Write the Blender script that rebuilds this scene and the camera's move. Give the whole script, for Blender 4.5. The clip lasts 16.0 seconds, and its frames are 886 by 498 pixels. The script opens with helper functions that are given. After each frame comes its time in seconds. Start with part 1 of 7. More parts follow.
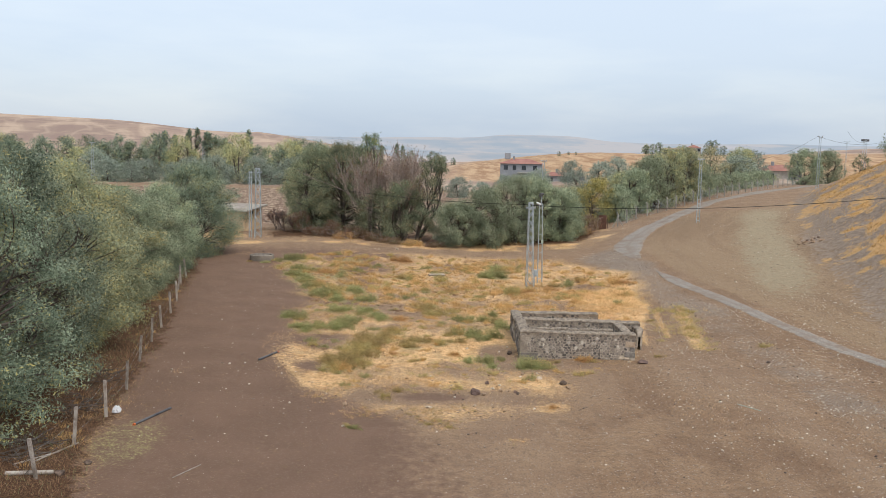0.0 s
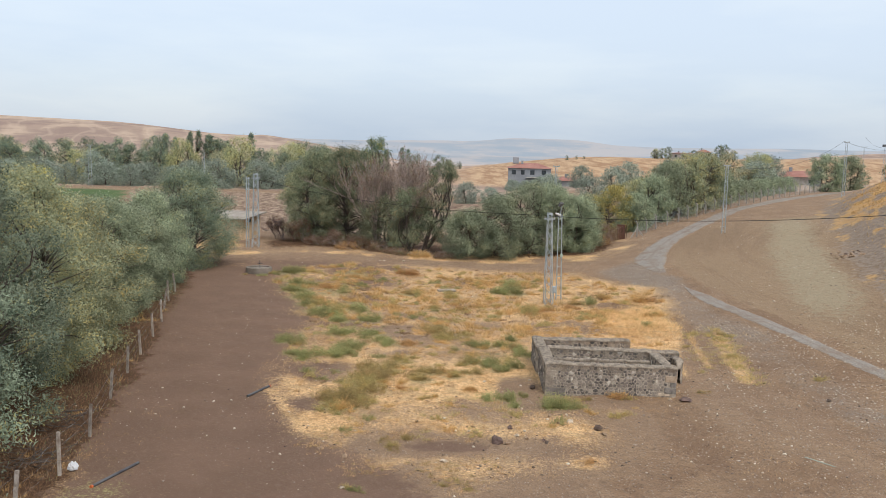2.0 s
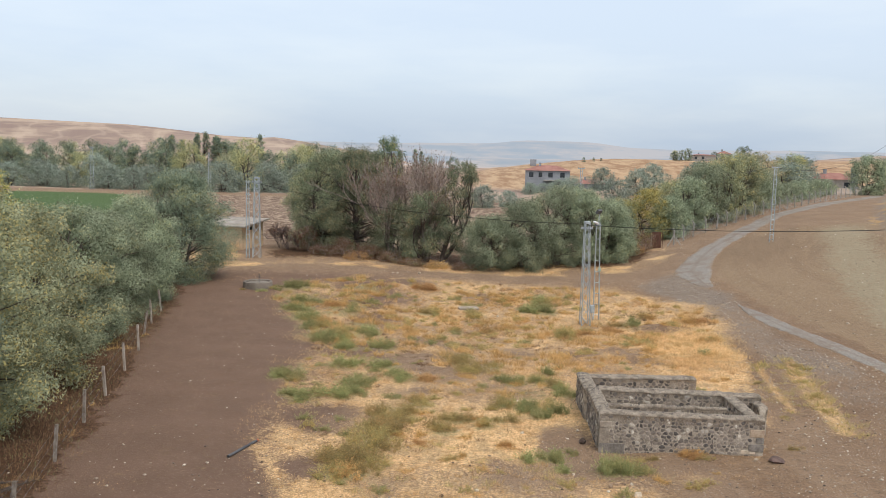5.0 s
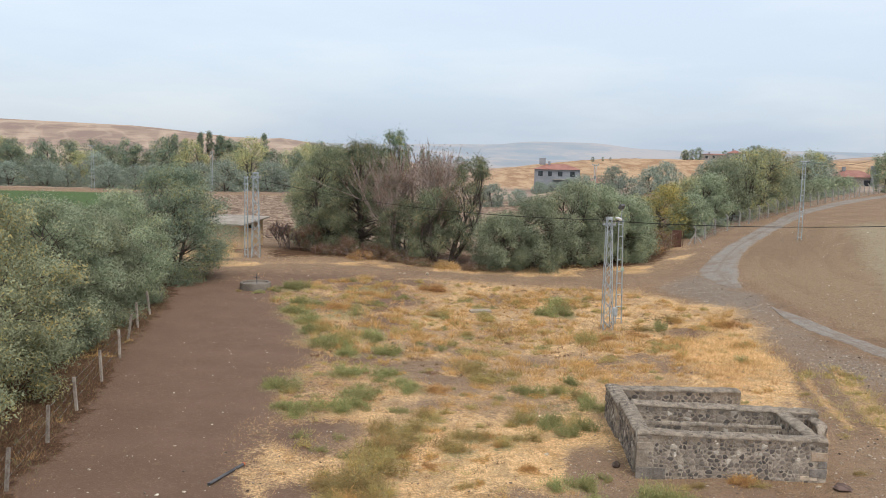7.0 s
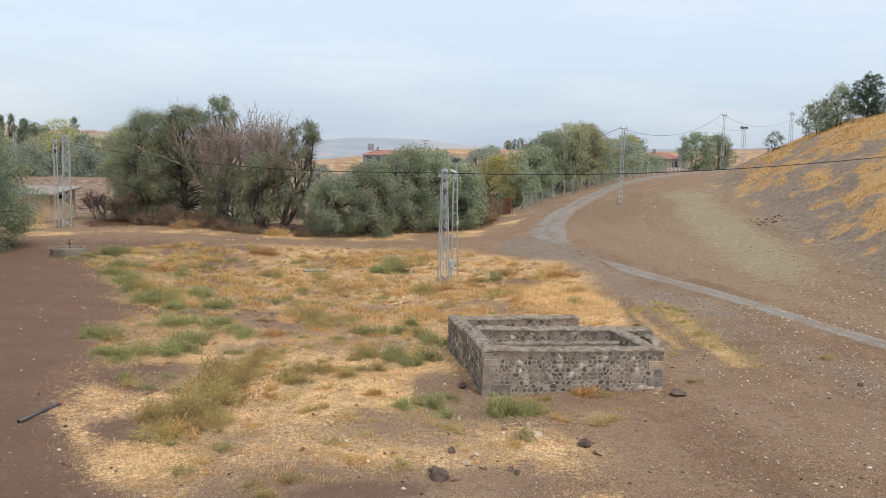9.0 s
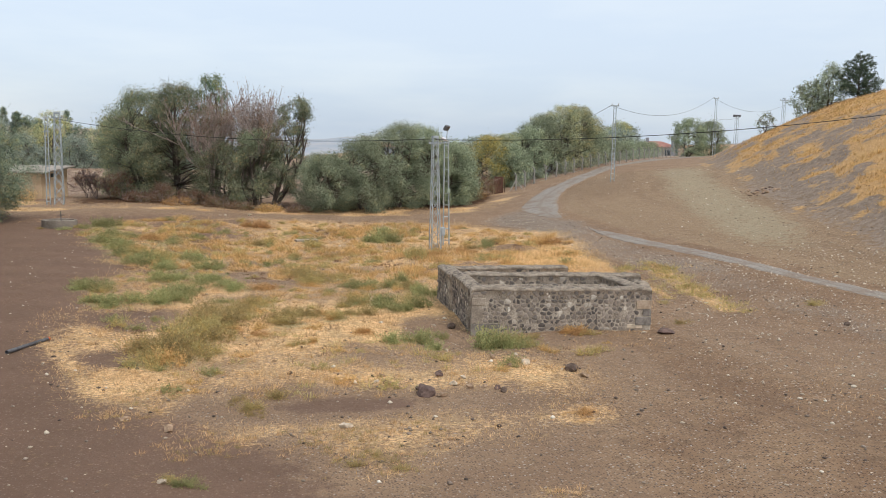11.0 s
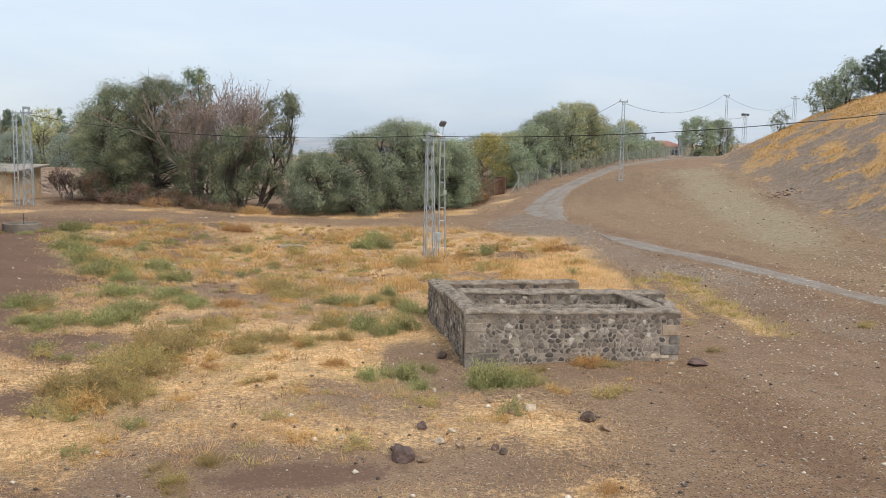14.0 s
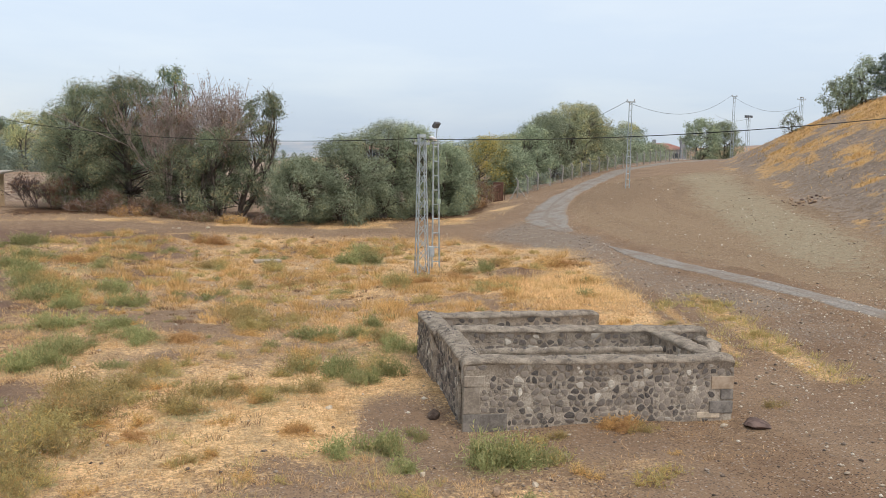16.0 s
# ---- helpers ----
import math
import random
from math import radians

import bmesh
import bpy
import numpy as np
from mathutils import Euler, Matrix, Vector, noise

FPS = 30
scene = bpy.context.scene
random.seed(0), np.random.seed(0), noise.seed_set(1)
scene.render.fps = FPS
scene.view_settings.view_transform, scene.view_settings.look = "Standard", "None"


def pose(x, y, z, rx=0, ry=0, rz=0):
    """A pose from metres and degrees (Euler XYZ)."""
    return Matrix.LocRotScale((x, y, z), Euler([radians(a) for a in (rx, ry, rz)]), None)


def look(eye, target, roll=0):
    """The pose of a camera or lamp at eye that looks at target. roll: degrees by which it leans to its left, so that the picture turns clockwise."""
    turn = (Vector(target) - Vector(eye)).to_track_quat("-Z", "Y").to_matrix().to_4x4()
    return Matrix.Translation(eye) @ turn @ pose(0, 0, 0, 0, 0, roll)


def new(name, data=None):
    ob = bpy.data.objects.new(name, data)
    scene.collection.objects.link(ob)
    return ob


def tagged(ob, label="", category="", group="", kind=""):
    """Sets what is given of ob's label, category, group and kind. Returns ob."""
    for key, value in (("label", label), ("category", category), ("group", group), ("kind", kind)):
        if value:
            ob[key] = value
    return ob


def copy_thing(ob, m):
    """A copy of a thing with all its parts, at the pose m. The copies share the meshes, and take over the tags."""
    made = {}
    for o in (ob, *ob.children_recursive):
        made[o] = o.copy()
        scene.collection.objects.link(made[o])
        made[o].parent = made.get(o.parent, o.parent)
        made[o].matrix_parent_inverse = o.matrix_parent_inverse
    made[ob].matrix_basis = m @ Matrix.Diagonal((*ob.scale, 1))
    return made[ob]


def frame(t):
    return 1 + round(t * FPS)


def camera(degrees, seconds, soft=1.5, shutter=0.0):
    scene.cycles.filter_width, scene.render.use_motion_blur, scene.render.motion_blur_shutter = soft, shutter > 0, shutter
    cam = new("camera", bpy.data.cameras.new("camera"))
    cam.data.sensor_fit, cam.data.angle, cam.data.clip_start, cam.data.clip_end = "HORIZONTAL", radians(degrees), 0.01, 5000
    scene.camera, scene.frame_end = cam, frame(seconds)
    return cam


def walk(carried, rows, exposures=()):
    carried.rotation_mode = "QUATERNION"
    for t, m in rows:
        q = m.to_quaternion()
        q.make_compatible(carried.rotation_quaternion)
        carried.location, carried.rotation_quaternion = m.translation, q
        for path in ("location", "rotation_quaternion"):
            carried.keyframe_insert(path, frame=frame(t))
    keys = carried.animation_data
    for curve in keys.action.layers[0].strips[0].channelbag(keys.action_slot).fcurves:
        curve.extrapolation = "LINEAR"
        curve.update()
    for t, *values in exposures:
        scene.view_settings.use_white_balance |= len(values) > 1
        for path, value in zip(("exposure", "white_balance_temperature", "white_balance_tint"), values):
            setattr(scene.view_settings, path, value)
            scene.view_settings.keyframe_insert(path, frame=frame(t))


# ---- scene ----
cam = camera(53.4, 16.0, soft=0.8)
PATH = [
    (0, (0.262, -0.36, 11.888), (0.242, 1.626, 11.655), 1.2),
    (0.5, (0.112, 1.174, 11.865), (0.091, 3.161, 11.636), 1.3),
    (1, (-0.01, 2.691, 11.885), (-0.034, 4.678, 11.658), 1.2),
    (1.5, (-0.169, 4.237, 11.971), (-0.196, 6.224, 11.745), 1.2),
    (2, (-0.354, 5.729, 12.037), (-0.384, 7.716, 11.811), 1.4),
    (2.5, (-0.523, 7.212, 12.039), (-0.557, 9.2, 11.815), 1.4),
    (3, (-0.696, 8.669, 12.035), (-0.734, 10.656, 11.811), 1.4),
    (3.5, (-0.859, 10.096, 11.989), (-0.902, 12.083, 11.766), 1.4),
    (4, (-0.988, 11.511, 11.909), (-1.036, 13.498, 11.687), 1.4),
    (4.5, (-1.098, 12.947, 11.846), (-1.151, 14.934, 11.625), 1.4),
    (5, (-1.184, 14.329, 11.823), (-1.242, 16.316, 11.602), 1.3),
    (7.5, (-1.743, 19.282, 10.529), (-1.817, 21.269, 10.311), 1.2),
    (8, (-1.903, 19.383, 9.739), (-1.883, 21.371, 9.52), 1.2),
    (8.5, (-1.896, 19.559, 8.908), (-1.674, 21.535, 8.692), 1.2),
    (9, (-1.907, 19.736, 8.245), (-1.593, 21.699, 8.027), 1.3),
    (11.5, (-1.601, 19.33, 5.92), (-1.276, 21.291, 5.7), 1.0),
    (12, (-1.504, 19.566, 5.817), (-1.181, 21.527, 5.591), 1.0),
    (12.5, (-1.28, 20.454, 5.839), (-0.959, 22.416, 5.618), 1.0),
    (13, (-1.01, 21.634, 5.906), (-0.689, 23.596, 5.685), 1.0),
    (13.5, (-0.75, 22.925, 5.993), (-0.429, 24.887, 5.773), 1.0),
    (14, (-0.482, 24.295, 6.084), (-0.161, 26.257, 5.864), 1.1),
    (14.5, (-0.228, 25.662, 6.163), (0.093, 27.624, 5.945), 1.1),
    (15, (0.015, 27.024, 6.226), (0.336, 28.985, 6.007), 1.1),
    (15.5, (0.241, 28.431, 6.197), (0.564, 30.392, 5.979), 1.1),
    (16, (0.484, 29.737, 6.163), (0.815, 31.698, 5.95), 1.0),
]
walk(cam, [(t, look(eye, target, roll)) for t, eye, target, roll in PATH])
scene.view_settings.exposure = 0.0


# ---- world and sun ----
def node(tree, kind, at=None, **values):
    """A node of that kind; values are set on its inputs by name (spaces as _)."""
    n = tree.nodes.new(kind)
    for key, value in values.items():
        n.inputs[key.replace("_", " ")].default_value = value
    return n


def build_world():
    w = bpy.data.worlds.new("overcast_sky")
    scene.world = w
    w.use_nodes = True
    t = w.node_tree
    t.nodes.clear()
    out = t.nodes.new("ShaderNodeOutputWorld")
    sky = t.nodes.new("ShaderNodeTexSky")
    sky.sky_type = "NISHITA"
    sky.sun_disc = False
    sky.sun_elevation, sky.sun_rotation = radians(57), radians(145)
    sky.air_density, sky.dust_density = 1.0, 3.0
    clear = node(t, "ShaderNodeBackground", Strength=0.055)
    t.links.new(sky.outputs[0], clear.inputs[0])
    # the layer of cloud: pale, a little bluer and duller towards the horizon
    co = t.nodes.new("ShaderNodeTexCoord")
    sep = t.nodes.new("ShaderNodeSeparateXYZ")
    t.links.new(co.outputs["Generated"], sep.inputs[0])
    ramp = t.nodes.new("ShaderNodeValToRGB")
    ramp.color_ramp.elements[0].position, ramp.color_ramp.elements[0].color = 0.0, (0.53, 0.645, 0.80, 1)
    ramp.color_ramp.elements[1].position, ramp.color_ramp.elements[1].color = 0.36, (0.83, 0.90, 0.96, 1)
    mid = ramp.color_ramp.elements.new(0.10)
    mid.color = (0.65, 0.74, 0.875, 1)
    t.links.new(sep.outputs[2], ramp.inputs[0])
    stretch = node(t, "ShaderNodeMapping", Scale=(2.2, 2.2, 11.0))
    t.links.new(co.outputs["Generated"], stretch.inputs[0])
    cloud = node(t, "ShaderNodeTexNoise", Scale=1.3, Detail=5.0, Roughness=0.55)
    t.links.new(stretch.outputs[0], cloud.inputs["Vector"])
    soft_cloud = t.nodes.new("ShaderNodeMapRange")
    for i, v in enumerate((0.42, 0.72, 0.0, 0.55)):
        soft_cloud.inputs[i + 1].default_value = v
    t.links.new(cloud.outputs[0], soft_cloud.inputs[0])
    mix = t.nodes.new("ShaderNodeMix")
    mix.data_type = "RGBA"
    t.links.new(soft_cloud.outputs[0], mix.inputs["Factor"])
    t.links.new(ramp.outputs[0], mix.inputs[6])
    mix.inputs[7].default_value = (0.86, 0.91, 0.94, 1)
    layer = node(t, "ShaderNodeBackground", Strength=0.825)
    t.links.new(mix.outputs[2], layer.inputs[0])
    both = t.nodes.new("ShaderNodeAddShader")
    t.links.new(clear.outputs[0], both.inputs[0])
    t.links.new(layer.outputs[0], both.inputs[1])
    t.links.new(both.outputs[0], out.inputs[0])
    sun = bpy.data.lights.new("sun", "SUN")
    sun.energy, sun.angle, sun.color = 1.5, radians(20), (1.0, 0.95, 0.88)
    ob = new("sun", sun)
    ob.matrix_world = look((35, -50, 95), (0, 0, 0))


build_world()


# ---- materials ----
def mixed(t, factor, a, b):
    """The mix of two colours (constants or sockets) by a factor socket or number."""
    m = t.nodes.new("ShaderNodeMix")
    m.data_type = "RGBA"
    for slot, v in ((0, factor), (6, a), (7, b)):
        if hasattr(v, "links"):
            t.links.new(v, m.inputs[slot])
        else:
            m.inputs[slot].default_value = v if slot == 0 else (*v, 1)
    return m.outputs[2]


def ranged(t, value, lo, hi, a=0.0, b=1.0):
    m = t.nodes.new("ShaderNodeMapRange")
    m.interpolation_type = "SMOOTHSTEP"
    t.links.new(value, m.inputs[0])
    for i, v in enumerate((lo, hi, a, b)):
        m.inputs[i + 1].default_value = v
    return m.outputs[0]


def maths(t, op, a, b=0.0):
    m = t.nodes.new("ShaderNodeMath")
    m.operation = op
    for i, v in enumerate((a, b)):
        if hasattr(v, "links"):
            t.links.new(v, m.inputs[i])
        else:
            m.inputs[i].default_value = v
    return m.outputs[0]


def noised(t, scale, detail=4.0, rough=0.55, vector=None, kind="ShaderNodeTexNoise"):
    n = t.nodes.new(kind)
    n.inputs["Scale"].default_value = scale
    if kind == "ShaderNodeTexNoise":
        n.inputs["Detail"].default_value, n.inputs["Roughness"].default_value = detail, rough
    if vector is not None:
        t.links.new(vector, n.inputs["Vector"])
    return n.outputs[0]


def material(name, rough=0.9, metal=0.0):
    """A node material with a bare Principled shader: the tree, the shader, and object coordinates in metres."""
    m = bpy.data.materials.new(name)
    m.use_nodes = True
    t = m.node_tree
    b = t.nodes["Principled BSDF"]
    b.inputs["Roughness"].default_value, b.inputs["Metallic"].default_value = rough, metal
    b.inputs["Specular IOR Level"].default_value = 0.25
    co = t.nodes.new("ShaderNodeTexCoord").outputs["Object"]
    return m, t, b, co


def bumped(t, b, height, strength=0.5, distance=0.02):
    n = t.nodes.new("ShaderNodeBump")
    n.inputs["Strength"].default_value, n.inputs["Distance"].default_value = strength, distance
    t.links.new(height, n.inputs["Height"])
    t.links.new(n.outputs[0], b.inputs["Normal"])


def mottled(name, dark, light, fine=30.0, coarse=3.0, rough=0.9, metal=0.0, bump=0.4, depth=0.01, spread=0.0):
    """A surface that wavers between two colours at two scales; spread: how much each object differs."""
    m, t, b, co = material(name, rough, metal)
    f = maths(t, "ADD", maths(t, "MULTIPLY", noised(t, fine, 5, 0.65, co), 0.5), maths(t, "MULTIPLY", noised(t, coarse, 3, 0.5, co), 0.5))
    c = mixed(t, ranged(t, f, 0.36, 0.64), dark, light)
    if spread:
        info = t.nodes.new("ShaderNodeObjectInfo")
        hsv = t.nodes.new("ShaderNodeHueSaturation")
        t.links.new(c, hsv.inputs["Color"])
        t.links.new(ranged(t, info.outputs["Random"], 0, 1, 1 - spread, 1 + spread), hsv.inputs["Value"])
        c = hsv.outputs[0]
    t.links.new(c, b.inputs["Base Color"])
    bumped(t, b, f, bump, depth)
    return m


def leafy(name, dark, light, odd, odd_share=0.12, glow=0.26):
    """Foliage: every leaf has its own tone; some are of the odd colour."""
    m = bpy.data.materials.new(name)
    m.use_nodes = True
    t = m.node_tree
    b = t.nodes["Principled BSDF"]
    b.inputs["Roughness"].default_value, b.inputs["Specular IOR Level"].default_value = 0.75, 0.15
    geo = t.nodes.new("ShaderNodeNewGeometry")
    co = t.nodes.new("ShaderNodeTexCoord").outputs["Object"]
    patch = noised(t, 0.9, 3, 0.6, co)
    f = maths(t, "ADD", maths(t, "MULTIPLY", geo.outputs["Random Per Island"], 0.24), maths(t, "MULTIPLY", patch, 0.80))
    c = mixed(t, ranged(t, f, 0.20, 0.82), dark, light)
    pick = maths(t, "ADD", maths(t, "MULTIPLY", maths(t, "FRACT", maths(t, "MULTIPLY", geo.outputs["Random Per Island"], 37.0)), 0.45), maths(t, "MULTIPLY", noised(t, 0.45, 2, 0.5, co), 0.55))
    c = mixed(t, ranged(t, pick, 0.72 - odd_share, 0.80 - odd_share), c, odd)
    info = t.nodes.new("ShaderNodeObjectInfo")
    hsv = t.nodes.new("ShaderNodeHueSaturation")
    t.links.new(c, hsv.inputs["Color"])
    t.links.new(ranged(t, info.outputs["Random"], 0, 1, 0.85, 1.15), hsv.inputs["Value"])
    t.links.new(ranged(t, info.outputs["Random"], 0, 1, 0.492, 0.508), hsv.inputs["Hue"])
    t.links.new(hsv.outputs[0], b.inputs["Base Color"])
    tilt = t.nodes.new("ShaderNodeVectorMath")
    tilt.operation = "MULTIPLY_ADD"
    t.links.new(geo.outputs["Normal"], tilt.inputs[0])
    tilt.inputs[1].default_value, tilt.inputs[2].default_value = (0.6, 0.6, 0.6), (0.0, 0.0, 0.4)
    unit = t.nodes.new("ShaderNodeVectorMath")
    unit.operation = "NORMALIZE"
    t.links.new(tilt.outputs[0], unit.inputs[0])
    t.links.new(unit.outputs[0], b.inputs["Normal"])
    through_light = t.nodes.new("ShaderNodeBsdfTranslucent")
    t.links.new(hsv.outputs[0], through_light.inputs[0])
    mix = t.nodes.new("ShaderNodeMixShader")
    mix.inputs[0].default_value = glow
    t.links.new(b.outputs[0], mix.inputs[1])
    t.links.new(through_light.outputs[0], mix.inputs[2])
    t.links.new(mix.outputs[0], t.nodes["Material Output"].inputs[0])
    return m


BARK = mottled("bark", (0.07, 0.055, 0.045), (0.16, 0.13, 0.11), 18, 2, bump=0.8, depth=0.02)
TWIG = mottled("grey_twigs", (0.28, 0.215, 0.185), (0.48, 0.385, 0.340), 12, 2)
BARE_SHRUB = mottled("dark_twigs", (0.10, 0.072, 0.066), (0.22, 0.165, 0.150), 12, 2)
OLEASTER = leafy("oleaster_leaves", (0.122, 0.150, 0.090), (0.425, 0.465, 0.305), (0.46, 0.43, 0.22), 0.04)
# a darker tone, for the nearest oleasters and the last of the row
DARK_OLEASTER = leafy("dark_silvery_leaves", (0.054, 0.080, 0.054), (0.365, 0.425, 0.295), (0.44, 0.38, 0.16), 0.07)
OLEASTER_GOLD = leafy("turning_oleaster_leaves", (0.175, 0.195, 0.110), (0.490, 0.515, 0.325), (0.56, 0.47, 0.19), 0.12)
DARK_LEAF = leafy("dark_leaves", (0.062, 0.080, 0.048), (0.310, 0.335, 0.205), (0.42, 0.31, 0.16), 0.075)
YELLOW_LEAF = leafy("yellow_leaves", (0.34, 0.28, 0.07), (0.72, 0.58, 0.17), (0.26, 0.28, 0.14), 0.22)
POPLAR_LEAF = leafy("poplar_leaves", (0.072, 0.112, 0.066), (0.245, 0.305, 0.180), (0.42, 0.37, 0.12), 0.08)
# valley foliage: haze painted in, so paler and bluer than near leaves
VALLEY_LEAF = leafy("hazed_valley_leaves", (0.165, 0.200, 0.160), (0.390, 0.435, 0.350), (0.38, 0.38, 0.26), 0.04)
VALLEY_GOLD = leafy("hazed_turning_valley_leaves", (0.26, 0.26, 0.16), (0.52, 0.52, 0.34), (0.60, 0.50, 0.24), 0.14)
VALLEY_YELLOW = leafy("hazed_yellow_valley_leaves", (0.36, 0.33, 0.14), (0.68, 0.59, 0.27), (0.32, 0.35, 0.20), 0.25)
VALLEY_DARK = leafy("hazed_green_valley_leaves", (0.108, 0.145, 0.106), (0.262, 0.318, 0.222), (0.42, 0.38, 0.18), 0.08)
PINE_LEAF = leafy("pine_needles", (0.040, 0.062, 0.042), (0.130, 0.165, 0.105), (0.05, 0.06, 0.03), 0.02)
DRY_LEAF = leafy("dry_shrub_leaves", (0.16, 0.085, 0.055), (0.33, 0.20, 0.12), (0.20, 0.20, 0.10), 0.10)
STEEL = mottled("galvanised_steel", (0.32, 0.36, 0.385), (0.55, 0.595, 0.62), 25, 4, rough=0.5, metal=0.4, bump=0.1)
CABLE = mottled("black_cable", (0.02, 0.02, 0.02), (0.05, 0.05, 0.05), 20, 2, rough=0.6)
CONCRETE = mottled("concrete", (0.27, 0.25, 0.225), (0.46, 0.43, 0.39), 20, 1.2, bump=0.4, spread=0.10)
OLD_WOOD = mottled("weathered_wood", (0.20, 0.16, 0.13), (0.42, 0.37, 0.32), 14, 2, bump=0.5, spread=0.15)


def stones(name, rough=0.92, joined=False):
    """Rubble stones, each of its own tone: mostly grey basalt, some brown, some pale."""
    m, t, b, co = material(name, rough)
    info = t.nodes.new("ShaderNodeNewGeometry" if joined else "ShaderNodeObjectInfo")
    ramp = t.nodes.new("ShaderNodeValToRGB")
    ramp.color_ramp.interpolation = "LINEAR"
    stops = ((0.0, (0.068, 0.061, 0.058)), (0.18, (0.104, 0.090, 0.082)), (0.40, (0.162, 0.136, 0.119)), (0.62, (0.226, 0.189, 0.160)), (0.82, (0.300, 0.253, 0.210)), (0.94, (0.38, 0.320, 0.265)), (0.96, (0.62, 0.56, 0.48)), (1.0, (0.74, 0.68, 0.58)))
    while len(ramp.color_ramp.elements) < len(stops):
        ramp.color_ramp.elements.new(0.5)
    for e, (at, c) in zip(ramp.color_ramp.elements, stops):
        e.position, e.color = at, (*c, 1)
    t.links.new(info.outputs["Random Per Island" if joined else "Random"], ramp.inputs[0])
    f = noised(t, 26, 5, 0.7, co)
    c = mixed(t, ranged(t, f, 0.40, 0.75, 0.0, 0.45), ramp.outputs[0], (0.285, 0.255, 0.225))
    c = mixed(t, ranged(t, noised(t, 5, 3, 0.5, co), 0.52, 0.7, 0.0, 0.35), c, (0.09, 0.082, 0.078))
    smear = maths(t, "ADD", maths(t, "MULTIPLY", noised(t, 1.1, 3, 0.5, co), 0.5), maths(t, "MULTIPLY", noised(t, 9.0, 5, 0.7, co), 0.5))
    c = mixed(t, ranged(t, smear, 0.49, 0.62, 0.0, 0.6), c, (0.330, 0.280, 0.228))
    t.links.new(c, b.inputs["Base Color"])
    bumped(t, b, f, 0.6, 0.02)
    return m


RUBBLE = stones("rubble_stone")
RUBBLE_JOINED = stones("rubble_stone_joined", joined=True)
MORTAR = mottled("old_mortar", (0.255, 0.210, 0.166), (0.520, 0.445, 0.360), 24, 3.0, bump=1.0, depth=0.04)
CAP = mottled("weathered_mortar_cap", (0.150, 0.120, 0.092), (0.390, 0.322, 0.250), 30, 4.0, bump=1.0, depth=0.05)
DRESSED = mottled("dressed_grey_block", (0.250, 0.205, 0.162), (0.430, 0.362, 0.290), 16, 3, bump=0.9, depth=0.02, spread=0.08)
BASALT = mottled("basalt_block", (0.150, 0.132, 0.116), (0.310, 0.275, 0.240), 16, 3, bump=0.9, depth=0.02, spread=0.12)
SANDSTONE = mottled("sandstone_block", (0.36, 0.265, 0.185), (0.50, 0.39, 0.29), 14, 3, bump=0.5)
ROCK_BROWN = mottled("brown_rock", (0.095, 0.060, 0.050), (0.20, 0.135, 0.112), 9, 2, bump=0.8, depth=0.03, spread=0.15)
ROCK_GREY = mottled("grey_rock", (0.255, 0.170, 0.110), (0.52, 0.370, 0.250), 9, 2, bump=0.8, depth=0.03, spread=0.15)
ROCK_PALE = mottled("pale_rock", (0.40, 0.320, 0.235), (0.74, 0.620, 0.48), 9, 2, bump=0.6, depth=0.02, spread=0.1)
ROCK_DARK = mottled("dark_rock", (0.068, 0.046, 0.036), (0.165, 0.118, 0.090), 9, 2, bump=0.8, depth=0.03, spread=0.15)
PLASTER = mottled("ochre_plaster", (0.50, 0.36, 0.225), (0.70, 0.54, 0.365), 8, 0.9, bump=0.3)
ROOF_SLAB = mottled("weathered_slab", (0.25, 0.215, 0.18), (0.42, 0.37, 0.315), 8, 1.0, bump=0.4)
RUST = mottled("rusty_sheet", (0.085, 0.042, 0.030), (0.165, 0.085, 0.060), 8, 1.5, rough=0.8, bump=0.4)
TILE_RED = mottled("red_roof_tiles", (0.285, 0.135, 0.108), (0.40, 0.205, 0.165), 6, 0.6, bump=0.4)
WALL_WHITE = mottled("pale_house_wall", (0.245, 0.255, 0.275), (0.335, 0.345, 0.36), 4, 0.5, bump=0.1)
GLASS_DARK = mottled("dark_window", (0.03, 0.035, 0.04), (0.07, 0.08, 0.09), 4, 0.5, rough=0.2, bump=0.0)
BLACK_PIPE = mottled("dark_pipe", (0.06, 0.06, 0.065), (0.13, 0.13, 0.135), 9, 2, rough=0.6)
WHITE_BAG = mottled("white_plastic", (0.62, 0.63, 0.65), (0.78, 0.78, 0.79), 12, 3, rough=0.5)
ORANGE = mottled("orange_plastic", (0.55, 0.12, 0.04), (0.68, 0.18, 0.06), 12, 3, rough=0.5)
HOSE = mottled("pale_green_hose", (0.35, 0.42, 0.34), (0.46, 0.52, 0.44), 12, 3, rough=0.5)
GREEN_WEED = leafy("green_weed", (0.235, 0.244, 0.098), (0.450, 0.446, 0.200), (0.52, 0.42, 0.19), 0.14, 0.40)
OLIVE_WEED = leafy("olive_weed", (0.260, 0.205, 0.085), (0.580, 0.470, 0.215), (0.60, 0.41, 0.16), 0.18, 0.42)
RUST_WEED = leafy("rust_weed", (0.44, 0.255, 0.100), (0.82, 0.520, 0.235), (0.40, 0.26, 0.11), 0.10, 0.42)
STRAW = leafy("straw_blades", (0.54, 0.335, 0.150), (0.99, 0.690, 0.370), (0.54, 0.33, 0.13), 0.10, 0.40)
OCHRE_GRASS = leafy("ochre_grass", (0.46, 0.265, 0.100), (0.74, 0.470, 0.205), (0.30, 0.19, 0.09), 0.10, 0.35)


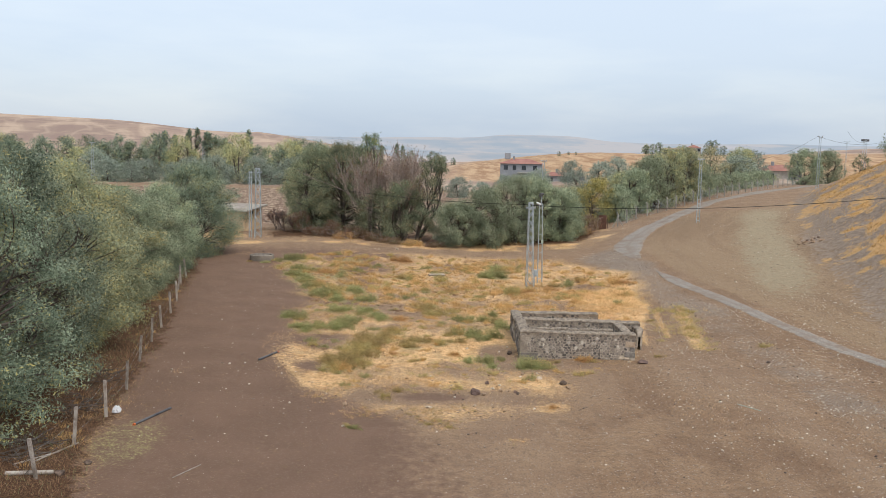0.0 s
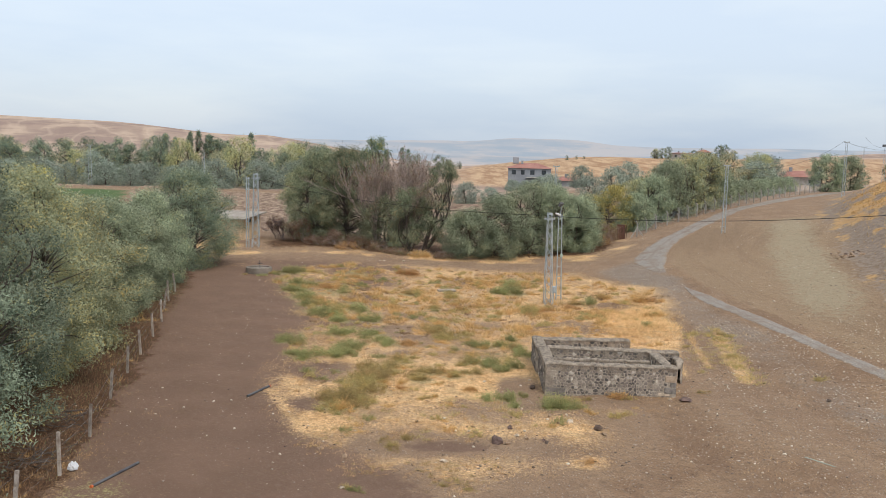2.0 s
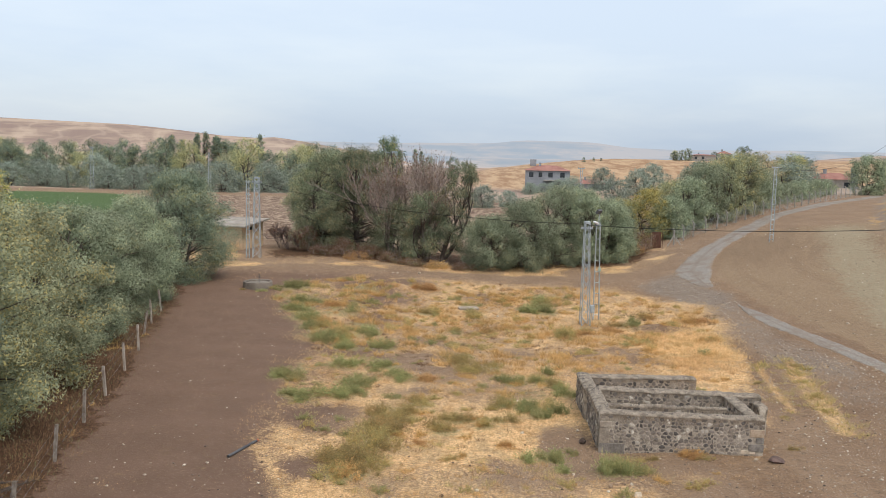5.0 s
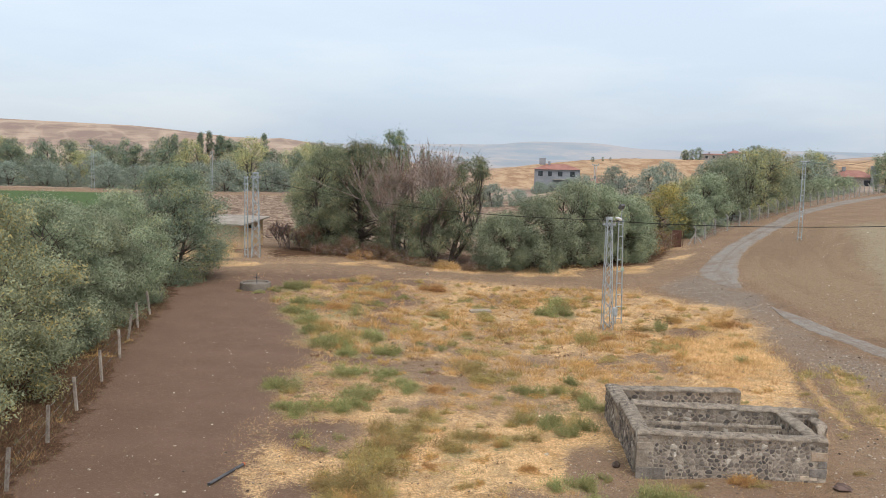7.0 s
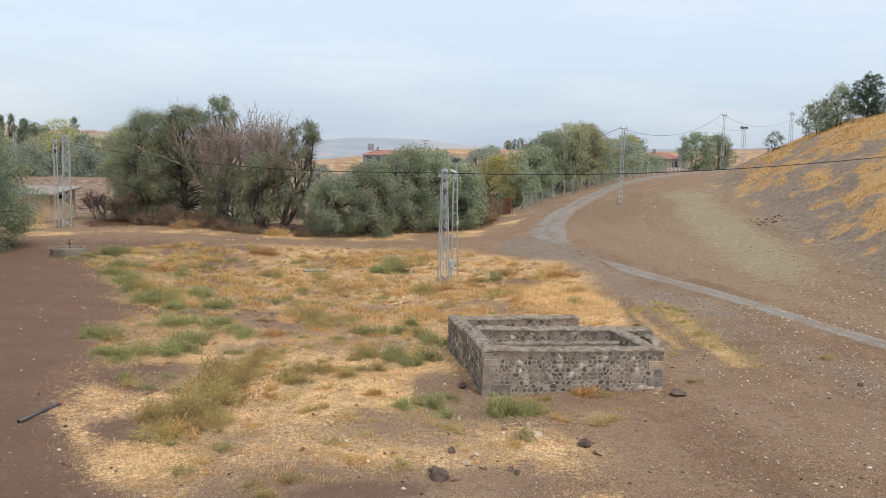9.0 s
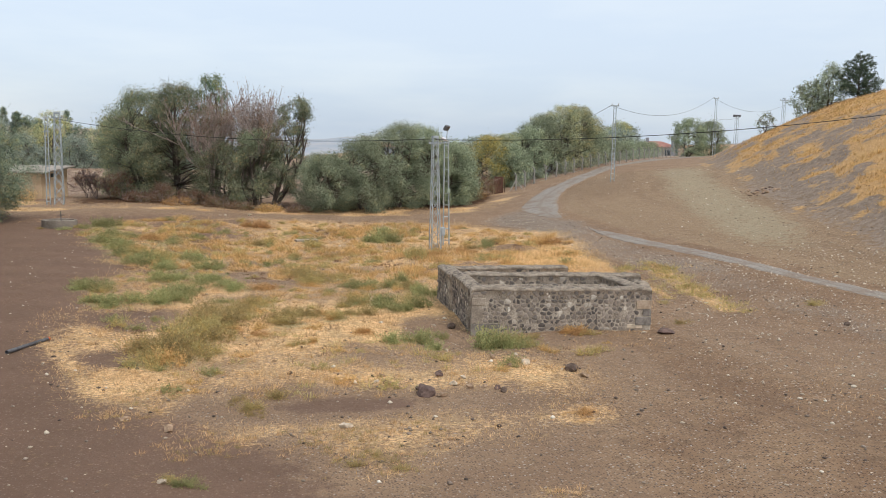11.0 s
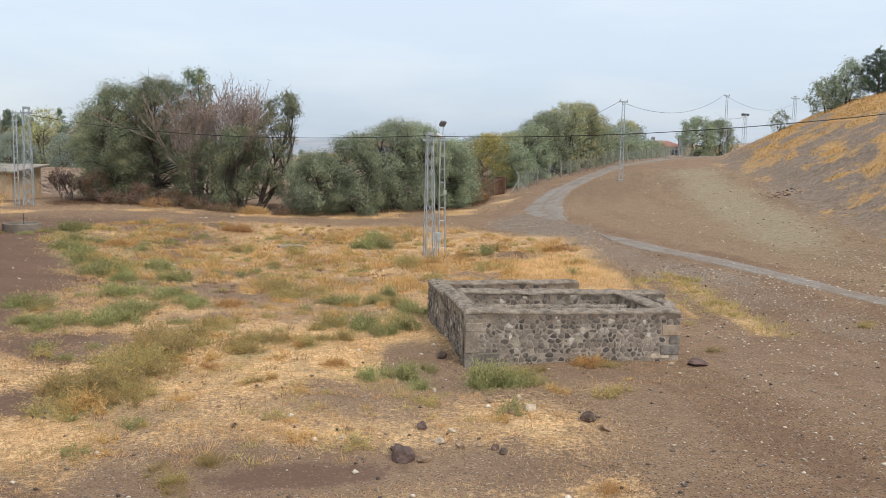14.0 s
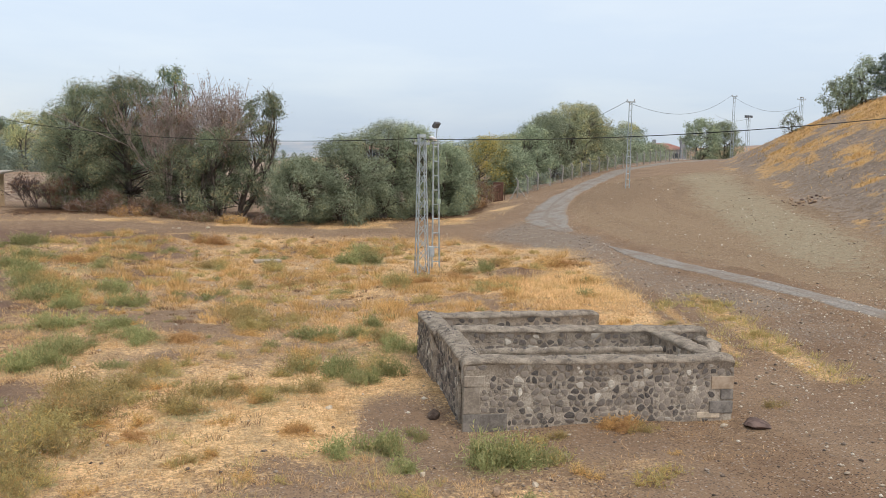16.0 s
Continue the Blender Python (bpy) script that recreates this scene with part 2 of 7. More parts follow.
# ---- the lie of the land ----
def smooth(a, b, v):
    u = np.clip((np.asarray(v, float) - a) / (b - a), 0, 1)
    return u * u * (3 - 2 * u)


def ramp_up(v, w):
    """0 below -w, v above w, bent softly between."""
    v = np.asarray(v, float)
    return np.where(v < -w, 0, np.where(v > w, v, (v + w) ** 2 / (4 * w)))


def value_noise(x, y, seed=0):
    x, y = np.asarray(x, float), np.asarray(y, float)
    xi, yi = np.floor(x), np.floor(y)
    u, v = x - xi, y - yi
    u, v = u * u * (3 - 2 * u), v * v * (3 - 2 * v)

    def lattice(i, j):
        s = np.sin(i * 127.1 + j * 311.7 + seed * 74.7) * 43758.5453
        return s - np.floor(s)
    return (lattice(xi, yi) * (1 - u) + lattice(xi + 1, yi) * u) * (1 - v) + (lattice(xi, yi + 1) * (1 - u) + lattice(xi + 1, yi + 1) * u) * v


def fbm(x, y, size, octaves=4, seed=0):
    """Fractal noise about 0, from -1 to 1, with features of that size."""
    total, weight, norm = 0, 1.0, 0
    for o in range(octaves):
        total = total + weight * (2 * value_noise(x / size * 2 ** o, y / size * 2 ** o, seed + o) - 1)
        norm += weight
        weight *= 0.5
    return total / norm


def hump(x, y, cx, cy, rx, ry):
    return np.exp(-((x - cx) / rx) ** 2 - ((y - cy) / ry) ** 2)


def hill_foot(y):
    a = np.asarray(y, float) - 65
    return 31 + 0.17 * a + 0.0023 * np.clip(a, -40, 200) ** 2


def land(x, y):
    """The land's height without its small roughness."""
    x, y = np.asarray(x, float), np.asarray(y, float)
    z = 1.1 * smooth(80, 105, y) + 0.25 * smooth(-7, -14, x)
    east = (0.02 + 0.17 * smooth(45, 90, y)) * ramp_up(x - 14.5, 3)
    near = 1 - smooth(200, 300, y)
    z = z + 5.2 * np.tanh(east / 5.2) * near
    hill = 12.0 * np.tanh(0.46 * ramp_up(x - hill_foot(y), 1.5) / 12.0)
    z = z + hill * (1 - 0.75 * smooth(125, 190, y)) * smooth(-60, 20, y) * near
    z = z - 0.28 * hump(x, y, 4.2, 48.3, 2.6, 1.6) - 0.10 * hump(x, y, 9.5, 48.2, 2.5, 1.5)
    # a shallow hollow in the dry grass and the earth mounds by the poles
    z = z - 0.35 * hump(x, y, -3, 72, 9, 11) + 0.40 * hump(x, y, 12.0, 74.0, 1.6, 1.0) + 0.3 * hump(x, y, -9.5, 87.5, 3, 1.6) + 0.1 * hump(x, y, -18.3, 85.0, 3, 3)
    # land past the trees: low valley, the ploughed hill, the ridges
    z = z + 9.0 * smooth(285, 400, y) * smooth(-25, 75, x) * (1 - smooth(430, 700, y))
    z = z + 17 * smooth(330, 640, y) * smooth(80, 420, x) * (1 - smooth(900, 1500, y))
    way = 900 * x / np.maximum(y, 300)
    crest = np.interp(way, (-2600, -640, -450, -340, -262, -235, -195, -150, -105, -60, 0), (44, 40, 33, 29.5, 22, 19, 20.5, 14, 6, 1, 0))
    ridge = smooth(420, 900, y) * (1 - smooth(1100, 1700, y))
    z = z + crest * ridge * (1 + 0.10 * fbm(x, y, 130, 4, 5) * (1 - smooth(700, 880, y)))
    z = z - 60 * smooth(520, 1500, y) * smooth(-110, 0, way) * (1 - smooth(80, 420, x) * (1 - smooth(800, 1300, y)))
    return z


def ground(x, y):
    """The height of the ground's surface."""
    x, y = np.asarray(x, float), np.asarray(y, float)
    rough = 0.05 * fbm(x, y, 2.6, 3, 11) + 0.10 * fbm(x, y, 9, 2, 3)
    hillside = smooth(-1, 4, x - hill_foot(y)) * (y < 200)
    rough = rough + hillside * (0.45 * fbm(x, y, 5.5, 3, 21) + 0.10 * fbm(x, y, 1.2, 2, 23))
    calm = 1 - 0.7 * np.exp(-((x - 7.3) / 5.5) ** 2 - ((y - 51.5) / 6) ** 2)
    rough = rough + 0.075 * fbm(x, y, 0.8, 2, 25) * smooth(1.0, 0.8, ((x + 1) / 17) ** 2 + ((y - 67) / 27) ** 2)
    far = 1 + 2.5 * smooth(200, 500, y)
    return land(x, y) + rough * calm * far


def inside(x, y, outline):
    """The distance to an outline, positive inside."""
    x, y = np.asarray(x, float), np.asarray(y, float)
    best, odd = np.full(x.shape, 1e9), np.zeros(x.shape, bool)
    for (ax, ay), (bx, by) in zip(outline, outline[1:] + outline[:1]):
        dx, dy = bx - ax, by - ay
        u = np.clip(((x - ax) * dx + (y - ay) * dy) / (dx * dx + dy * dy), 0, 1)
        best = np.minimum(best, np.hypot(x - ax - u * dx, y - ay - u * dy))
        if dy:
            odd ^= ((ay > y) != (by > y)) & (x < (y - ay) * dx / dy + ax)
    return np.where(odd, best, -best)


def along(x, y, line):
    """The distance to an open line."""
    x, y = np.asarray(x, float), np.asarray(y, float)
    best = np.full(x.shape, 1e9)
    for (ax, ay), (bx, by) in zip(line, line[1:]):
        dx, dy = bx - ax, by - ay
        u = np.clip(((x - ax) * dx + (y - ay) * dy) / (dx * dx + dy * dy), 0, 1)
        best = np.minimum(best, np.hypot(x - ax - u * dx, y - ay - u * dy))
    return best


DRY_GRASS = [(-10.9, 59.4), (-10.0, 50.5), (-9.5, 48.2), (-8.0, 44.4), (-6.6, 41.2), (-3.6, 38.3), (-2.1, 36.2), (0.3, 35.6), (1.6, 36.6), (4.0, 38.2), (5.9, 40.2), (7.1, 43.3), (10.2, 46.0),
             (12.1, 50.1), (14.1, 62.4), (17.0, 75.5), (17.2, 81.5), (11.4, 89.5), (-1.7, 91.6), (-10.7, 91.7), (-15.5, 87.6), (-16.6, 81.1), (-12.4, 70.8)]
TRACK = [(-30, 99), (-20, 93.5), (-8, 93.8), (0, 92.6), (8, 92.8), (16, 96), (21, 103)]
ROAD = [(26.8, 40), (23.55, 52.0), (22.35, 58.3), (21.05, 66.0), (19.9, 73.0), (19.25, 79.3), (19.0, 85.5), (18.7, 90.0), (19.2, 94.5), (21.2, 99.2), (24.8, 105.9), (29.4, 113.4), (36.8, 125.3), (45.0, 136.2),
        (53.7, 146.5), (66, 160), (84, 176)]


def mesh_of(name, verts, faces):
    """A mesh from arrays of points and of faces with one number of corners."""
    me = bpy.data.meshes.new(name)
    verts, faces = np.asarray(verts, np.float32), np.asarray(faces, np.int32)
    me.vertices.add(len(verts))
    me.vertices.foreach_set("co", verts.ravel())
    me.loops.add(faces.size)
    me.loops.foreach_set("vertex_index", faces.ravel())
    me.polygons.add(len(faces))
    me.polygons.foreach_set("loop_start", np.arange(len(faces), dtype=np.int32) * faces.shape[1])
    me.update(calc_edges=True)
    return me


def grid_faces(rows, cols):
    i = np.arange(rows * cols).reshape(rows, cols)
    return np.stack((i[:-1, :-1], i[:-1, 1:], i[1:, 1:], i[1:, :-1]), -1).reshape(-1, 4)


def spaced(lo, hi, step, far_lo, far_hi, growth=1.09):
    """Even steps from lo to hi, then ever wider ones out to far_lo and far_hi."""
    core = list(np.arange(lo, hi + step / 2, step))
    d, v = step, core[-1]
    while v < far_hi:
        d *= growth
        v += d
        core.append(v)
    d, v = step, core[0]
    while v > far_lo:
        d *= growth
        v -= d
        core.insert(0, v)
    return np.array(core)


# where the larger weeds stand: x, y, radius
OLIVE_SPOTS = [(-5.5, 45.4, 1.0), (-5.6, 46.3, 1.1), (-5.1, 47.2, 1.2), (-5.0, 48.4, 1.2), (-4.8, 49.6, 1.1), (-4.9, 50.8, 1.0), (-4.5, 46.4, .8), (-4.3, 52.3, 1.0), (-3.8, 53.5, 1.0), (-3.2, 54.6, .8), (-1.6, 63.5, 1.0), (-0.8, 61.8, .9), (0.3, 62.7, .7), (-0.5, 78.1, .9), (-2.1, 73.5, .8), (-4.3, 79.0, .9), (-2.0, 50.7, .8), (-1.7, 52.3, .9), (-1.0, 52.5, .8), (0.4, 52.4, .7), (-0.3, 51.4, .6)]
GREEN_SPOTS = [(-10.3, 58.5, 1.0), (-8.9, 55.0, .9), (-9.5, 55.5, .8), (-15.4, 85.6, 1.4), (-12.3, 74.1, 1.3), (-10.3, 68.8, 1.2), (-9.5, 68.0, 1.1), (-8.5, 66.5, 1.1), (-8.1, 61.6, 1.0), (-6.9, 58.4, .9), (-7.2, 55.8, .8), (-6.8, 56.5, .8), (-7.8, 70.8, 1.0), (-6.3, 67.3, .9), (-5.0, 60.0, .8), (-4.3, 59.6, .8), (-5.5, 62.2, .8), (-12.9, 80.0, 1.2), (-11.4, 71.4, 1.1), (-13.6, 77.0, 1.2)]
EAST_SPOTS = [(1.3, 59.0, .7), (2.5, 59.7, .7), (3.4, 61.4, .7), (1.9, 54.6, .8), (2.7, 54.5, .7), (2.2, 53.3, .7), (0.6, 55.0, .7), (4.0, 56.9, .7), (3.6, 58.3, .7), (2.2, 47.9, .65), (2.5, 46.5, .5), (1.4, 47.5, .55), (4.6, 82.9, 1.2), (4.8, 80.1, 1.3), (3.2, 80.5, 1.0), (5.3, 71.8, .9), (4.6, 46.6, 1.0), (5.4, 46.9, .7), (10.2, 74.6, .8), (3.2, 48.9, .3)]
RUST_SPOTS = [(-3.9, 49.9, .5), (-3.0, 49.1, .5), (-3.1, 59.5, .7), (0.5, 49.1, .55), (-1.6, 47.2, .4), (-11.3, 79.5, 1.2), (-11.0, 73.3, .9), (0.5, 73.4, 1.0), (-4.4, 87.2, 1.2), (8.4, 48.45, .65), (8.0, 48.6, .5), (7.5, 48.7, .35), (2.0, 84.5, 1.1), (8.5, 73.4, .9), (6.6, 72.6, .8), (12.0, 78.5, 1.1), (14.5, 76.5, 1.2), (5.0, 38.9, .45)]
BARE_SPOTS = [(-7.6, 51.9, 1.0), (-7.7, 51.0, .9), (-7.1, 53.3, .9), (0.8, 46.0, 1.0), (0.2, 46.9, .8), (3.2, 51.0, .9), (-7.0, 83.1, 1.8), (-3.2, 57.4, .7), (-1.7, 59.5, .8), (-7.5, 76.6, 1.4), (-4.2, 70.0, 1.2), (2.0, 66.5, 1.1), (3.3, 48.7, 1.0), (3.6, 50.4, .9), (-6.9, 45.6, .5), (5.5, 66.0, 1.0), (-1.5, 68.5, .9), (0.0, 85.5, 1.2), (11.9, 73.3, 1.0)]


def spotted(x, y, spots, spread=1.25):
    """The nearness to any of a list of round spots."""
    total = 0 * np.asarray(x, float)
    for cx, cy, r in spots:
        total = np.maximum(total, np.exp(-((x - cx) ** 2 + (y - cy) ** 2) / (r * spread) ** 2))
    return total


def hill_cover(x, y):
    """How thick the ochre grass stands on the hill: streaks that run down the slope, and the crest."""
    up = x - hill_foot(y)
    streak = 0.9 * fbm(0.86 * x - 0.51 * y, 0.13 * x + 0.21 * y, 2.6, 4, 83) + 0.65 * fbm(x, y, 1.5, 3, 85)
    far = smooth(88, 112, y)
    return smooth(-0.45, 0.45, streak + 0.12 + 0.34 * smooth(8, 15, up) * (1 - 0.4 * far) - 0.45 * smooth(5.5 + 3.0 * far, 0.5, up))


def zones(x, y):
    """How much of each cover lies at a place."""
    wob = 0.9 * fbm(x, y, 2.2, 3, 31) + 0.7 * fbm(x, y, 7, 2, 37)
    d = inside(x, y, DRY_GRASS)
    corner = hump(x, y, -6, 41, 5.5, 7)
    straw = smooth(-1.3, 1.7, d + 1.5 * wob * (1 - 0.65 * corner) + 0.15 * corner) * (0.62 + 0.10 * fbm(x, y, 5, 3, 61))
    bare = np.exp(-((x - 6.5) / 5.5) ** 2 - ((y - 45.6) / 2.0) ** 2) + 0.9 * hump(x, y, 1.0, 40.6, 4.2, 1.3) + 0.9 * hump(x, y, 12.0, 74.0, 1.8, 1.2) + 1.0 * hump(x, y, -7.3, 46.2, 0.75, 1.1) + 0.8 * hump(x, y, -0.4, 40.4, 2.0, 0.75) + 0.7 * hump(x, y, -8.0, 52, 2.2, 1.6) + 0.8 * hump(x, y, -9.5, 87.3, 3.2, 1.8) + 0.8 * hump(x, y, 2.7, 49.5, 1.2, 3.0)
    straw = straw * (1.02 + 0.50 * fbm(x, y, 3.4, 3, 63) + 0.34 * smooth(58, 50, y) + 0.30 * smooth(6, 12, x))
    bare = bare + 0.75 * spotted(x, y, BARE_SPOTS) + 0.7 * smooth(0.20, 0.50, fbm(x, y, 4.5, 3, 65)) * smooth(52, 60, y)
    straw = np.clip(straw - 0.85 * np.clip(bare + 0.35 * wob, 0, 1), 0, 1)
    # tufts by themselves, and the strips between the wheel tracks
    straw = np.maximum(straw, 0.72 * smooth(0.15, 0.95, hump(x, y, 4.7, 38.6, 0.9, 0.6) + hump(x, y, 5.3, 39.1, 0.6, 0.7) + 0.40 * wob))
    straw = np.maximum(straw, 0.42 * smooth(0.1, 0.9, hump(x, y, -0.2, 36.1, 1.6, 1.0) + hump(x, y, 3.0, 34.2, 0.9, 0.6) + 0.3 * wob))
    for line, w in (([(-9.3, 48.0), (-7.9, 45.0), (-6.5, 42.0), (-4.6, 40.3)], 0.65), ([(-3.0, 38.3), (-1.2, 36.9), (1.2, 36.6)], 0.5), ([(15.3, 64), (14.8, 60), (14.2, 55)], 0.34), ([(13.4, 59.5), (12.5, 55), (12.1, 52)], 0.34), ([(17.3, 64.2), (16.6, 60.5), (16.1, 57), (15.4, 52)], 0.80)):
        straw = np.maximum(straw, 0.66 * smooth(1.0, 0.3, along(x, y, line) / w + 0.35 * wob))
    straw = np.maximum(straw, straw + 0.4 * smooth(0.3, 0.75, hump(x, y, 1.0, 50.5, 4.5, 5.0) + hump(x, y, 12.8, 66.0, 3.0, 9.0) + 0.5 * hump(x, y, -6, 43, 3, 2.5) + 0.25 * wob) * (d > -0.5))
    straw = straw * (1 - 0.22 * smooth(43, 40, y) - 0.70 * smooth(-0.05, 0.35, fbm(x + 20, y, 2.0, 3, 87)) * smooth(46, 42, y))
    trod = hump(x, y, 7.2, 47.9, 5.6, 1.9) + hump(x, y, 2.9, 49.6, 1.1, 2.6) + hump(x, y, 12.0, 50.5, 0.9, 3.0)
    straw = straw * (1 - 0.92 * smooth(0.30, 0.75, trod + 0.18 * wob))
    past = y - np.interp(x, [p[0] for p in TRACK], [p[1] for p in TRACK])
    verge = smooth(1.0, 2.6, past + 0.9 * wob) * smooth(13, 8, past) * smooth(22, 17, x) * smooth(-24, -18, x)
    straw = np.maximum(straw, 0.80 * verge * (0.30 + 0.70 * smooth(-0.15, 0.3, fbm(x, y, 3.2, 3, 69))))
    fence_side = smooth(1.6, 0.0, np.abs(x + 16.0 + (y - 45) * 0.2) + 0.5 * wob) * smooth(42, 34, y) * smooth(24, 30, y)
    straw = np.maximum(straw, 0.42 * fence_side)
    straw = np.maximum(straw, 0.85 * smooth(0.3, 0.8, hump(x, y, -22.5, 95.0, 3.2, 1.3) + 0.2 * wob))
    straw = np.maximum(straw, smooth(0.3, 0.8, hump(x, y, -27, 99.0, 4.5, 2.5) + 0.2 * wob))
    rich = smooth(0.3, 0.75, hump(x, y, 1.0, 50.5, 5.0, 5.5) + hump(x, y, 13.0, 68.0, 3.5, 10.0) + 0.4 * hump(x, y, -1.5, 63, 9, 5) + 0.25 * wob)
    green = smooth(0.25, 0.7, hump(x, y, -11.5, 66, 2.4, 6) + hump(x, y, -13, 79, 3.0, 5) + 0.6 * hump(x, y, 2.0, 56, 2.5, 4) + 0.6 * hump(x, y, 6.0, 85, 3.0, 2.4) + 0.3 * wob)
    gravel = smooth(0.25, 0.8, hump(x, y, 16.5, 89, 3.2, 5.5) + 0.55 * smooth(1.6, 0.3, along(x, y, [(18.0, 84), (17.3, 71), (18.6, 62), (18.6, 54), (19.0, 46), (19.5, 36), (20, 26)]) / 2.2) + 0.2 * wob)
    field = smooth(-1.0, 1.5, np.where(y < 112, x - np.interp(y, [p[1] for p in ROAD], [p[0] for p in ROAD]) - 1.5, -9) + 0.5 * wob) * smooth(30, 42, y)
    pale = smooth(0.1, 1.1, 1.1 * np.exp(-((x - hill_foot(y) + 4.5) / 3.4) ** 2) * smooth(58, 72, y) * smooth(118, 104, y) + 0.2 * wob) * field
    up_slope = x - hill_foot(y) + wob - 4.5 * smooth(84, 108, y)
    hill = (0.75 * smooth(-3.0, 0.5, x - hill_foot(y) + wob) + 0.25 * smooth(0.5, 3.5, up_slope)) * smooth(10, 40, y) * smooth(240, 180, y)
    plough = smooth(110, 118, y + 3 * wob) * smooth(206, 200, y) * smooth(16, 6, x - 0.24 * (y - 110) + 2 * wob) * smooth(-4, 4, x + 0.37 * y + 2 * wob)
    lush = smooth(90, 100, y) * smooth(203, 196, y) * smooth(4, -4, x + 0.37 * y + 2 * wob)
    far = smooth(205, 222, y) + smooth(150, 175, y) * smooth(30, 60, x) + smooth(-40, -60, x) * smooth(100, 90, y)
    # leaf litter and painted tree shade below the row and the tall clump
    edge = x + 14.9 + (y - 40) * 0.21
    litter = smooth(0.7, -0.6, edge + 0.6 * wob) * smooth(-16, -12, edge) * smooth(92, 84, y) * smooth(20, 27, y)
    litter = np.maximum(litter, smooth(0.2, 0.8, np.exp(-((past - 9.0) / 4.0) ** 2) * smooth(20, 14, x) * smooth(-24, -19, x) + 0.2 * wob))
    # wheel ruts, and the tint of low weeds between the straw
    lane = x - np.interp(y, (20, 40, 55, 70, 90), (17.5, 15.0, 13.6, 15.8, 17.5))
    ruts = np.clip(0.5 + 0.9 * fbm(lane, y / 9.0, 1.7, 3, 67), 0, 1) * smooth(2, 9, x) * smooth(96, 86, y)
    # furrows of the field, running beside the road
    from_road = along(x, y, ROAD)
    ruts = np.where(field > 0.5, np.clip(0.5 + 1.0 * fbm(from_road + 0.5 * wob, (x + y) / 14.0, 1.3, 3, 68), 0, 1), ruts)
    olive = np.maximum(spotted(x, y, OLIVE_SPOTS), np.maximum(spotted(x, y, GREEN_SPOTS, 1.5), spotted(x, y, EAST_SPOTS)))
    olive = np.maximum(olive, 0.66 * smooth(0.1, 0.9, hump(x, y, -12.2, 32.8, 1.7, 3.8) + 0.30 * wob))
    olive = np.maximum(olive, 0.8 * smooth(0.15, 0.45, fbm(x + 50, y, 5.0, 3, 71)) * smooth(-3, -7, x) * smooth(-0.5, 1.0, d))
    rusty = np.maximum(spotted(x, y, RUST_SPOTS), 0.8 * hump(x, y, -14.2, 38.5, 1.2, 3.5))
    soft_edge = 3.5 * smooth(36, 30, y)
    packed = smooth(1.3 + soft_edge, -0.9 - soft_edge, x + 0.6 * wob - np.interp(y, (26, 34.5, 38, 41, 44.5, 48.5, 56), (0.5, -1.6, -3.0, -6.0, -7.9, -8.6, -9.0)))
    packed = np.maximum(packed * smooth(60, 54, y), 0.9 * smooth(0.25, 0.7, hump(x, y, -0.4, 40.4, 2.0, 0.75) + 0.15 * wob))
    rich = np.where(hill > 0.05, hill_cover(x, y), rich)
    red_hill = smooth(225, 300, y) * smooth(-40, 30, x) * smooth(520, 420, y) * smooth(330, 250, x)
    return ((straw, rich, green, gravel), (field, pale, hill, plough), (lush, np.clip(far, 0, 1), red_hill, np.maximum(smooth(-3.0, -9.0, x + wob) * smooth(96, 88, y), packed)), (litter, ruts, olive, rusty))


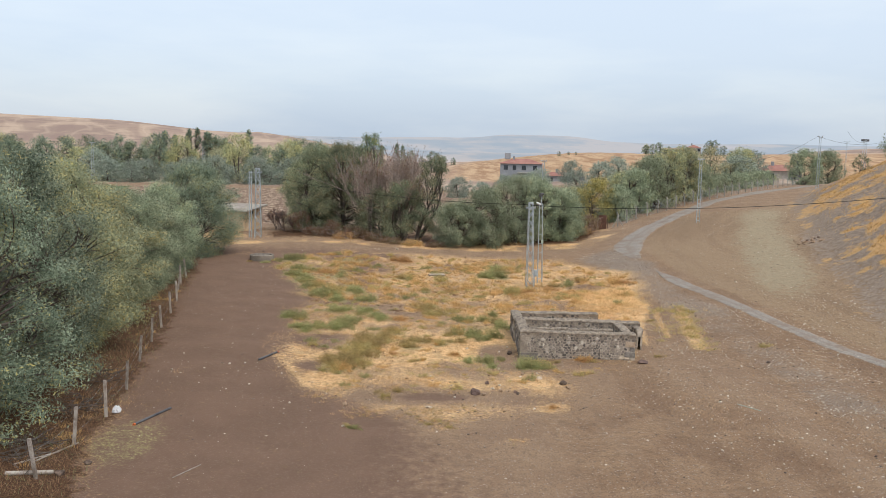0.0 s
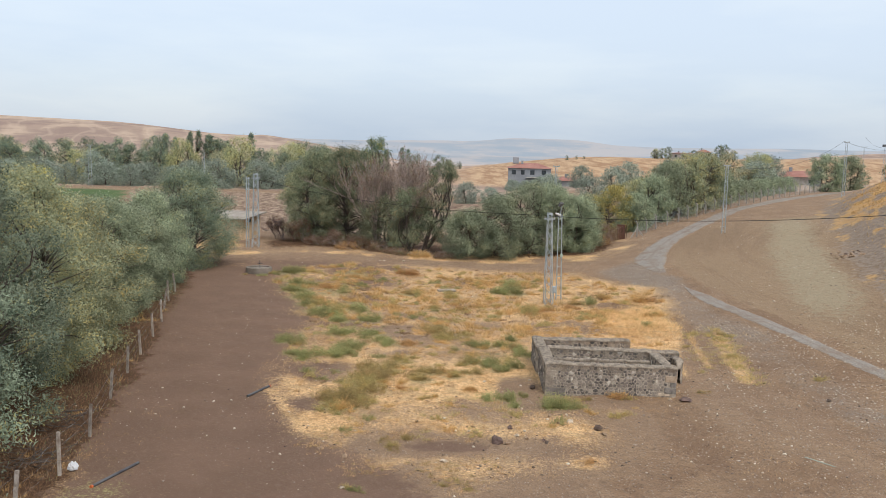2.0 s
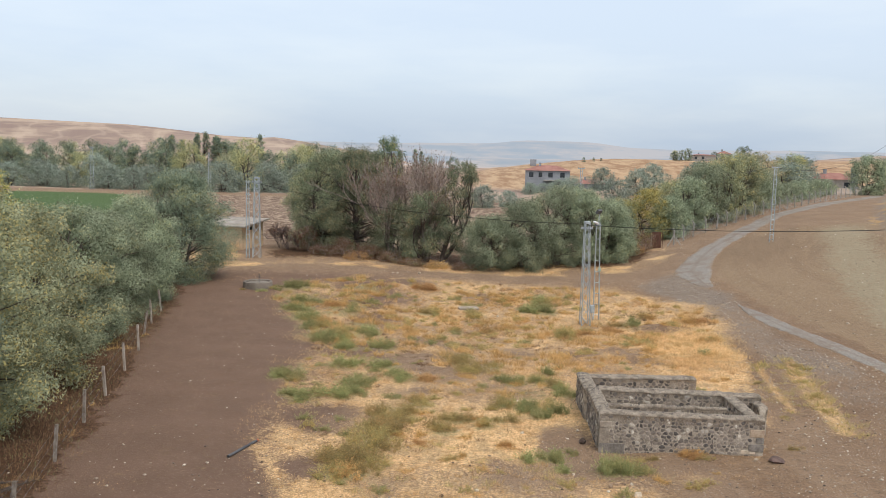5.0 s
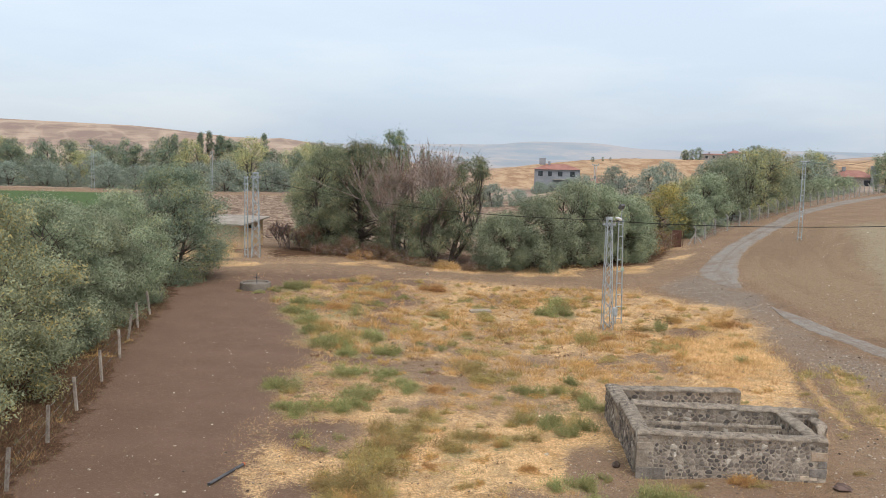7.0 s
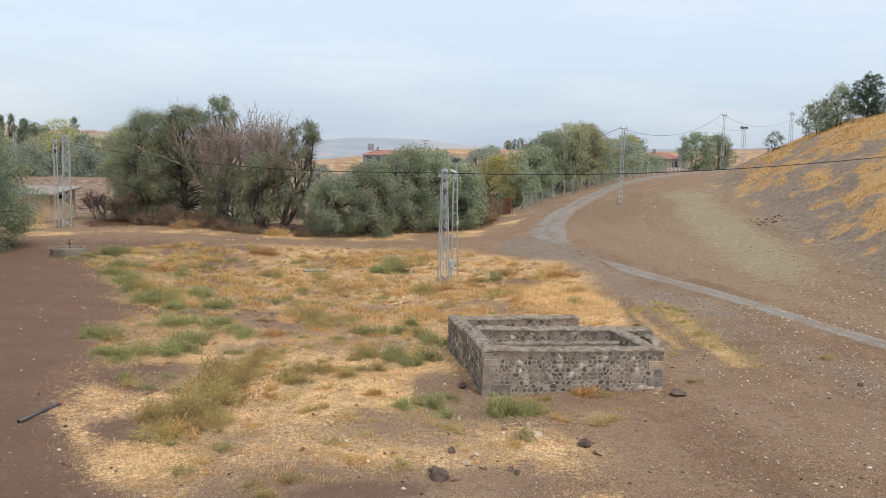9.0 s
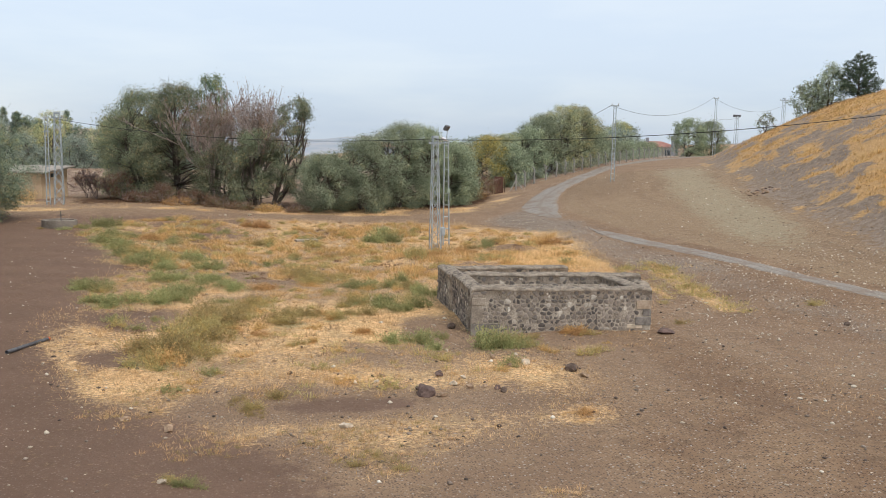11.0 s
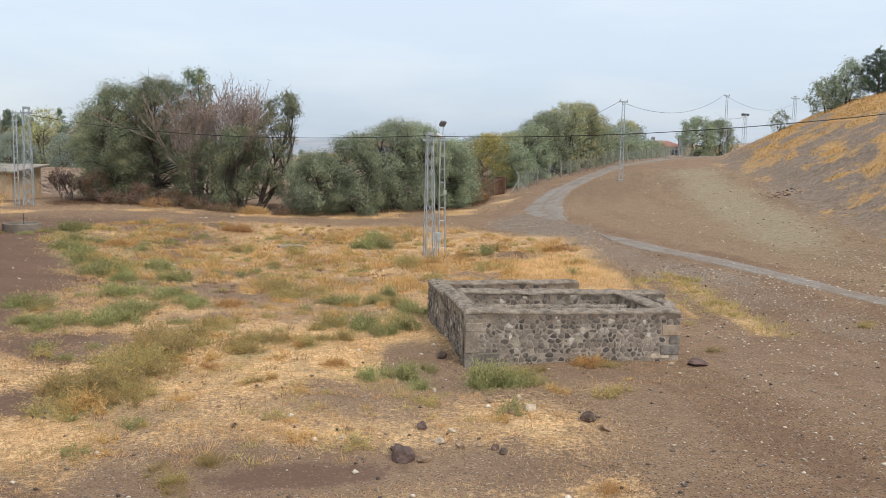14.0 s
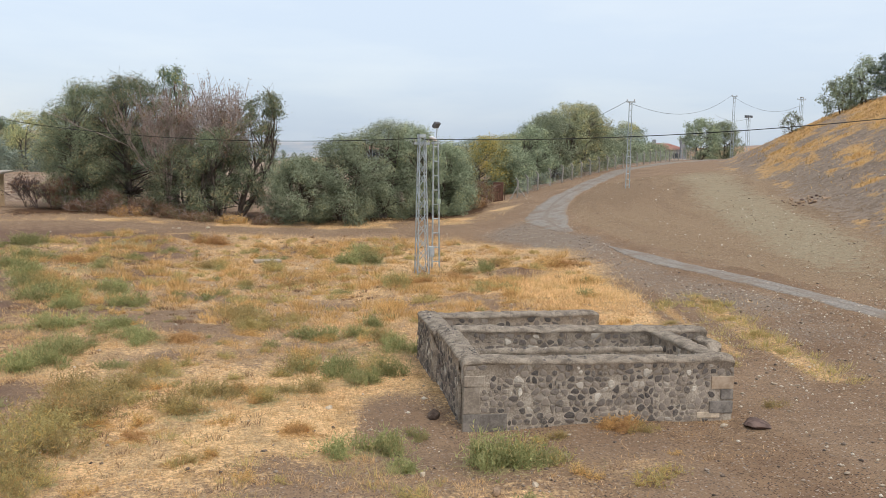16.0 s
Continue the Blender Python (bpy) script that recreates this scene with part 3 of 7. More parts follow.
def ground_material():
    m, t, b, co = material("earth_and_dry_grass", 0.95)
    b.inputs["Specular IOR Level"].default_value = 0.12
    z = {}
    for attr, names in (("cover", "straw rich green gravel"), ("slope", "field pale hill plough"), ("distance", "lush far red yard"), ("shade_floor", "litter ruts olive rusty")):
        a = t.nodes.new("ShaderNodeAttribute")
        a.attribute_name = attr
        s = t.nodes.new("ShaderNodeSeparateColor")
        t.links.new(a.outputs["Color"], s.inputs[0])
        for name, o in zip(names.split(), (*s.outputs, a.outputs["Alpha"])):
            z[name] = o
    shift = node(t, "ShaderNodeMapping", Location=(37.0, 11.0, 0.0))
    t.links.new(co, shift.inputs[0])
    noise_shift = shift.outputs[0]
    coarse = noised(t, 0.35, 4, 0.6, co)
    mid = noised(t, 2.2, 5, 0.65, co)
    fine = noised(t, 11.0, 5, 0.7, co)
    grit = noised(t, 42.0, 3, 0.7, co)

    def broken(zone, lo=0.45, hi=0.75, by=mid, amount=0.7):
        """A zone whose edge and body are broken up by noise."""
        by = ranged(t, by, 0.30, 0.70)
        return ranged(t, maths(t, "ADD", zone, maths(t, "MULTIPLY", maths(t, "SUBTRACT", by, 0.5), amount * 2)), lo, hi)

    dirt = mixed(t, ranged(t, coarse, 0.35, 0.65), (0.250, 0.153, 0.091), (0.338, 0.220, 0.132))
    dirt = mixed(t, ranged(t, mid, 0.40, 0.68, 0, 0.5), dirt, (0.190, 0.122, 0.078))
    dirt = mixed(t, ranged(t, grit, 0.55, 0.68, 0, 0.75), dirt, (0.39, 0.282, 0.188))
    dirt = mixed(t, ranged(t, noised(t, 20.0, 4, 0.7, noise_shift), 0.54, 0.66, 0, 0.7), dirt, (0.115, 0.070, 0.046))
    cells = t.nodes.new("ShaderNodeTexVoronoi")
    cells.inputs["Scale"].default_value = 8.0
    t.links.new(co, cells.inputs["Vector"])
    tone = t.nodes.new("ShaderNodeSeparateColor")
    t.links.new(cells.outputs["Color"], tone.inputs[0])
    fleck = maths(t, "MULTIPLY", ranged(t, cells.outputs["Distance"], 0.26, 0.14), ranged(t, tone.outputs[0], 0.72, 0.76))
    fleck_tone = mixed(t, ranged(t, tone.outputs[1], 0.3, 0.8), (0.095, 0.075, 0.065), (0.50, 0.44, 0.38))
    dirt = mixed(t, fleck, dirt, fleck_tone)
    small = t.nodes.new("ShaderNodeTexVoronoi")
    small.inputs["Scale"].default_value = 17.0
    small.voronoi_dimensions = cells.voronoi_dimensions = "2D"
    t.links.new(co, small.inputs["Vector"])
    hue = t.nodes.new("ShaderNodeSeparateColor")
    t.links.new(small.outputs["Color"], hue.inputs[0])
    crumb = maths(t, "MULTIPLY", ranged(t, small.outputs["Distance"], 0.40, 0.24), ranged(t, hue.outputs[0], 0.50, 0.56))
    crumb_tone = mixed(t, ranged(t, hue.outputs[1], 0.55, 0.92), (0.092, 0.058, 0.042), (0.42, 0.33, 0.255))
    dirt = mixed(t, crumb, dirt, crumb_tone)
    packed = mixed(t, ranged(t, coarse, 0.35, 0.65), (0.126, 0.068, 0.047), (0.162, 0.090, 0.063))
    packed = mixed(t, ranged(t, grit, 0.56, 0.70, 0, 0.6), packed, (0.26, 0.172, 0.128))
    packed = mixed(t, ranged(t, noised(t, 16.0, 4, 0.7, noise_shift), 0.54, 0.68, 0, 0.6), packed, (0.115, 0.066, 0.048))
    packed = mixed(t, maths(t, "MULTIPLY", crumb, 0.45), packed, crumb_tone)
    dirt = mixed(t, broken(z["yard"], 0.1, 0.9, mid, 0.3), dirt, packed)
    dirt = mixed(t, ranged(t, z["ruts"], 0.50, 0.80, 0.0, 0.26), dirt, (0.165, 0.102, 0.066))
    dirt = mixed(t, ranged(t, z["ruts"], 0.40, 0.12, 0.0, 0.25), dirt, (0.33, 0.235, 0.165))
    grey = mixed(t, ranged(t, fine, 0.35, 0.65), (0.168, 0.130, 0.100), (0.300, 0.250, 0.205))
    c = mixed(t, broken(z["gravel"], 0.3, 1.2, fine, 0.6), dirt, grey)
    stubble = mixed(t, ranged(t, fine, 0.36, 0.64), (0.225, 0.148, 0.091), (0.375, 0.262, 0.162))
    stubble = mixed(t, maths(t, "MULTIPLY", fleck, 0.7), stubble, fleck_tone)
    stubble = mixed(t, ranged(t, noised(t, 5.0, 5, 0.8, noise_shift), 0.50, 0.64, 0, 0.5), stubble, (0.140, 0.092, 0.060))
    stubble = mixed(t, maths(t, "MULTIPLY", crumb, 0.8), stubble, crumb_tone)
    stubble = mixed(t, ranged(t, z["ruts"], 0.52, 0.75, 0.0, 0.28), stubble, (0.165, 0.108, 0.070))
    stubble = mixed(t, ranged(t, z["ruts"], 0.42, 0.20, 0.0, 0.25), stubble, (0.34, 0.245, 0.155))
    c = mixed(t, broken(z["field"], 0.4, 0.7, mid, 0.3), c, stubble)
    c = mixed(t, broken(z["pale"], 0.2, 1.2, mid, 0.4), c, mixed(t, ranged(t, fine, 0.35, 0.65), (0.285, 0.228, 0.150), (0.380, 0.315, 0.212)))
    soil = mixed(t, ranged(t, mid, 0.35, 0.65), (0.200, 0.152, 0.118), (0.315, 0.245, 0.188))
    ochre = mixed(t, ranged(t, fine, 0.32, 0.68), (0.39, 0.228, 0.100), (0.62, 0.392, 0.180))
    soil = mixed(t, fleck, soil, fleck_tone)
    along_slope = node(t, "ShaderNodeMapping", Scale=(1.25, 0.42, 1.0))
    t.links.new(co, along_slope.inputs[0])
    tuft = maths(t, "ADD", maths(t, "MULTIPLY", z["rich"], 0.40), maths(t, "MULTIPLY", noised(t, 1.6, 7, 0.85, co), 0.80))
    hill = mixed(t, ranged(t, tuft, 0.54, 0.68), soil, ochre)
    hill = mixed(t, ranged(t, noised(t, 3.4, 6, 0.8, along_slope.outputs[0]), 0.54, 0.64, 0.0, 0.5), hill, (0.25, 0.175, 0.115))
    c = mixed(t, broken(z["hill"], 0.4, 0.75, mid, 0.3), c, hill)
    blade = maths(t, "ADD", maths(t, "MULTIPLY", fine, 0.5), maths(t, "MULTIPLY", noised(t, 7.0, 6, 0.85, noise_shift), 0.5))
    hay = mixed(t, ranged(t, blade, 0.40, 0.60), (0.57, 0.350, 0.165), (0.99, 0.672, 0.360))
    gold = mixed(t, ranged(t, blade, 0.40, 0.60), (0.57, 0.350, 0.160), (0.99, 0.675, 0.360))
    hay = mixed(t, broken(z["rich"], 0.35, 0.8, mid, 0.45), hay, gold)
    hay = mixed(t, broken(z["green"], 0.5, 0.95, mid, 0.5), hay, mixed(t, ranged(t, fine, 0.35, 0.65), (0.19, 0.165, 0.080), (0.31, 0.265, 0.130)))
    hay = mixed(t, ranged(t, noised(t, 0.55, 4, 0.6, co), 0.47, 0.62, 0.0, 0.75), hay, mixed(t, ranged(t, fine, 0.35, 0.65), (0.32, 0.216, 0.120), (0.52, 0.365, 0.200)))
    hay = mixed(t, ranged(t, noised(t, 0.95, 4, 0.65, noise_shift), 0.53, 0.64, 0.0, 0.8), hay, mixed(t, ranged(t, fine, 0.35, 0.65), (0.40, 0.225, 0.090), (0.66, 0.400, 0.170)))
    hay = mixed(t, broken(z["rusty"], 0.45, 0.85, mid, 0.4), hay, mixed(t, ranged(t, fine, 0.35, 0.65), (0.40, 0.210, 0.075), (0.62, 0.360, 0.140)))
    thatch = maths(t, "ADD", maths(t, "MULTIPLY", noised(t, 1.3, 4, 0.7, noise_shift), 0.45), maths(t, "MULTIPLY", noised(t, 4.2, 6, 0.8, noise_shift), 0.55))
    hay = mixed(t, ranged(t, thatch, 0.52, 0.62, 0.0, 0.62), hay, mixed(t, ranged(t, fine, 0.35, 0.65), (0.225, 0.145, 0.085), (0.42, 0.280, 0.165)))
    hay = mixed(t, maths(t, "MULTIPLY", crumb, 0.5), hay, mixed(t, ranged(t, hue.outputs[1], 0.4, 0.7), (0.20, 0.125, 0.065), (0.86, 0.66, 0.38)))
    speck = maths(t, "ADD", maths(t, "MULTIPLY", mid, 0.30), maths(t, "ADD", maths(t, "MULTIPLY", noised(t, 6.0, 5, 0.75, co), 0.4), maths(t, "MULTIPLY", fine, 0.3)))
    c = mixed(t, broken(z["straw"], 0.15, 1.0, speck, 0.55), c, hay)
    c = mixed(t, broken(z["olive"], 0.50, 0.95, speck, 0.45), c, mixed(t, ranged(t, fine, 0.33, 0.67), (0.215, 0.182, 0.090), (0.390, 0.330, 0.165)))
    # brown leaf litter, with the shade under the trees put into its tone
    shaded_leaf_floor = mixed(t, ranged(t, fine, 0.35, 0.65), (0.050, 0.028, 0.018), (0.150, 0.080, 0.042))
    c = mixed(t, broken(z["litter"], 0.2, 0.9, mid, 0.45), c, shaded_leaf_floor)
    furrow = t.nodes.new("ShaderNodeTexWave")
    furrow.inputs["Scale"].default_value, furrow.inputs["Distortion"].default_value = 0.085, 4.0
    furrow.bands_direction = "Y"
    t.links.new(co, furrow.inputs["Vector"])
    clods = maths(t, "ADD", maths(t, "MULTIPLY", furrow.outputs["Fac"], 0.015), maths(t, "ADD", maths(t, "MULTIPLY", noised(t, 0.7, 5, 0.75, co), 0.5), maths(t, "MULTIPLY", mid, 0.38)))
    c = mixed(t, broken(z["plough"], 0.4, 0.7, mid, 0.2), c, mixed(t, ranged(t, clods, 0.40, 0.54), (0.130, 0.078, 0.056), (0.52, 0.390, 0.275)))
    # far bare hills, lightened for haze: gully relief painted from the crest, paler fields
    place = t.nodes.new("ShaderNodeSeparateXYZ")
    t.links.new(co, place.inputs[0])
    down = t.nodes.new("ShaderNodeCombineXYZ")
    t.links.new(maths(t, "MULTIPLY", maths(t, "DIVIDE", place.outputs[0], maths(t, "MAXIMUM", place.outputs[1], 200.0)), 26.0), down.inputs[0])
    t.links.new(maths(t, "MULTIPLY", place.outputs[1], 0.006), down.inputs[1])
    gully = maths(t, "ABSOLUTE", maths(t, "SUBTRACT", noised(t, 1.0, 2, 0.45, down.outputs[0]), 0.5))
    distant = mixed(t, ranged(t, noised(t, 0.016, 7, 0.7, co), 0.42, 0.58), (0.295, 0.212, 0.170), (0.44, 0.328, 0.245))
    distant = mixed(t, ranged(t, gully, 0.05, 0.0, 0.0, 0.28), distant, (0.56, 0.425, 0.320))
    distant = mixed(t, ranged(t, gully, 0.08, 0.16, 0.0, 0.5), distant, (0.265, 0.185, 0.155))
    c = mixed(t, broken(z["far"], 0.4, 0.7, mid, 0.2), c, distant)
    c = mixed(t, broken(z["lush"], 0.4, 0.7, mid, 0.2), c, mixed(t, ranged(t, mid, 0.35, 0.65), (0.062, 0.102, 0.038), (0.112, 0.158, 0.062)))
    speckled = node(t, "ShaderNodeMapping", Scale=(0.22, 0.045, 1.0))
    t.links.new(co, speckled.inputs[0])
    c = mixed(t, broken(z["red"], 0.4, 0.7, mid, 0.2), c, mixed(t, ranged(t, noised(t, 1.0, 6, 0.75, speckled.outputs[0]), 0.40, 0.60), (0.33, 0.198, 0.115), (0.50, 0.342, 0.208)))
    t.links.new(c, b.inputs["Base Color"])
    bumped(t, b, maths(t, "ADD", maths(t, "MULTIPLY", mid, 0.7), maths(t, "ADD", maths(t, "MULTIPLY", fine, 0.55), maths(t, "MULTIPLY", grit, 0.30))), 0.9, 0.10)
    return m


def build_ground():
    xs = spaced(-20, 42, 0.27, -2600, 2600)
    ys = spaced(24, 104, 0.27, -400, 3000, 1.07)
    x, y = np.meshgrid(xs, ys)
    me = mesh_of("ground", np.stack((x, y, ground(x, y)), -1).reshape(-1, 3), grid_faces(len(ys), len(xs)))
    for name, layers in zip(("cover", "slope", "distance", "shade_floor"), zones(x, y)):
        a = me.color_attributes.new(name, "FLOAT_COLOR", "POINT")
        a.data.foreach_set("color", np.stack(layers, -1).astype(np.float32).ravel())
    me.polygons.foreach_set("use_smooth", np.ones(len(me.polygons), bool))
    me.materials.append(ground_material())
    tagged(new("ground", me), "bare brown earth with dry straw grass and stony patches", "ground", kind="structure")


build_ground()


def build_road():
    """The worn grey strip, laid over the ground with frayed edges."""
    pts = np.array(ROAD)
    s = np.concatenate(([0], np.cumsum(np.hypot(*np.diff(pts, axis=0).T))))
    for part_name, s0, s1 in (("lower", 0, 41.5), ("upper", 45.2, s[-1])):
        u = np.arange(s0, s1, 0.25)
        cx, cy = (np.interp(u, s, pts[:, k]) for k in (0, 1))
        for _ in range(6):
            cx[1:-1], cy[1:-1] = (cx[:-2] + 2 * cx[1:-1] + cx[2:]) / 4, (cy[:-2] + 2 * cy[1:-1] + cy[2:]) / 4
        dx, dy = np.gradient(cx), np.gradient(cy)
        n = np.hypot(dx, dy)
        nx, ny = dy / n, -dx / n
        if part_name == "lower":
            wide = 0.66 + 0.07 * fbm(u, u * 0 + 3, 4, 3, 51)
            wide = wide * smooth(s1, s1 - 5, u) + 0.05
        else:
            wide = 1.35 + 0.5 * np.exp(-((u - 56) / 6) ** 2) + 0.15 * fbm(u, u * 0 + 3, 3, 3, 52)
            wide = wide * (0.12 + 0.88 * smooth(s0, s0 + 9.5, u))
        cols = np.linspace(-1, 1, 13)
        verts = []
        for k, c in enumerate(cols):
            fray = (abs(c) > 0.7) * 0.10 * fbm(u + 40 * k, u * 0, 0.9, 3, 53)
            px, py = cx + nx * (c * wide + fray), cy + ny * (c * wide + fray)
            lift = (0.028 if abs(c) < 0.7 else 0.008 if abs(c) < 0.99 else -0.07) - 0.07 * smooth(s0 + 5.0, s0, u) * (part_name == "upper")
            verts.append(np.stack((px, py, ground(px, py) + lift), -1))
        v = np.stack(verts, 1)
        me = mesh_of("road", v.reshape(-1, 3), grid_faces(len(u), 13))
        across = me.attributes.new("across", "FLOAT", "POINT")
        across.data.foreach_set("value", np.tile(cols, len(u)).astype(np.float32))
        me.polygons.foreach_set("use_smooth", np.ones(len(me.polygons), bool))
        me.materials.append(ROAD_GREY)
        tagged(new("road", me), "worn narrow grey road with frayed gravelly edges", "road", kind="structure")


def road_material():
    """Worn grey chippings, with brown earth showing through in long patches."""
    m, t, b, co = material("worn_road", 0.95)
    fine, coarse = noised(t, 9.0, 5, 0.7, co), noised(t, 0.7, 4, 0.6, co)
    c = mixed(t, ranged(t, fine, 0.34, 0.66), (0.192, 0.166, 0.142), (0.345, 0.304, 0.265))
    c = mixed(t, ranged(t, coarse, 0.46, 0.64, 0.0, 0.7), c, (0.215, 0.155, 0.112))
    a = t.nodes.new("ShaderNodeAttribute")
    a.attribute_name = "across"
    side = maths(t, "ABSOLUTE", a.outputs["Fac"])
    worn = maths(t, "ADD", side, maths(t, "MULTIPLY", maths(t, "SUBTRACT", noised(t, 1.6, 5, 0.7, co), 0.5), 1.3))
    c = mixed(t, ranged(t, worn, 0.62, 0.98), c, mixed(t, ranged(t, fine, 0.36, 0.64), (0.190, 0.126, 0.080), (0.310, 0.218, 0.136)))
    c = mixed(t, ranged(t, maths(t, "ADD", side, maths(t, "MULTIPLY", coarse, 0.3)), 0.32, 0.18, 0.0, 0.45), c, (0.200, 0.148, 0.108))
    c = mixed(t, ranged(t, noised(t, 34.0, 3, 0.7, co), 0.56, 0.68, 0.0, 0.6), c, (0.46, 0.42, 0.37))
    t.links.new(c, b.inputs["Base Color"])
    bumped(t, b, fine, 0.8, 0.05)
    return m


ROAD_GREY = road_material()
build_road()


# ---- making things ----
def thing(name, at, label, category, group="", turn=0.0, kind=""):
    """An Empty at the foot of a thing, standing on the ground unless a height is given."""
    ob = new(name)
    x, y = at[:2]
    z = at[2] if len(at) > 2 else float(ground(x, y))
    ob.matrix_basis = pose(x, y, z, 0, 0, turn)
    return tagged(ob, label, category, group, kind)


def part(name, bm, mat, parent, label="", smooth_faces=False):
    """Links a bmesh or mesh as one part under a thing or part."""
    if isinstance(bm, bmesh.types.BMesh):
        me = bpy.data.meshes.new(name)
        bm.to_mesh(me)
        bm.free()
    else:
        me = bm
    if mat is not None and not me.materials:
        me.materials.append(mat)
    if smooth_faces:
        me.polygons.foreach_set("use_smooth", np.ones(len(me.polygons), bool))
    ob = new(name, me)
    ob.parent = parent
    return tagged(ob, label) if label else ob


class Tubes:
    """Tapered tubes gathered into one mesh."""

    def __init__(self):
        self.v, self.f, self.n = [], [], 0

    def add(self, pts, radii, sides=6):
        pts = np.asarray(pts, float)
        radii = np.broadcast_to(np.asarray(radii, float), (len(pts),))
        d = np.gradient(pts, axis=0)
        d /= np.maximum(np.linalg.norm(d, axis=1, keepdims=True), 1e-9)
        ref = np.array((0, 0, 1.0)) if abs(d[0][2]) < 0.9 else np.array((1.0, 0, 0))
        a = np.cross(d, ref)
        a /= np.maximum(np.linalg.norm(a, axis=1, keepdims=True), 1e-9)
        b = np.cross(d, a)
        ang = np.arange(sides) / sides * 2 * np.pi
        ring = pts[:, None] + radii[:, None, None] * (np.cos(ang)[None, :, None] * a[:, None] + np.sin(ang)[None, :, None] * b[:, None])
        self.v.append(ring.reshape(-1, 3))
        i = self.n + np.arange(len(pts) * sides).reshape(len(pts), sides)
        j = np.roll(i, -1, axis=1)
        self.f.append(np.stack((i[:-1], j[:-1], j[1:], i[1:]), -1).reshape(-1, 4))
        if sides == 4:
            self.f.append(np.stack((i[0][::-1], i[-1])))
        self.n += len(pts) * sides
        return self

    def mesh(self, name):
        return mesh_of(name, np.concatenate(self.v), np.concatenate(self.f))


def box(bm, x0, y0, z0, x1, y1, z1, bevel=0.0):
    made = bmesh.ops.create_cube(bm, size=1, matrix=Matrix.LocRotScale(((x0 + x1) / 2, (y0 + y1) / 2, (z0 + z1) / 2), None, (x1 - x0, y1 - y0, z1 - z0)))
    if bevel:
        edges = {e for v in made["verts"] for e in v.link_edges}
        bmesh.ops.bevel(bm, geom=list(edges), offset=bevel, segments=2, affect="EDGES", profile=0.6)
    return bm


def rod(bm, a, b, r, r2=None, sides=8):
    """A rod between two points."""
    a, b = Vector(a), Vector(b)
    d = b - a
    m = Matrix.Translation((a + b) / 2) @ d.to_track_quat("Z", "Y").to_matrix().to_4x4()
    bmesh.ops.create_cone(bm, cap_ends=True, segments=sides, radius1=r, radius2=r if r2 is None else r2, depth=d.length, matrix=m)
    return bm


# ---- trees ----
def leaves_mesh(name, centres, radii, count, length, width, rng, droop=0.2, flat=0.75):
    """Many folded leaves, scattered through clumps."""
    centres, radii = np.asarray(centres), np.asarray(radii)
    weight = radii ** 2
    pick = rng.choice(len(centres), count, p=weight / weight.sum())
    d = rng.normal(size=(count, 3))
    d /= np.linalg.norm(d, axis=1, keepdims=True)
    rad = radii[pick] * (rng.random(count) ** 0.45) * (1 + 0.35 * rng.normal(size=count) * (rng.random(count) < 0.25))
    at = centres[pick] + d * rad[:, None] * np.array((1, 1, flat))
    face = d + rng.normal(size=(count, 3)) * 0.45
    face[:, 2] += 0.25
    face /= np.linalg.norm(face, axis=1, keepdims=True)
    axis = rng.normal(size=(count, 3)) + d * 0.5
    axis[:, 2] -= droop
    axis -= face * (axis * face).sum(1, keepdims=True) * 0.85
    axis /= np.linalg.norm(axis, axis=1, keepdims=True)
    side = np.cross(face, axis)
    side /= np.linalg.norm(side, axis=1, keepdims=True)
    size = rng.uniform(0.6, 1.35, count)[:, None]
    l, w = length * size, width * size
    v = np.stack((at + side * w * 0.6, at + axis * l, at - side * w * 0.6 + axis * l * 0.15), 1)
    return mesh_of(name, v.reshape(-1, 3), np.arange(count * 3).reshape(-1, 3))


def limb(a, b, rng, sag=0.15, n=5):
    """A bent line from a to b."""
    a, b = np.asarray(a, float), np.asarray(b, float)
    u = np.linspace(0, 1, n)[:, None]
    p = a + (b - a) * u
    bend = rng.normal(size=3) * np.linalg.norm(b - a) * sag
    bend[2] = abs(bend[2]) * 0.6
    return p + np.sin(u * np.pi) * bend


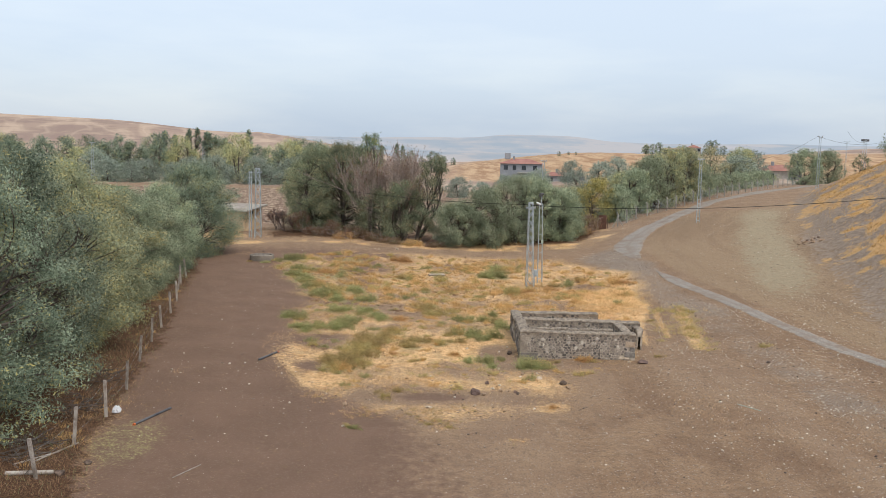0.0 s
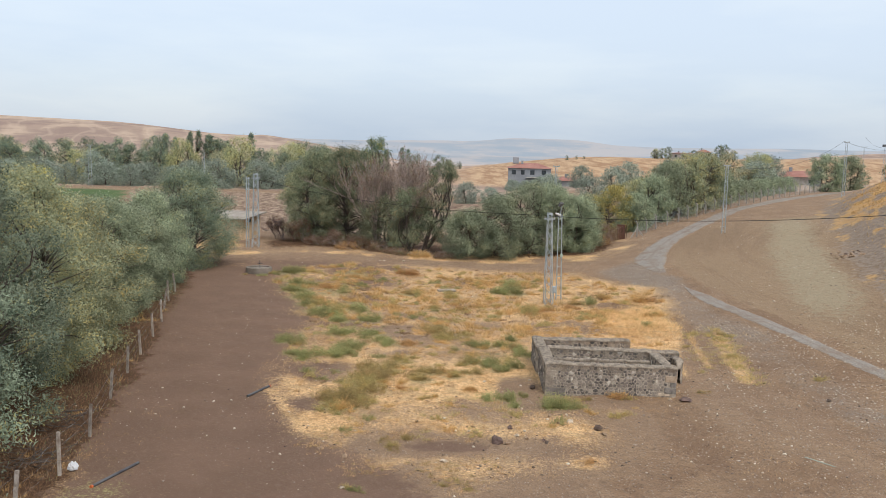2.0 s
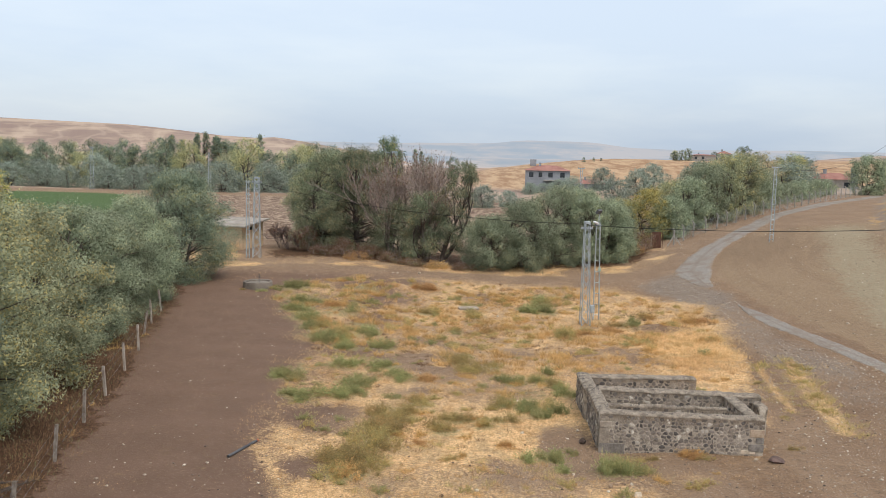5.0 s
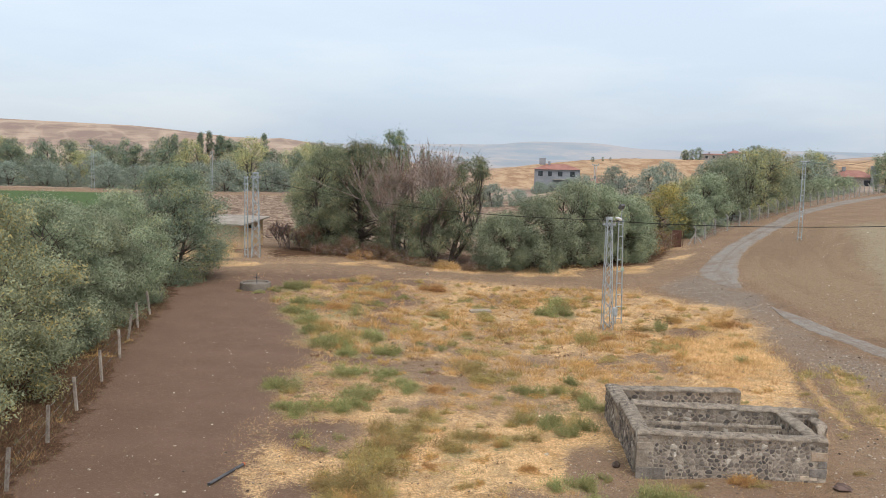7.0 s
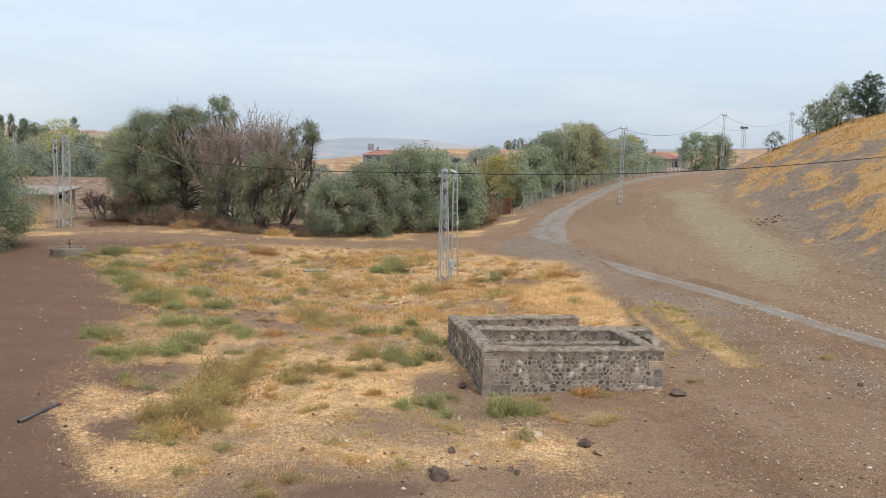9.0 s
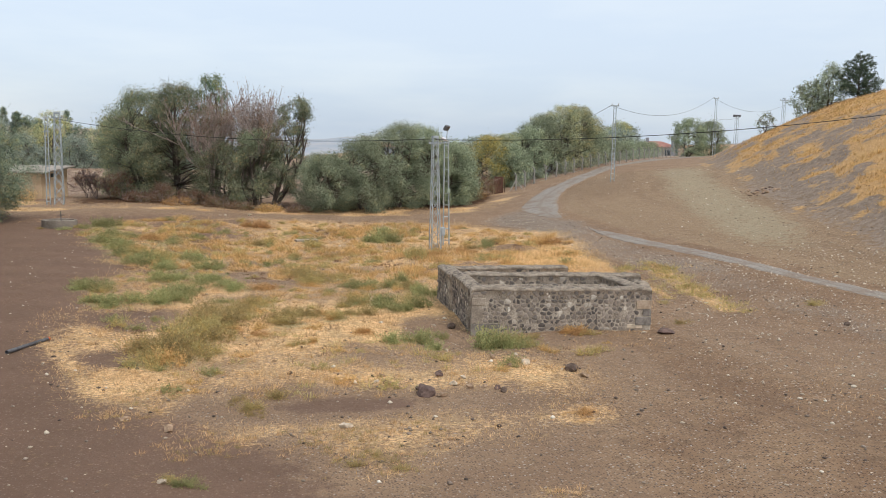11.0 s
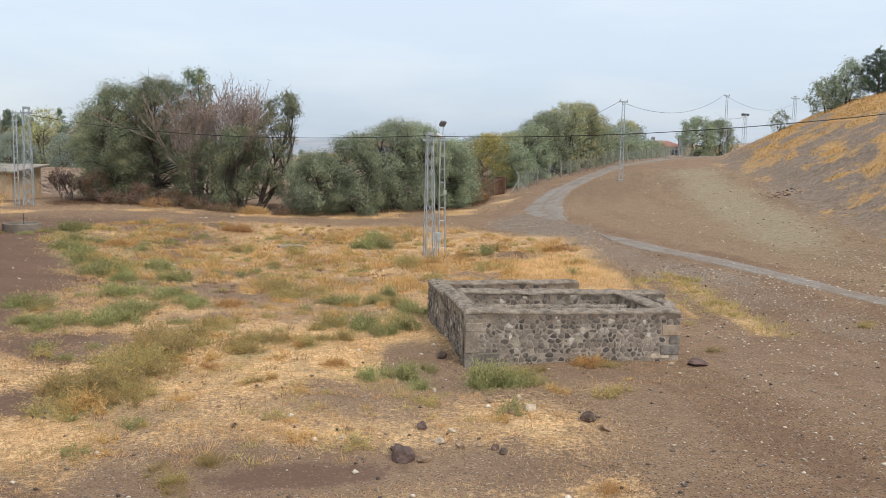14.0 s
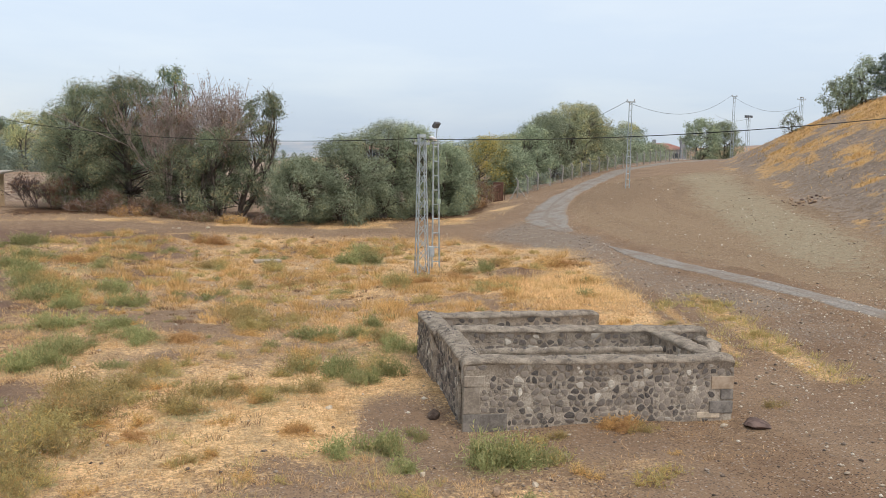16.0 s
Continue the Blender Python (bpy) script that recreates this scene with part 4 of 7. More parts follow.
def tree(name, at, label, height, width, leaf, seed, clumps=46, leaves=14000, size=0.22, low=0.16, stems=3, lean=(0, 0), top=1.0, bark=None, clump=0.95, twigs=0, group="", gap=0.0, shape=0.8, coarse=False):
    """A tree: tapered stems and limbs, and a crown of leaves in uneven clumps."""
    rng = np.random.default_rng(seed)
    root = thing(name, at, label, "tree" if height > 3 else "shrub", group)
    wood = Tubes()
    centres, radii = [], []
    base_pts = []
    for s in range(stems):
        ang = rng.uniform(0, 6.28)
        off = 0.22 * (stems > 1)
        foot = np.array((math.cos(ang) * off, math.sin(ang) * off, -0.15))
        tip = np.array((lean[0] + math.cos(ang) * width * 0.18, lean[1] + math.sin(ang) * width * 0.18, height * rng.uniform(0.55, 0.75)))
        line = limb(foot, tip, rng, 0.07, 7)
        r = height * 0.016 * (1.25 if stems == 1 else 0.85)
        wood.add(line, np.linspace(r * 1.5, r * 0.35, 7), 8)
        base_pts.append(line)
    for c in range(clumps):
        u = (c + rng.random()) / clumps
        z = low + (1 - low) * u
        ring = math.sin(math.pi * min(1, max(0.0, (z - low) / (1 - low) * shape * 0.93 + (1 - shape) * 0.9 + 0.06))) ** 0.5
        ang = c * 2.399 + rng.normal() * 0.5
        rr = ring * width / 2 * math.sqrt(rng.uniform(0.25, 1.0)) * rng.uniform(0.8, 1.15)
        p = np.array((lean[0] * z + math.cos(ang) * rr, lean[1] * z + math.sin(ang) * rr, height * z * top - 0.3 * clump))
        if rng.random() < gap:
            continue
        centres.append(p)
        radii.append(clump * rng.uniform(0.55, 1.2) * (0.75 + 0.25 * width / 6))
        line = base_pts[c % stems]
        k = min(6, max(1, int(7 * min(0.95, z * 0.9))))
        n, sides = (3, 3) if coarse else (5, 4)
        wood.add(limb(line[k], p, rng, 0.12, n), np.linspace(height * 0.006, 0.012, n), sides)
        for _ in range(twigs):
            q = p + rng.normal(size=3) * radii[-1] * np.array((0.6, 0.6, 0.4)) + np.array((0, 0, radii[-1] * 0.6))
            wood.add(limb(p, q, rng, 0.1, 3), (0.018, 0.012, 0.006), 3)
    part("trunk", wood.mesh("trunk"), bark or BARK, root, smooth_faces=True)
    part("crown", leaves_mesh("crown", centres, radii, leaves, size, size * 0.30, rng), leaf, root)
    return root


def bare_tree(name, at, label, height, width, seed, leaf=None, leaves=0, stems=4, mat=None):
    """A tree that has lost most of its leaves: forked branches down to thin twigs."""
    rng = np.random.default_rng(seed)
    root = thing(name, at, label, "tree")
    wood = Tubes()
    tips = []

    def fork(p, d, length, r, depth):
        d = d / np.linalg.norm(d)
        q = p + d * length
        n = 4 if depth > 1 else 3 if depth else 2
        wood.add(limb(p, q, rng, 0.05, n), np.linspace(r, r * 0.6, n), 6 if depth > 2 else 3)
        if depth == 0:
            tips.append(q)
            return
        for _ in range(2 + (rng.random() < 0.55)):
            e = d + rng.normal(size=3) * 0.36
            e[2] += 0.22
            fork(p + (q - p) * rng.uniform(0.55, 1.0), e, length * rng.uniform(0.6, 0.86), max(0.015, r * 0.60), depth - 1)
    for s in range(stems):
        ang = rng.uniform(0, 6.28)
        out = rng.uniform(0.05, 0.30) * width / height * 2
        fork(np.array((math.cos(ang) * 0.03 * height, math.sin(ang) * 0.03 * height, -0.2)), np.array((math.cos(ang) * out, math.sin(ang) * out, 1.0)), height * 0.37, height * 0.0125, 5)
    part("trunk", wood.mesh("trunk"), mat or TWIG, root, smooth_faces=True)
    if leaves:
        part("crown", leaves_mesh("crown", np.array(tips), np.full(len(tips), 0.45), leaves, 0.16, 0.07, rng), leaf, root)
    return root


def pine(at, label, height, width, seed):
    """A young pine: one stem, whorls of rising boughs, and needles along them."""
    rng = np.random.default_rng(seed)
    root = thing("pine", at, label, "tree")
    wood = Tubes()
    wood.add(limb((0, 0, -0.2), (0, 0, height), rng, 0.01, 6), np.linspace(0.13, 0.02, 6), 8)
    centres, radii = [(0, 0, height - 0.05)], [0.22]
    for w in range(11):
        u = 0.02 + 0.91 * w / 11
        reach = width / 2 * (1 - u) ** 0.62 * min(1, 0.8 + 1.2 * u)
        for k in range(7 if w < 8 else 5):
            ang = 6.283 * (k + 0.37 * w) / 7 + rng.normal() * 0.2
            l = reach * rng.uniform(0.55, 1.15)
            d = np.array((math.cos(ang), math.sin(ang), 0.42))
            foot = np.array((0, 0, u * height))
            wood.add(limb(foot, foot + d * l, rng, 0.05, 4), np.linspace(0.035, 0.01, 4), 4)
            for f in (0.45, 0.75, 1.0):
                centres.append(foot + d * l * f)
                radii.append(0.20 + 0.24 * (1 - u))
    part("trunk", wood.mesh("trunk"), BARK, root, smooth_faces=True)
    part("crown", leaves_mesh("crown", np.array(centres), np.array(radii), 15000, 0.22, 0.05, rng, -0.3), PINE_LEAF, root)
    return root


# ---- trees and shrubs ----
def build_trees():
    row = "oleaster row along the yard"
    silver = "grey-green oleaster tree behind the post fence"
    near = [(-19.4, 33.0, 11.2, 9.6), (-20.4, 40.0, 11.0, 8.6), (-21.4, 47.3, 10.4, 8.2), (-22.4, 54.8, 8.8, 7.8), (-23.6, 62.5, 8.0, 7.4), (-24.8, 70.0, 7.4, 7.0), (-25.8, 78.0, 7.7, 6.6)]
    for i, (x, y, h, w) in enumerate(near):
        gold = i in (2, 3)
        fine = i < 3
        tree("oleaster", (x, y), "oleaster tree turning yellow behind the post fence" if gold else silver, h, w, OLEASTER_GOLD if gold else DARK_OLEASTER if fine else OLEASTER, 100 + i, 130 if fine else 110, 84000 if fine else 60000, 0.145 if fine else 0.16, 0.03, 3, group=row, clump=0.92, shape=0.93)
    tree("oleaster", (-25.6, 87.5), "dark grey-green oleaster tree at the end of the row", 9.0, 8.6, DARK_OLEASTER, 120, 150, 78000, 0.16, 0.0, 3, group=row, clump=1.1, shape=0.92)
    for i, (x, y, h, w) in enumerate([(-26.5, 36.5, 10.4, 8), (-28.5, 46.0, 8.6, 8), (-30.0, 56.5, 7.2, 7), (-31.5, 66.5, 6.6, 7)]):
        tree("oleaster", (x, y), "grey-green oleaster tree in the second row", h, w, OLEASTER_GOLD if i == 1 else OLEASTER, 130 + i, 70, 14000, 0.26, 0.12, 3, group=row)
    tree("yellow_tree", (-26.0, 59.5), "slender yellow tree rising out of the oleaster row", 10.2, 2.4, YELLOW_LEAF, 136, 26, 3600, 0.17, 0.55, 1, clump=0.62, twigs=2, gap=0.1)
    # the tall clump past the track
    tree("broadleaf_tree", (-15.8, 106.5), "tall dark green broadleaf tree with yellowing top", 10.0, 9.6, DARK_LEAF, 140, 140, 72000, 0.16, 0.03, 3, clump=1.0, twigs=1, shape=0.9)
    tree("broadleaf_tree", (-12.6, 104.6), "dark green broadleaf tree with bare twigs on top", 10.6, 7.6, DARK_LEAF, 141, 110, 50000, 0.16, 0.03, 3, twigs=3, gap=0.1, shape=0.9)
    tree("broadleaf_tree", (-18.0, 109.5), "olive green tree at the edge of the clump", 8.6, 6.4, OLEASTER_GOLD, 147, 70, 22000, 0.18, 0.03, 3, twigs=1, shape=0.9)
    tree("slender_tree", (-9.9, 108.7), "slender pale green tree rising above its neighbours", 12.2, 4.0, POPLAR_LEAF, 142, 44, 6500, 0.20, 0.45, 2, clump=0.75, twigs=2, gap=0.25)
    bare_tree("bare_tree", (-8.9, 103.0), "half-bare tree with pinkish grey twigs", 9.8, 6.0, 143, DRY_LEAF, 1400, 8)
    bare_tree("bare_tree", (-7.0, 104.4), "half-bare tree with pinkish grey twigs", 10.4, 6.0, 149, DRY_LEAF, 900, 7)
    bare_tree("bare_tree", (-5.4, 102.4), "half-bare tree with pinkish grey twigs", 9.7, 6.0, 144, DRY_LEAF, 1600, 8)
    tree("broadleaf_tree", (-8.0, 101.6), "low dark green tree below the bare crowns", 5.6, 6.0, DARK_LEAF, 148, 60, 17000, 0.18, 0.03, 3, twigs=1, shape=0.92)
    tree("broadleaf_tree", (-5.4, 99.6), "sparse broadleaf tree with several dark trunks", 7.0, 5.2, DARK_LEAF, 145, 60, 15000, 0.18, 0.14, 3, twigs=2, gap=0.15)
    tree("broadleaf_tree", (-4.0, 99.9), "leaning broadleaf tree with half-bare crown", 9.9, 4.2, DARK_LEAF, 146, 64, 17000, 0.18, 0.16, 3, lean=(2.4, 0), twigs=3, gap=0.2)
    # the broad oleasters before the ploughed field
    for i, (x, y, h, w) in enumerate([(0.8, 97.6, 5.4, 6.2), (4.2, 98.2, 7.0, 6.8), (7.4, 100.4, 8.3, 7.4), (9.9, 102.0, 8.1, 6.4), (12.4, 103.6, 6.8, 6.2), (13.9, 106.0, 6.2, 4.6)]):
        tree("oleaster", (x, y), "broad grey-green oleaster beside the track", h * 0.92, w, OLEASTER, 150 + i, 84, 30000, 0.18, 0.04, 4, group="oleasters beside the track", shape=0.9)
    # behind the wire fence along the road
    tree("yellow_tree", (19.4, 116.8), "yellow-leaved tree behind the wire fence", 6.1, 6.6, YELLOW_LEAF, 160, 60, 16000, 0.21, 0.04, 2, shape=0.9)
    for i, (x, y, h, w) in enumerate([(21.9, 116.5, 4.7, 5.2), (25.4, 121.2, 6.2, 5.4), (28.6, 125.4, 7.4, 6.0), (31.4, 128.4, 8.3, 6.2), (34.4, 131.4, 8.2, 6.0), (36.2, 135.2, 7.4, 5.6), (38.8, 138.4, 5.4, 5.2), (25.5, 131.0, 5.6, 6.0), (17.0, 122.0, 5.0, 5.5), (30.5, 135.0, 7.4, 6.0)]):
        tree("oleaster", (x, y), "grey-green oleaster behind the wire fence", h, w, OLEASTER_GOLD if i in (3, 4, 7, 8) else OLEASTER, 170 + i, 70, 16000, 0.22, 0.0, 3, group="oleasters behind the wire fence", shape=0.88)
    for i, (x, y, h, w) in enumerate([(42.6, 144.0, 3.2, 5.0), (46.6, 149.4, 3.0, 5.0), (50.6, 154.6, 2.9, 4.6), (54.6, 160.2, 2.9, 4.6), (58.4, 165.6, 2.7, 4.4)]):
        tree("low_oleaster", (x, y), "low grey-green oleaster shrub behind the wire fence", h, w, OLEASTER, 185 + i, 40, 6000, 0.24, 0.0, 3, group="oleasters behind the wire fence", shape=0.9)
    tree("broadleaf_tree", (60.3, 185.0), "round olive green tree beside the low house", 6.6, 7.6, OLEASTER_GOLD, 195, 60, 11000, 0.29, 0.0, 2, shape=0.85)
    for i, (x, y, h, w) in enumerate([(65.4, 165.0, 6.6, 6.4), (71.6, 169.0, 6.4, 6.6)]):
        tree("oleaster", (x, y), "grey-green oleaster at the bend of the road", h, w, OLEASTER, 190 + i, 64, 12000, 0.27, 0.0, 3, group="oleasters at the road bend", shape=0.9)


build_trees()


# ---- the roofless stone building ----
# a wall: its name, the middle line from a to b, its thickness, its foot and its top
WALLS = [
    ("front_wall", (4.30, 49.42), (10.84, 49.18), 0.54, -0.5, 1.50),
    ("inner_wall", (4.55, 51.20), (9.90, 51.05), 0.24, -0.3, 1.30),
    ("middle_wall", (4.75, 53.10), (11.80, 52.60), 0.58, -0.3, 1.50),
    ("back_wall", (4.40, 55.55), (9.75, 55.75), 0.60, -0.3, 1.42),
    ("west_wall", (4.52, 49.55), (4.56, 53.40), 0.56, -0.4, 1.52),
    ("west_end_wall", (4.46, 52.95), (4.44, 55.86), 0.58, -0.4, 1.47),
    ("east_wall", (10.50, 49.47), (10.42, 52.32), 0.52, -0.3, 1.47),
    ("east_end_wall", (11.58, 51.45), (11.58, 52.33), 0.42, -0.3, 1.30),
]


def cell_polygons(width, height, size, rng, holes=()):
    """Uneven stone outlines that fill a rectangle: the cells round scattered seeds, drawn in for the mortar."""
    seeds = []
    rows = max(2, int(round(height / size)))
    for r in range(rows):
        step = size * rng.uniform(1.05, 1.35)
        x = -rng.random() * step
        while x < width + step:
            s = np.array((x + rng.normal() * size * 0.13, (r + 0.5) * height / rows + rng.normal() * size * 0.14))
            seeds.append(s)
            x += step * rng.uniform(0.42, 1.9)
    seeds = np.array(seeds)
    cells = []
    for i, s in enumerate(seeds):
        if not (0.02 < s[0] < width - 0.02 and 0 < s[1] < height) or any(a - 0.03 < s[0] < c + 0.03 and b - 0.03 < s[1] < d + 0.03 for a, b, c, d in holes):
            continue
        near = np.argsort(((seeds - s) ** 2).sum(1))[1:14]
        poly = [np.array(p) for p in ((max(0.0, s[0] - size), max(0.0, s[1] - size)), (min(width, s[0] + size), max(0.0, s[1] - size)), (min(width, s[0] + size), min(height, s[1] + size)), (max(0.0, s[0] - size), min(height, s[1] + size)))]
        cuts = [((seeds[j] + s) / 2, seeds[j] - s) for j in near]
        for a, b, c, d in holes:
            cx, cy = min(max(s[0], a), c), min(max(s[1], b), d)
            away = np.array((cx, cy)) - s
            if np.linalg.norm(away) > 1e-6:
                cuts.append((np.array((cx, cy)), away))
        gap = rng.uniform(0.007, 0.034)
        for mid, n in cuts:
            n = n / np.linalg.norm(n)
            mid = mid - n * gap
            out = []
            for p, q in zip(poly, poly[1:] + poly[:1]):
                dp, dq = np.dot(p - mid, n), np.dot(q - mid, n)
                if dp <= 0:
                    out.append(p)
                if (dp < 0) != (dq < 0) and dp != dq:
                    out.append(p + (q - p) * dp / (dp - dq))
            poly = out
            if len(poly) < 3:
                break
        if len(poly) < 3:
            continue
        smoothed = []
        for p, q in zip(poly, poly[1:] + poly[:1]):
            if np.linalg.norm(q - p) < 0.01:
                continue
            smoothed += [p * 0.72 + q * 0.28, p * 0.28 + q * 0.72]
        if len(smoothed) >= 5 and len(smoothed) < 15:
            wobble = [p + rng.normal(size=2) * 0.006 for p in smoothed]
            smoothed = [v for p, q in zip(wobble, wobble[1:] + wobble[:1]) for v in ((p * 0.8 + q * 0.2), (p * 0.2 + q * 0.8))] if len(smoothed) < 9 else wobble
        if len(smoothed) >= 5:
            area = 0.5 * abs(sum(p[0] * q[1] - q[0] * p[1] for p, q in zip(smoothed, smoothed[1:] + smoothed[:1])))
            if area > 0.0022:
                cells.append(smoothed)
    return cells


def stone_shape(poly, place, rng):
    """A stone with a slightly domed face; place maps (along, up, out) into the world."""
    c = sum(poly) / len(poly)
    proud = rng.uniform(-0.008, 0.014)
    tilt = rng.normal(size=2) * 0.04
    rings = []
    for scale, out in ((1.0, -0.06), (0.97, proud - 0.006), (0.84, proud)):
        rings.append([place(*(c + (p - c) * scale), out + (0 if out < 0 else float(np.dot(p - c, tilt)))) for p in poly])
    n = len(poly)
    verts = [v for r in rings for v in r] + [place(*c, proud + 0.004)]
    faces = [(r * n + i, r * n + (i + 1) % n, (r + 1) * n + (i + 1) % n, (r + 1) * n + i) for r in range(2) for i in range(n)]
    faces += [(2 * n + i, 2 * n + (i + 1) % n, 3 * n) for i in range(n)]
    return [tuple(float(k) for k in v) for v in verts], faces


def wall_core(a, b, thick, foot, top, rng, seed):
    """The mortared body of a wall with a rounded, crumbling cap."""
    a, b = np.array(a), np.array(b)
    length = np.linalg.norm(b - a)
    d = (b - a) / length
    n = np.array((d[1], -d[0]))
    u = np.linspace(0, length, max(6, int(length / 0.07)))
    side = thick / 2
    profile = [(-side, foot)] + [(-side, foot + (top - 0.14 - foot) * k / 5) for k in range(1, 6)]
    profile += [(-side * 1.09 * math.cos(w), top - 0.15 + 0.145 * math.sin(w) ** 0.5) for w in np.linspace(0.05, math.pi - 0.05, 11)]
    profile += [(side, foot + (top - 0.14 - foot) * k / 5) for k in range(5, 0, -1)] + [(side, foot)]
    rows = []
    for k, s in enumerate(u):
        end = max(0, 0.12 - min(s, length - s)) * 0.5
        row = []
        for j, (o, z) in enumerate(profile):
            wear = 0.05 * float(fbm(s + 31 * seed, z * 1.0 + o, 0.7, 3, 71)) + 0.03 * float(fbm(s + 31 * seed, z + o * 3, 0.25, 2, 73))
            cap = z > top - 0.16
            p = a + d * s + n * (o * (1 - end * 0.6) + (0 if cap else np.sign(o) * (wear * 0.30 - 0.017)))
            crumble = 0.022 * float(fbm(s + 17 * seed, o * 2.0 + z, 0.16, 2, 75)) if cap else 0
            row.append((p[0], p[1], z + (wear * 0.8 + crumble - end * 0.4 if cap else 0)))
        rows.append(row)
    rows.insert(0, [tuple((np.array(p) * 0.35 + np.array((*a, (foot + top) / 2)) * 0.65)) for p in rows[0]])
    rows.append([tuple((np.array(p) * 0.35 + np.array((*b, (foot + top) / 2)) * 0.65)) for p in rows[-1]])
    v = np.array(rows)
    me = mesh_of("wall", v.reshape(-1, 3), grid_faces(v.shape[0], v.shape[1])[:, ::-1])
    me.polygons.foreach_set("use_smooth", np.ones(len(me.polygons), bool))
    me.materials.append(MORTAR)
    me.materials.append(CAP)
    me.polygons.foreach_set("material_index", np.array([int(sum(me.vertices[i].co.z for i in p.vertices) / 4 > top - 0.135) for p in me.polygons], np.int32))
    return me


def build_ruin():
    root = new("stone_ruin")
    tagged(root, "roofless ruin of grey rubble stone walls with crumbling mortar caps", "ruin")
    rng = np.random.default_rng(7)
    for k, (name, a, b, thick, foot, top) in enumerate(WALLS):
        wall = part(name, wall_core(a, b, thick, foot, top, rng, k), MORTAR, root, "mortared rubble core with a crumbling cap")
        a2, b2 = np.array(a), np.array(b)
        length = float(np.linalg.norm(b2 - a2))
        d = (b2 - a2) / length
        n = np.array((d[1], -d[0]))
        for side in (1, -1):
            cut = []
            if name == "front_wall" and side == 1:
                cut = holes = [(0.0, 0.0, 1.05, 0.72), (0.0, 0.72, 0.40, 1.36), (0.0, 1.36, 0.50, 1.62), (5.98, 1.20, 6.55, 1.52), (6.23, 0.95, 6.55, 1.20), (5.95, 0.62, 6.55, 0.92), (5.65, 0.50, 6.23, 0.66)]
            h = top - 0.13 - foot
            cells = cell_polygons(length, h, 0.145 if name == "front_wall" else 0.16, rng, cut)

            def place(s, z, out, side=side, a2=a2, d=d, n=n, thick=thick, foot=foot):
                p = a2 + d * s * 1.0 + n * side * (thick / 2 + out - 0.004)
                return (p[0], p[1], foot + z)
            single = 300 if name == "front_wall" and side == 1 else 0
            verts, faces = [], []
            for poly in cells:
                if rng.random() < 0.07:
                    continue
                if side == 1:
                    poly = poly[::-1]
                v, f = stone_shape([np.array(p) for p in poly], place, rng)
                if single:
                    single -= 1
                    me = bpy.data.meshes.new("stone")
                    me.from_pydata(v, [], f)
                    me.materials.append(RUBBLE)
                    ob = new("stone", me)
                    ob.parent = wall
                else:
                    faces += [tuple(i + len(verts) for i in g) for g in f]
                    verts += v
            if verts:
                me = bpy.data.meshes.new("rubble")
                me.from_pydata(verts, [], faces)
                tagged(part("rubble", me, RUBBLE_JOINED, wall, "grey rubble stones set in mortar"), kind="stuff")
        # small stones bedded in the cap
        verts, faces = [], []
        for _ in range(int(length * 34)):
            s, o, r = rng.uniform(0.05, length - 0.05), rng.uniform(-0.5, 0.5) * thick, 0.014 + 0.045 * rng.random() ** 3
            p = a2 + d * s + n * o
            z = top - 0.02 - 0.07 * (abs(o) / thick * 2) ** 4
            ring = [(p[0] + math.cos(w) * r * rng.uniform(0.7, 1.2), p[1] + math.sin(w) * r * rng.uniform(0.7, 1.2), z) for w in np.linspace(0, 5.2, 6)]
            k = len(verts)
            verts += ring + [(p[0], p[1], z + 0.018 + r * 0.35)]
            faces += [(k + j, k + (j + 1) % 6, k + 6) for j in range(6)]
        me = bpy.data.meshes.new("cap_gravel")
        me.from_pydata(verts, [], faces)
        tagged(part("cap_gravel", me, RUBBLE_JOINED, wall, "small stones bedded in the mortar cap"), kind="stuff")
        if name == "front_wall":
            for i, (x0, z0, x1, z1) in enumerate(holes):
                bm = bmesh.new()
                box(bm, x0 + 0.006, -0.10, z0 + 0.006, x1 - 0.006, 0.006 + 0.006 * (i % 3), z1 - 0.006, 0.016)
                for v in bm.verts:
                    v.co.y *= -1
                    p = a2 + d * v.co.x + n * (thick / 2 - v.co.y)
                    v.co = (p[0], p[1], foot + v.co.z)
                bmesh.ops.recalc_face_normals(bm, faces=bm.faces)
                part("quoin", bm, SANDSTONE if i == 3 else ROCK_PALE if i == 6 else DRESSED if i in (1, 2) else BASALT, wall, "grey dressed corner block" if i in (1, 2) else "pale sandstone corner block" if i == 3 else "pale limestone block" if i == 6 else "squared basalt corner block")


build_ruin()


# ---- poles, lines and fences ----
def bracing_part(a, b, r, root):
    part("brace", rod(bmesh.new(), a, b, r, None, 4), STEEL, root)


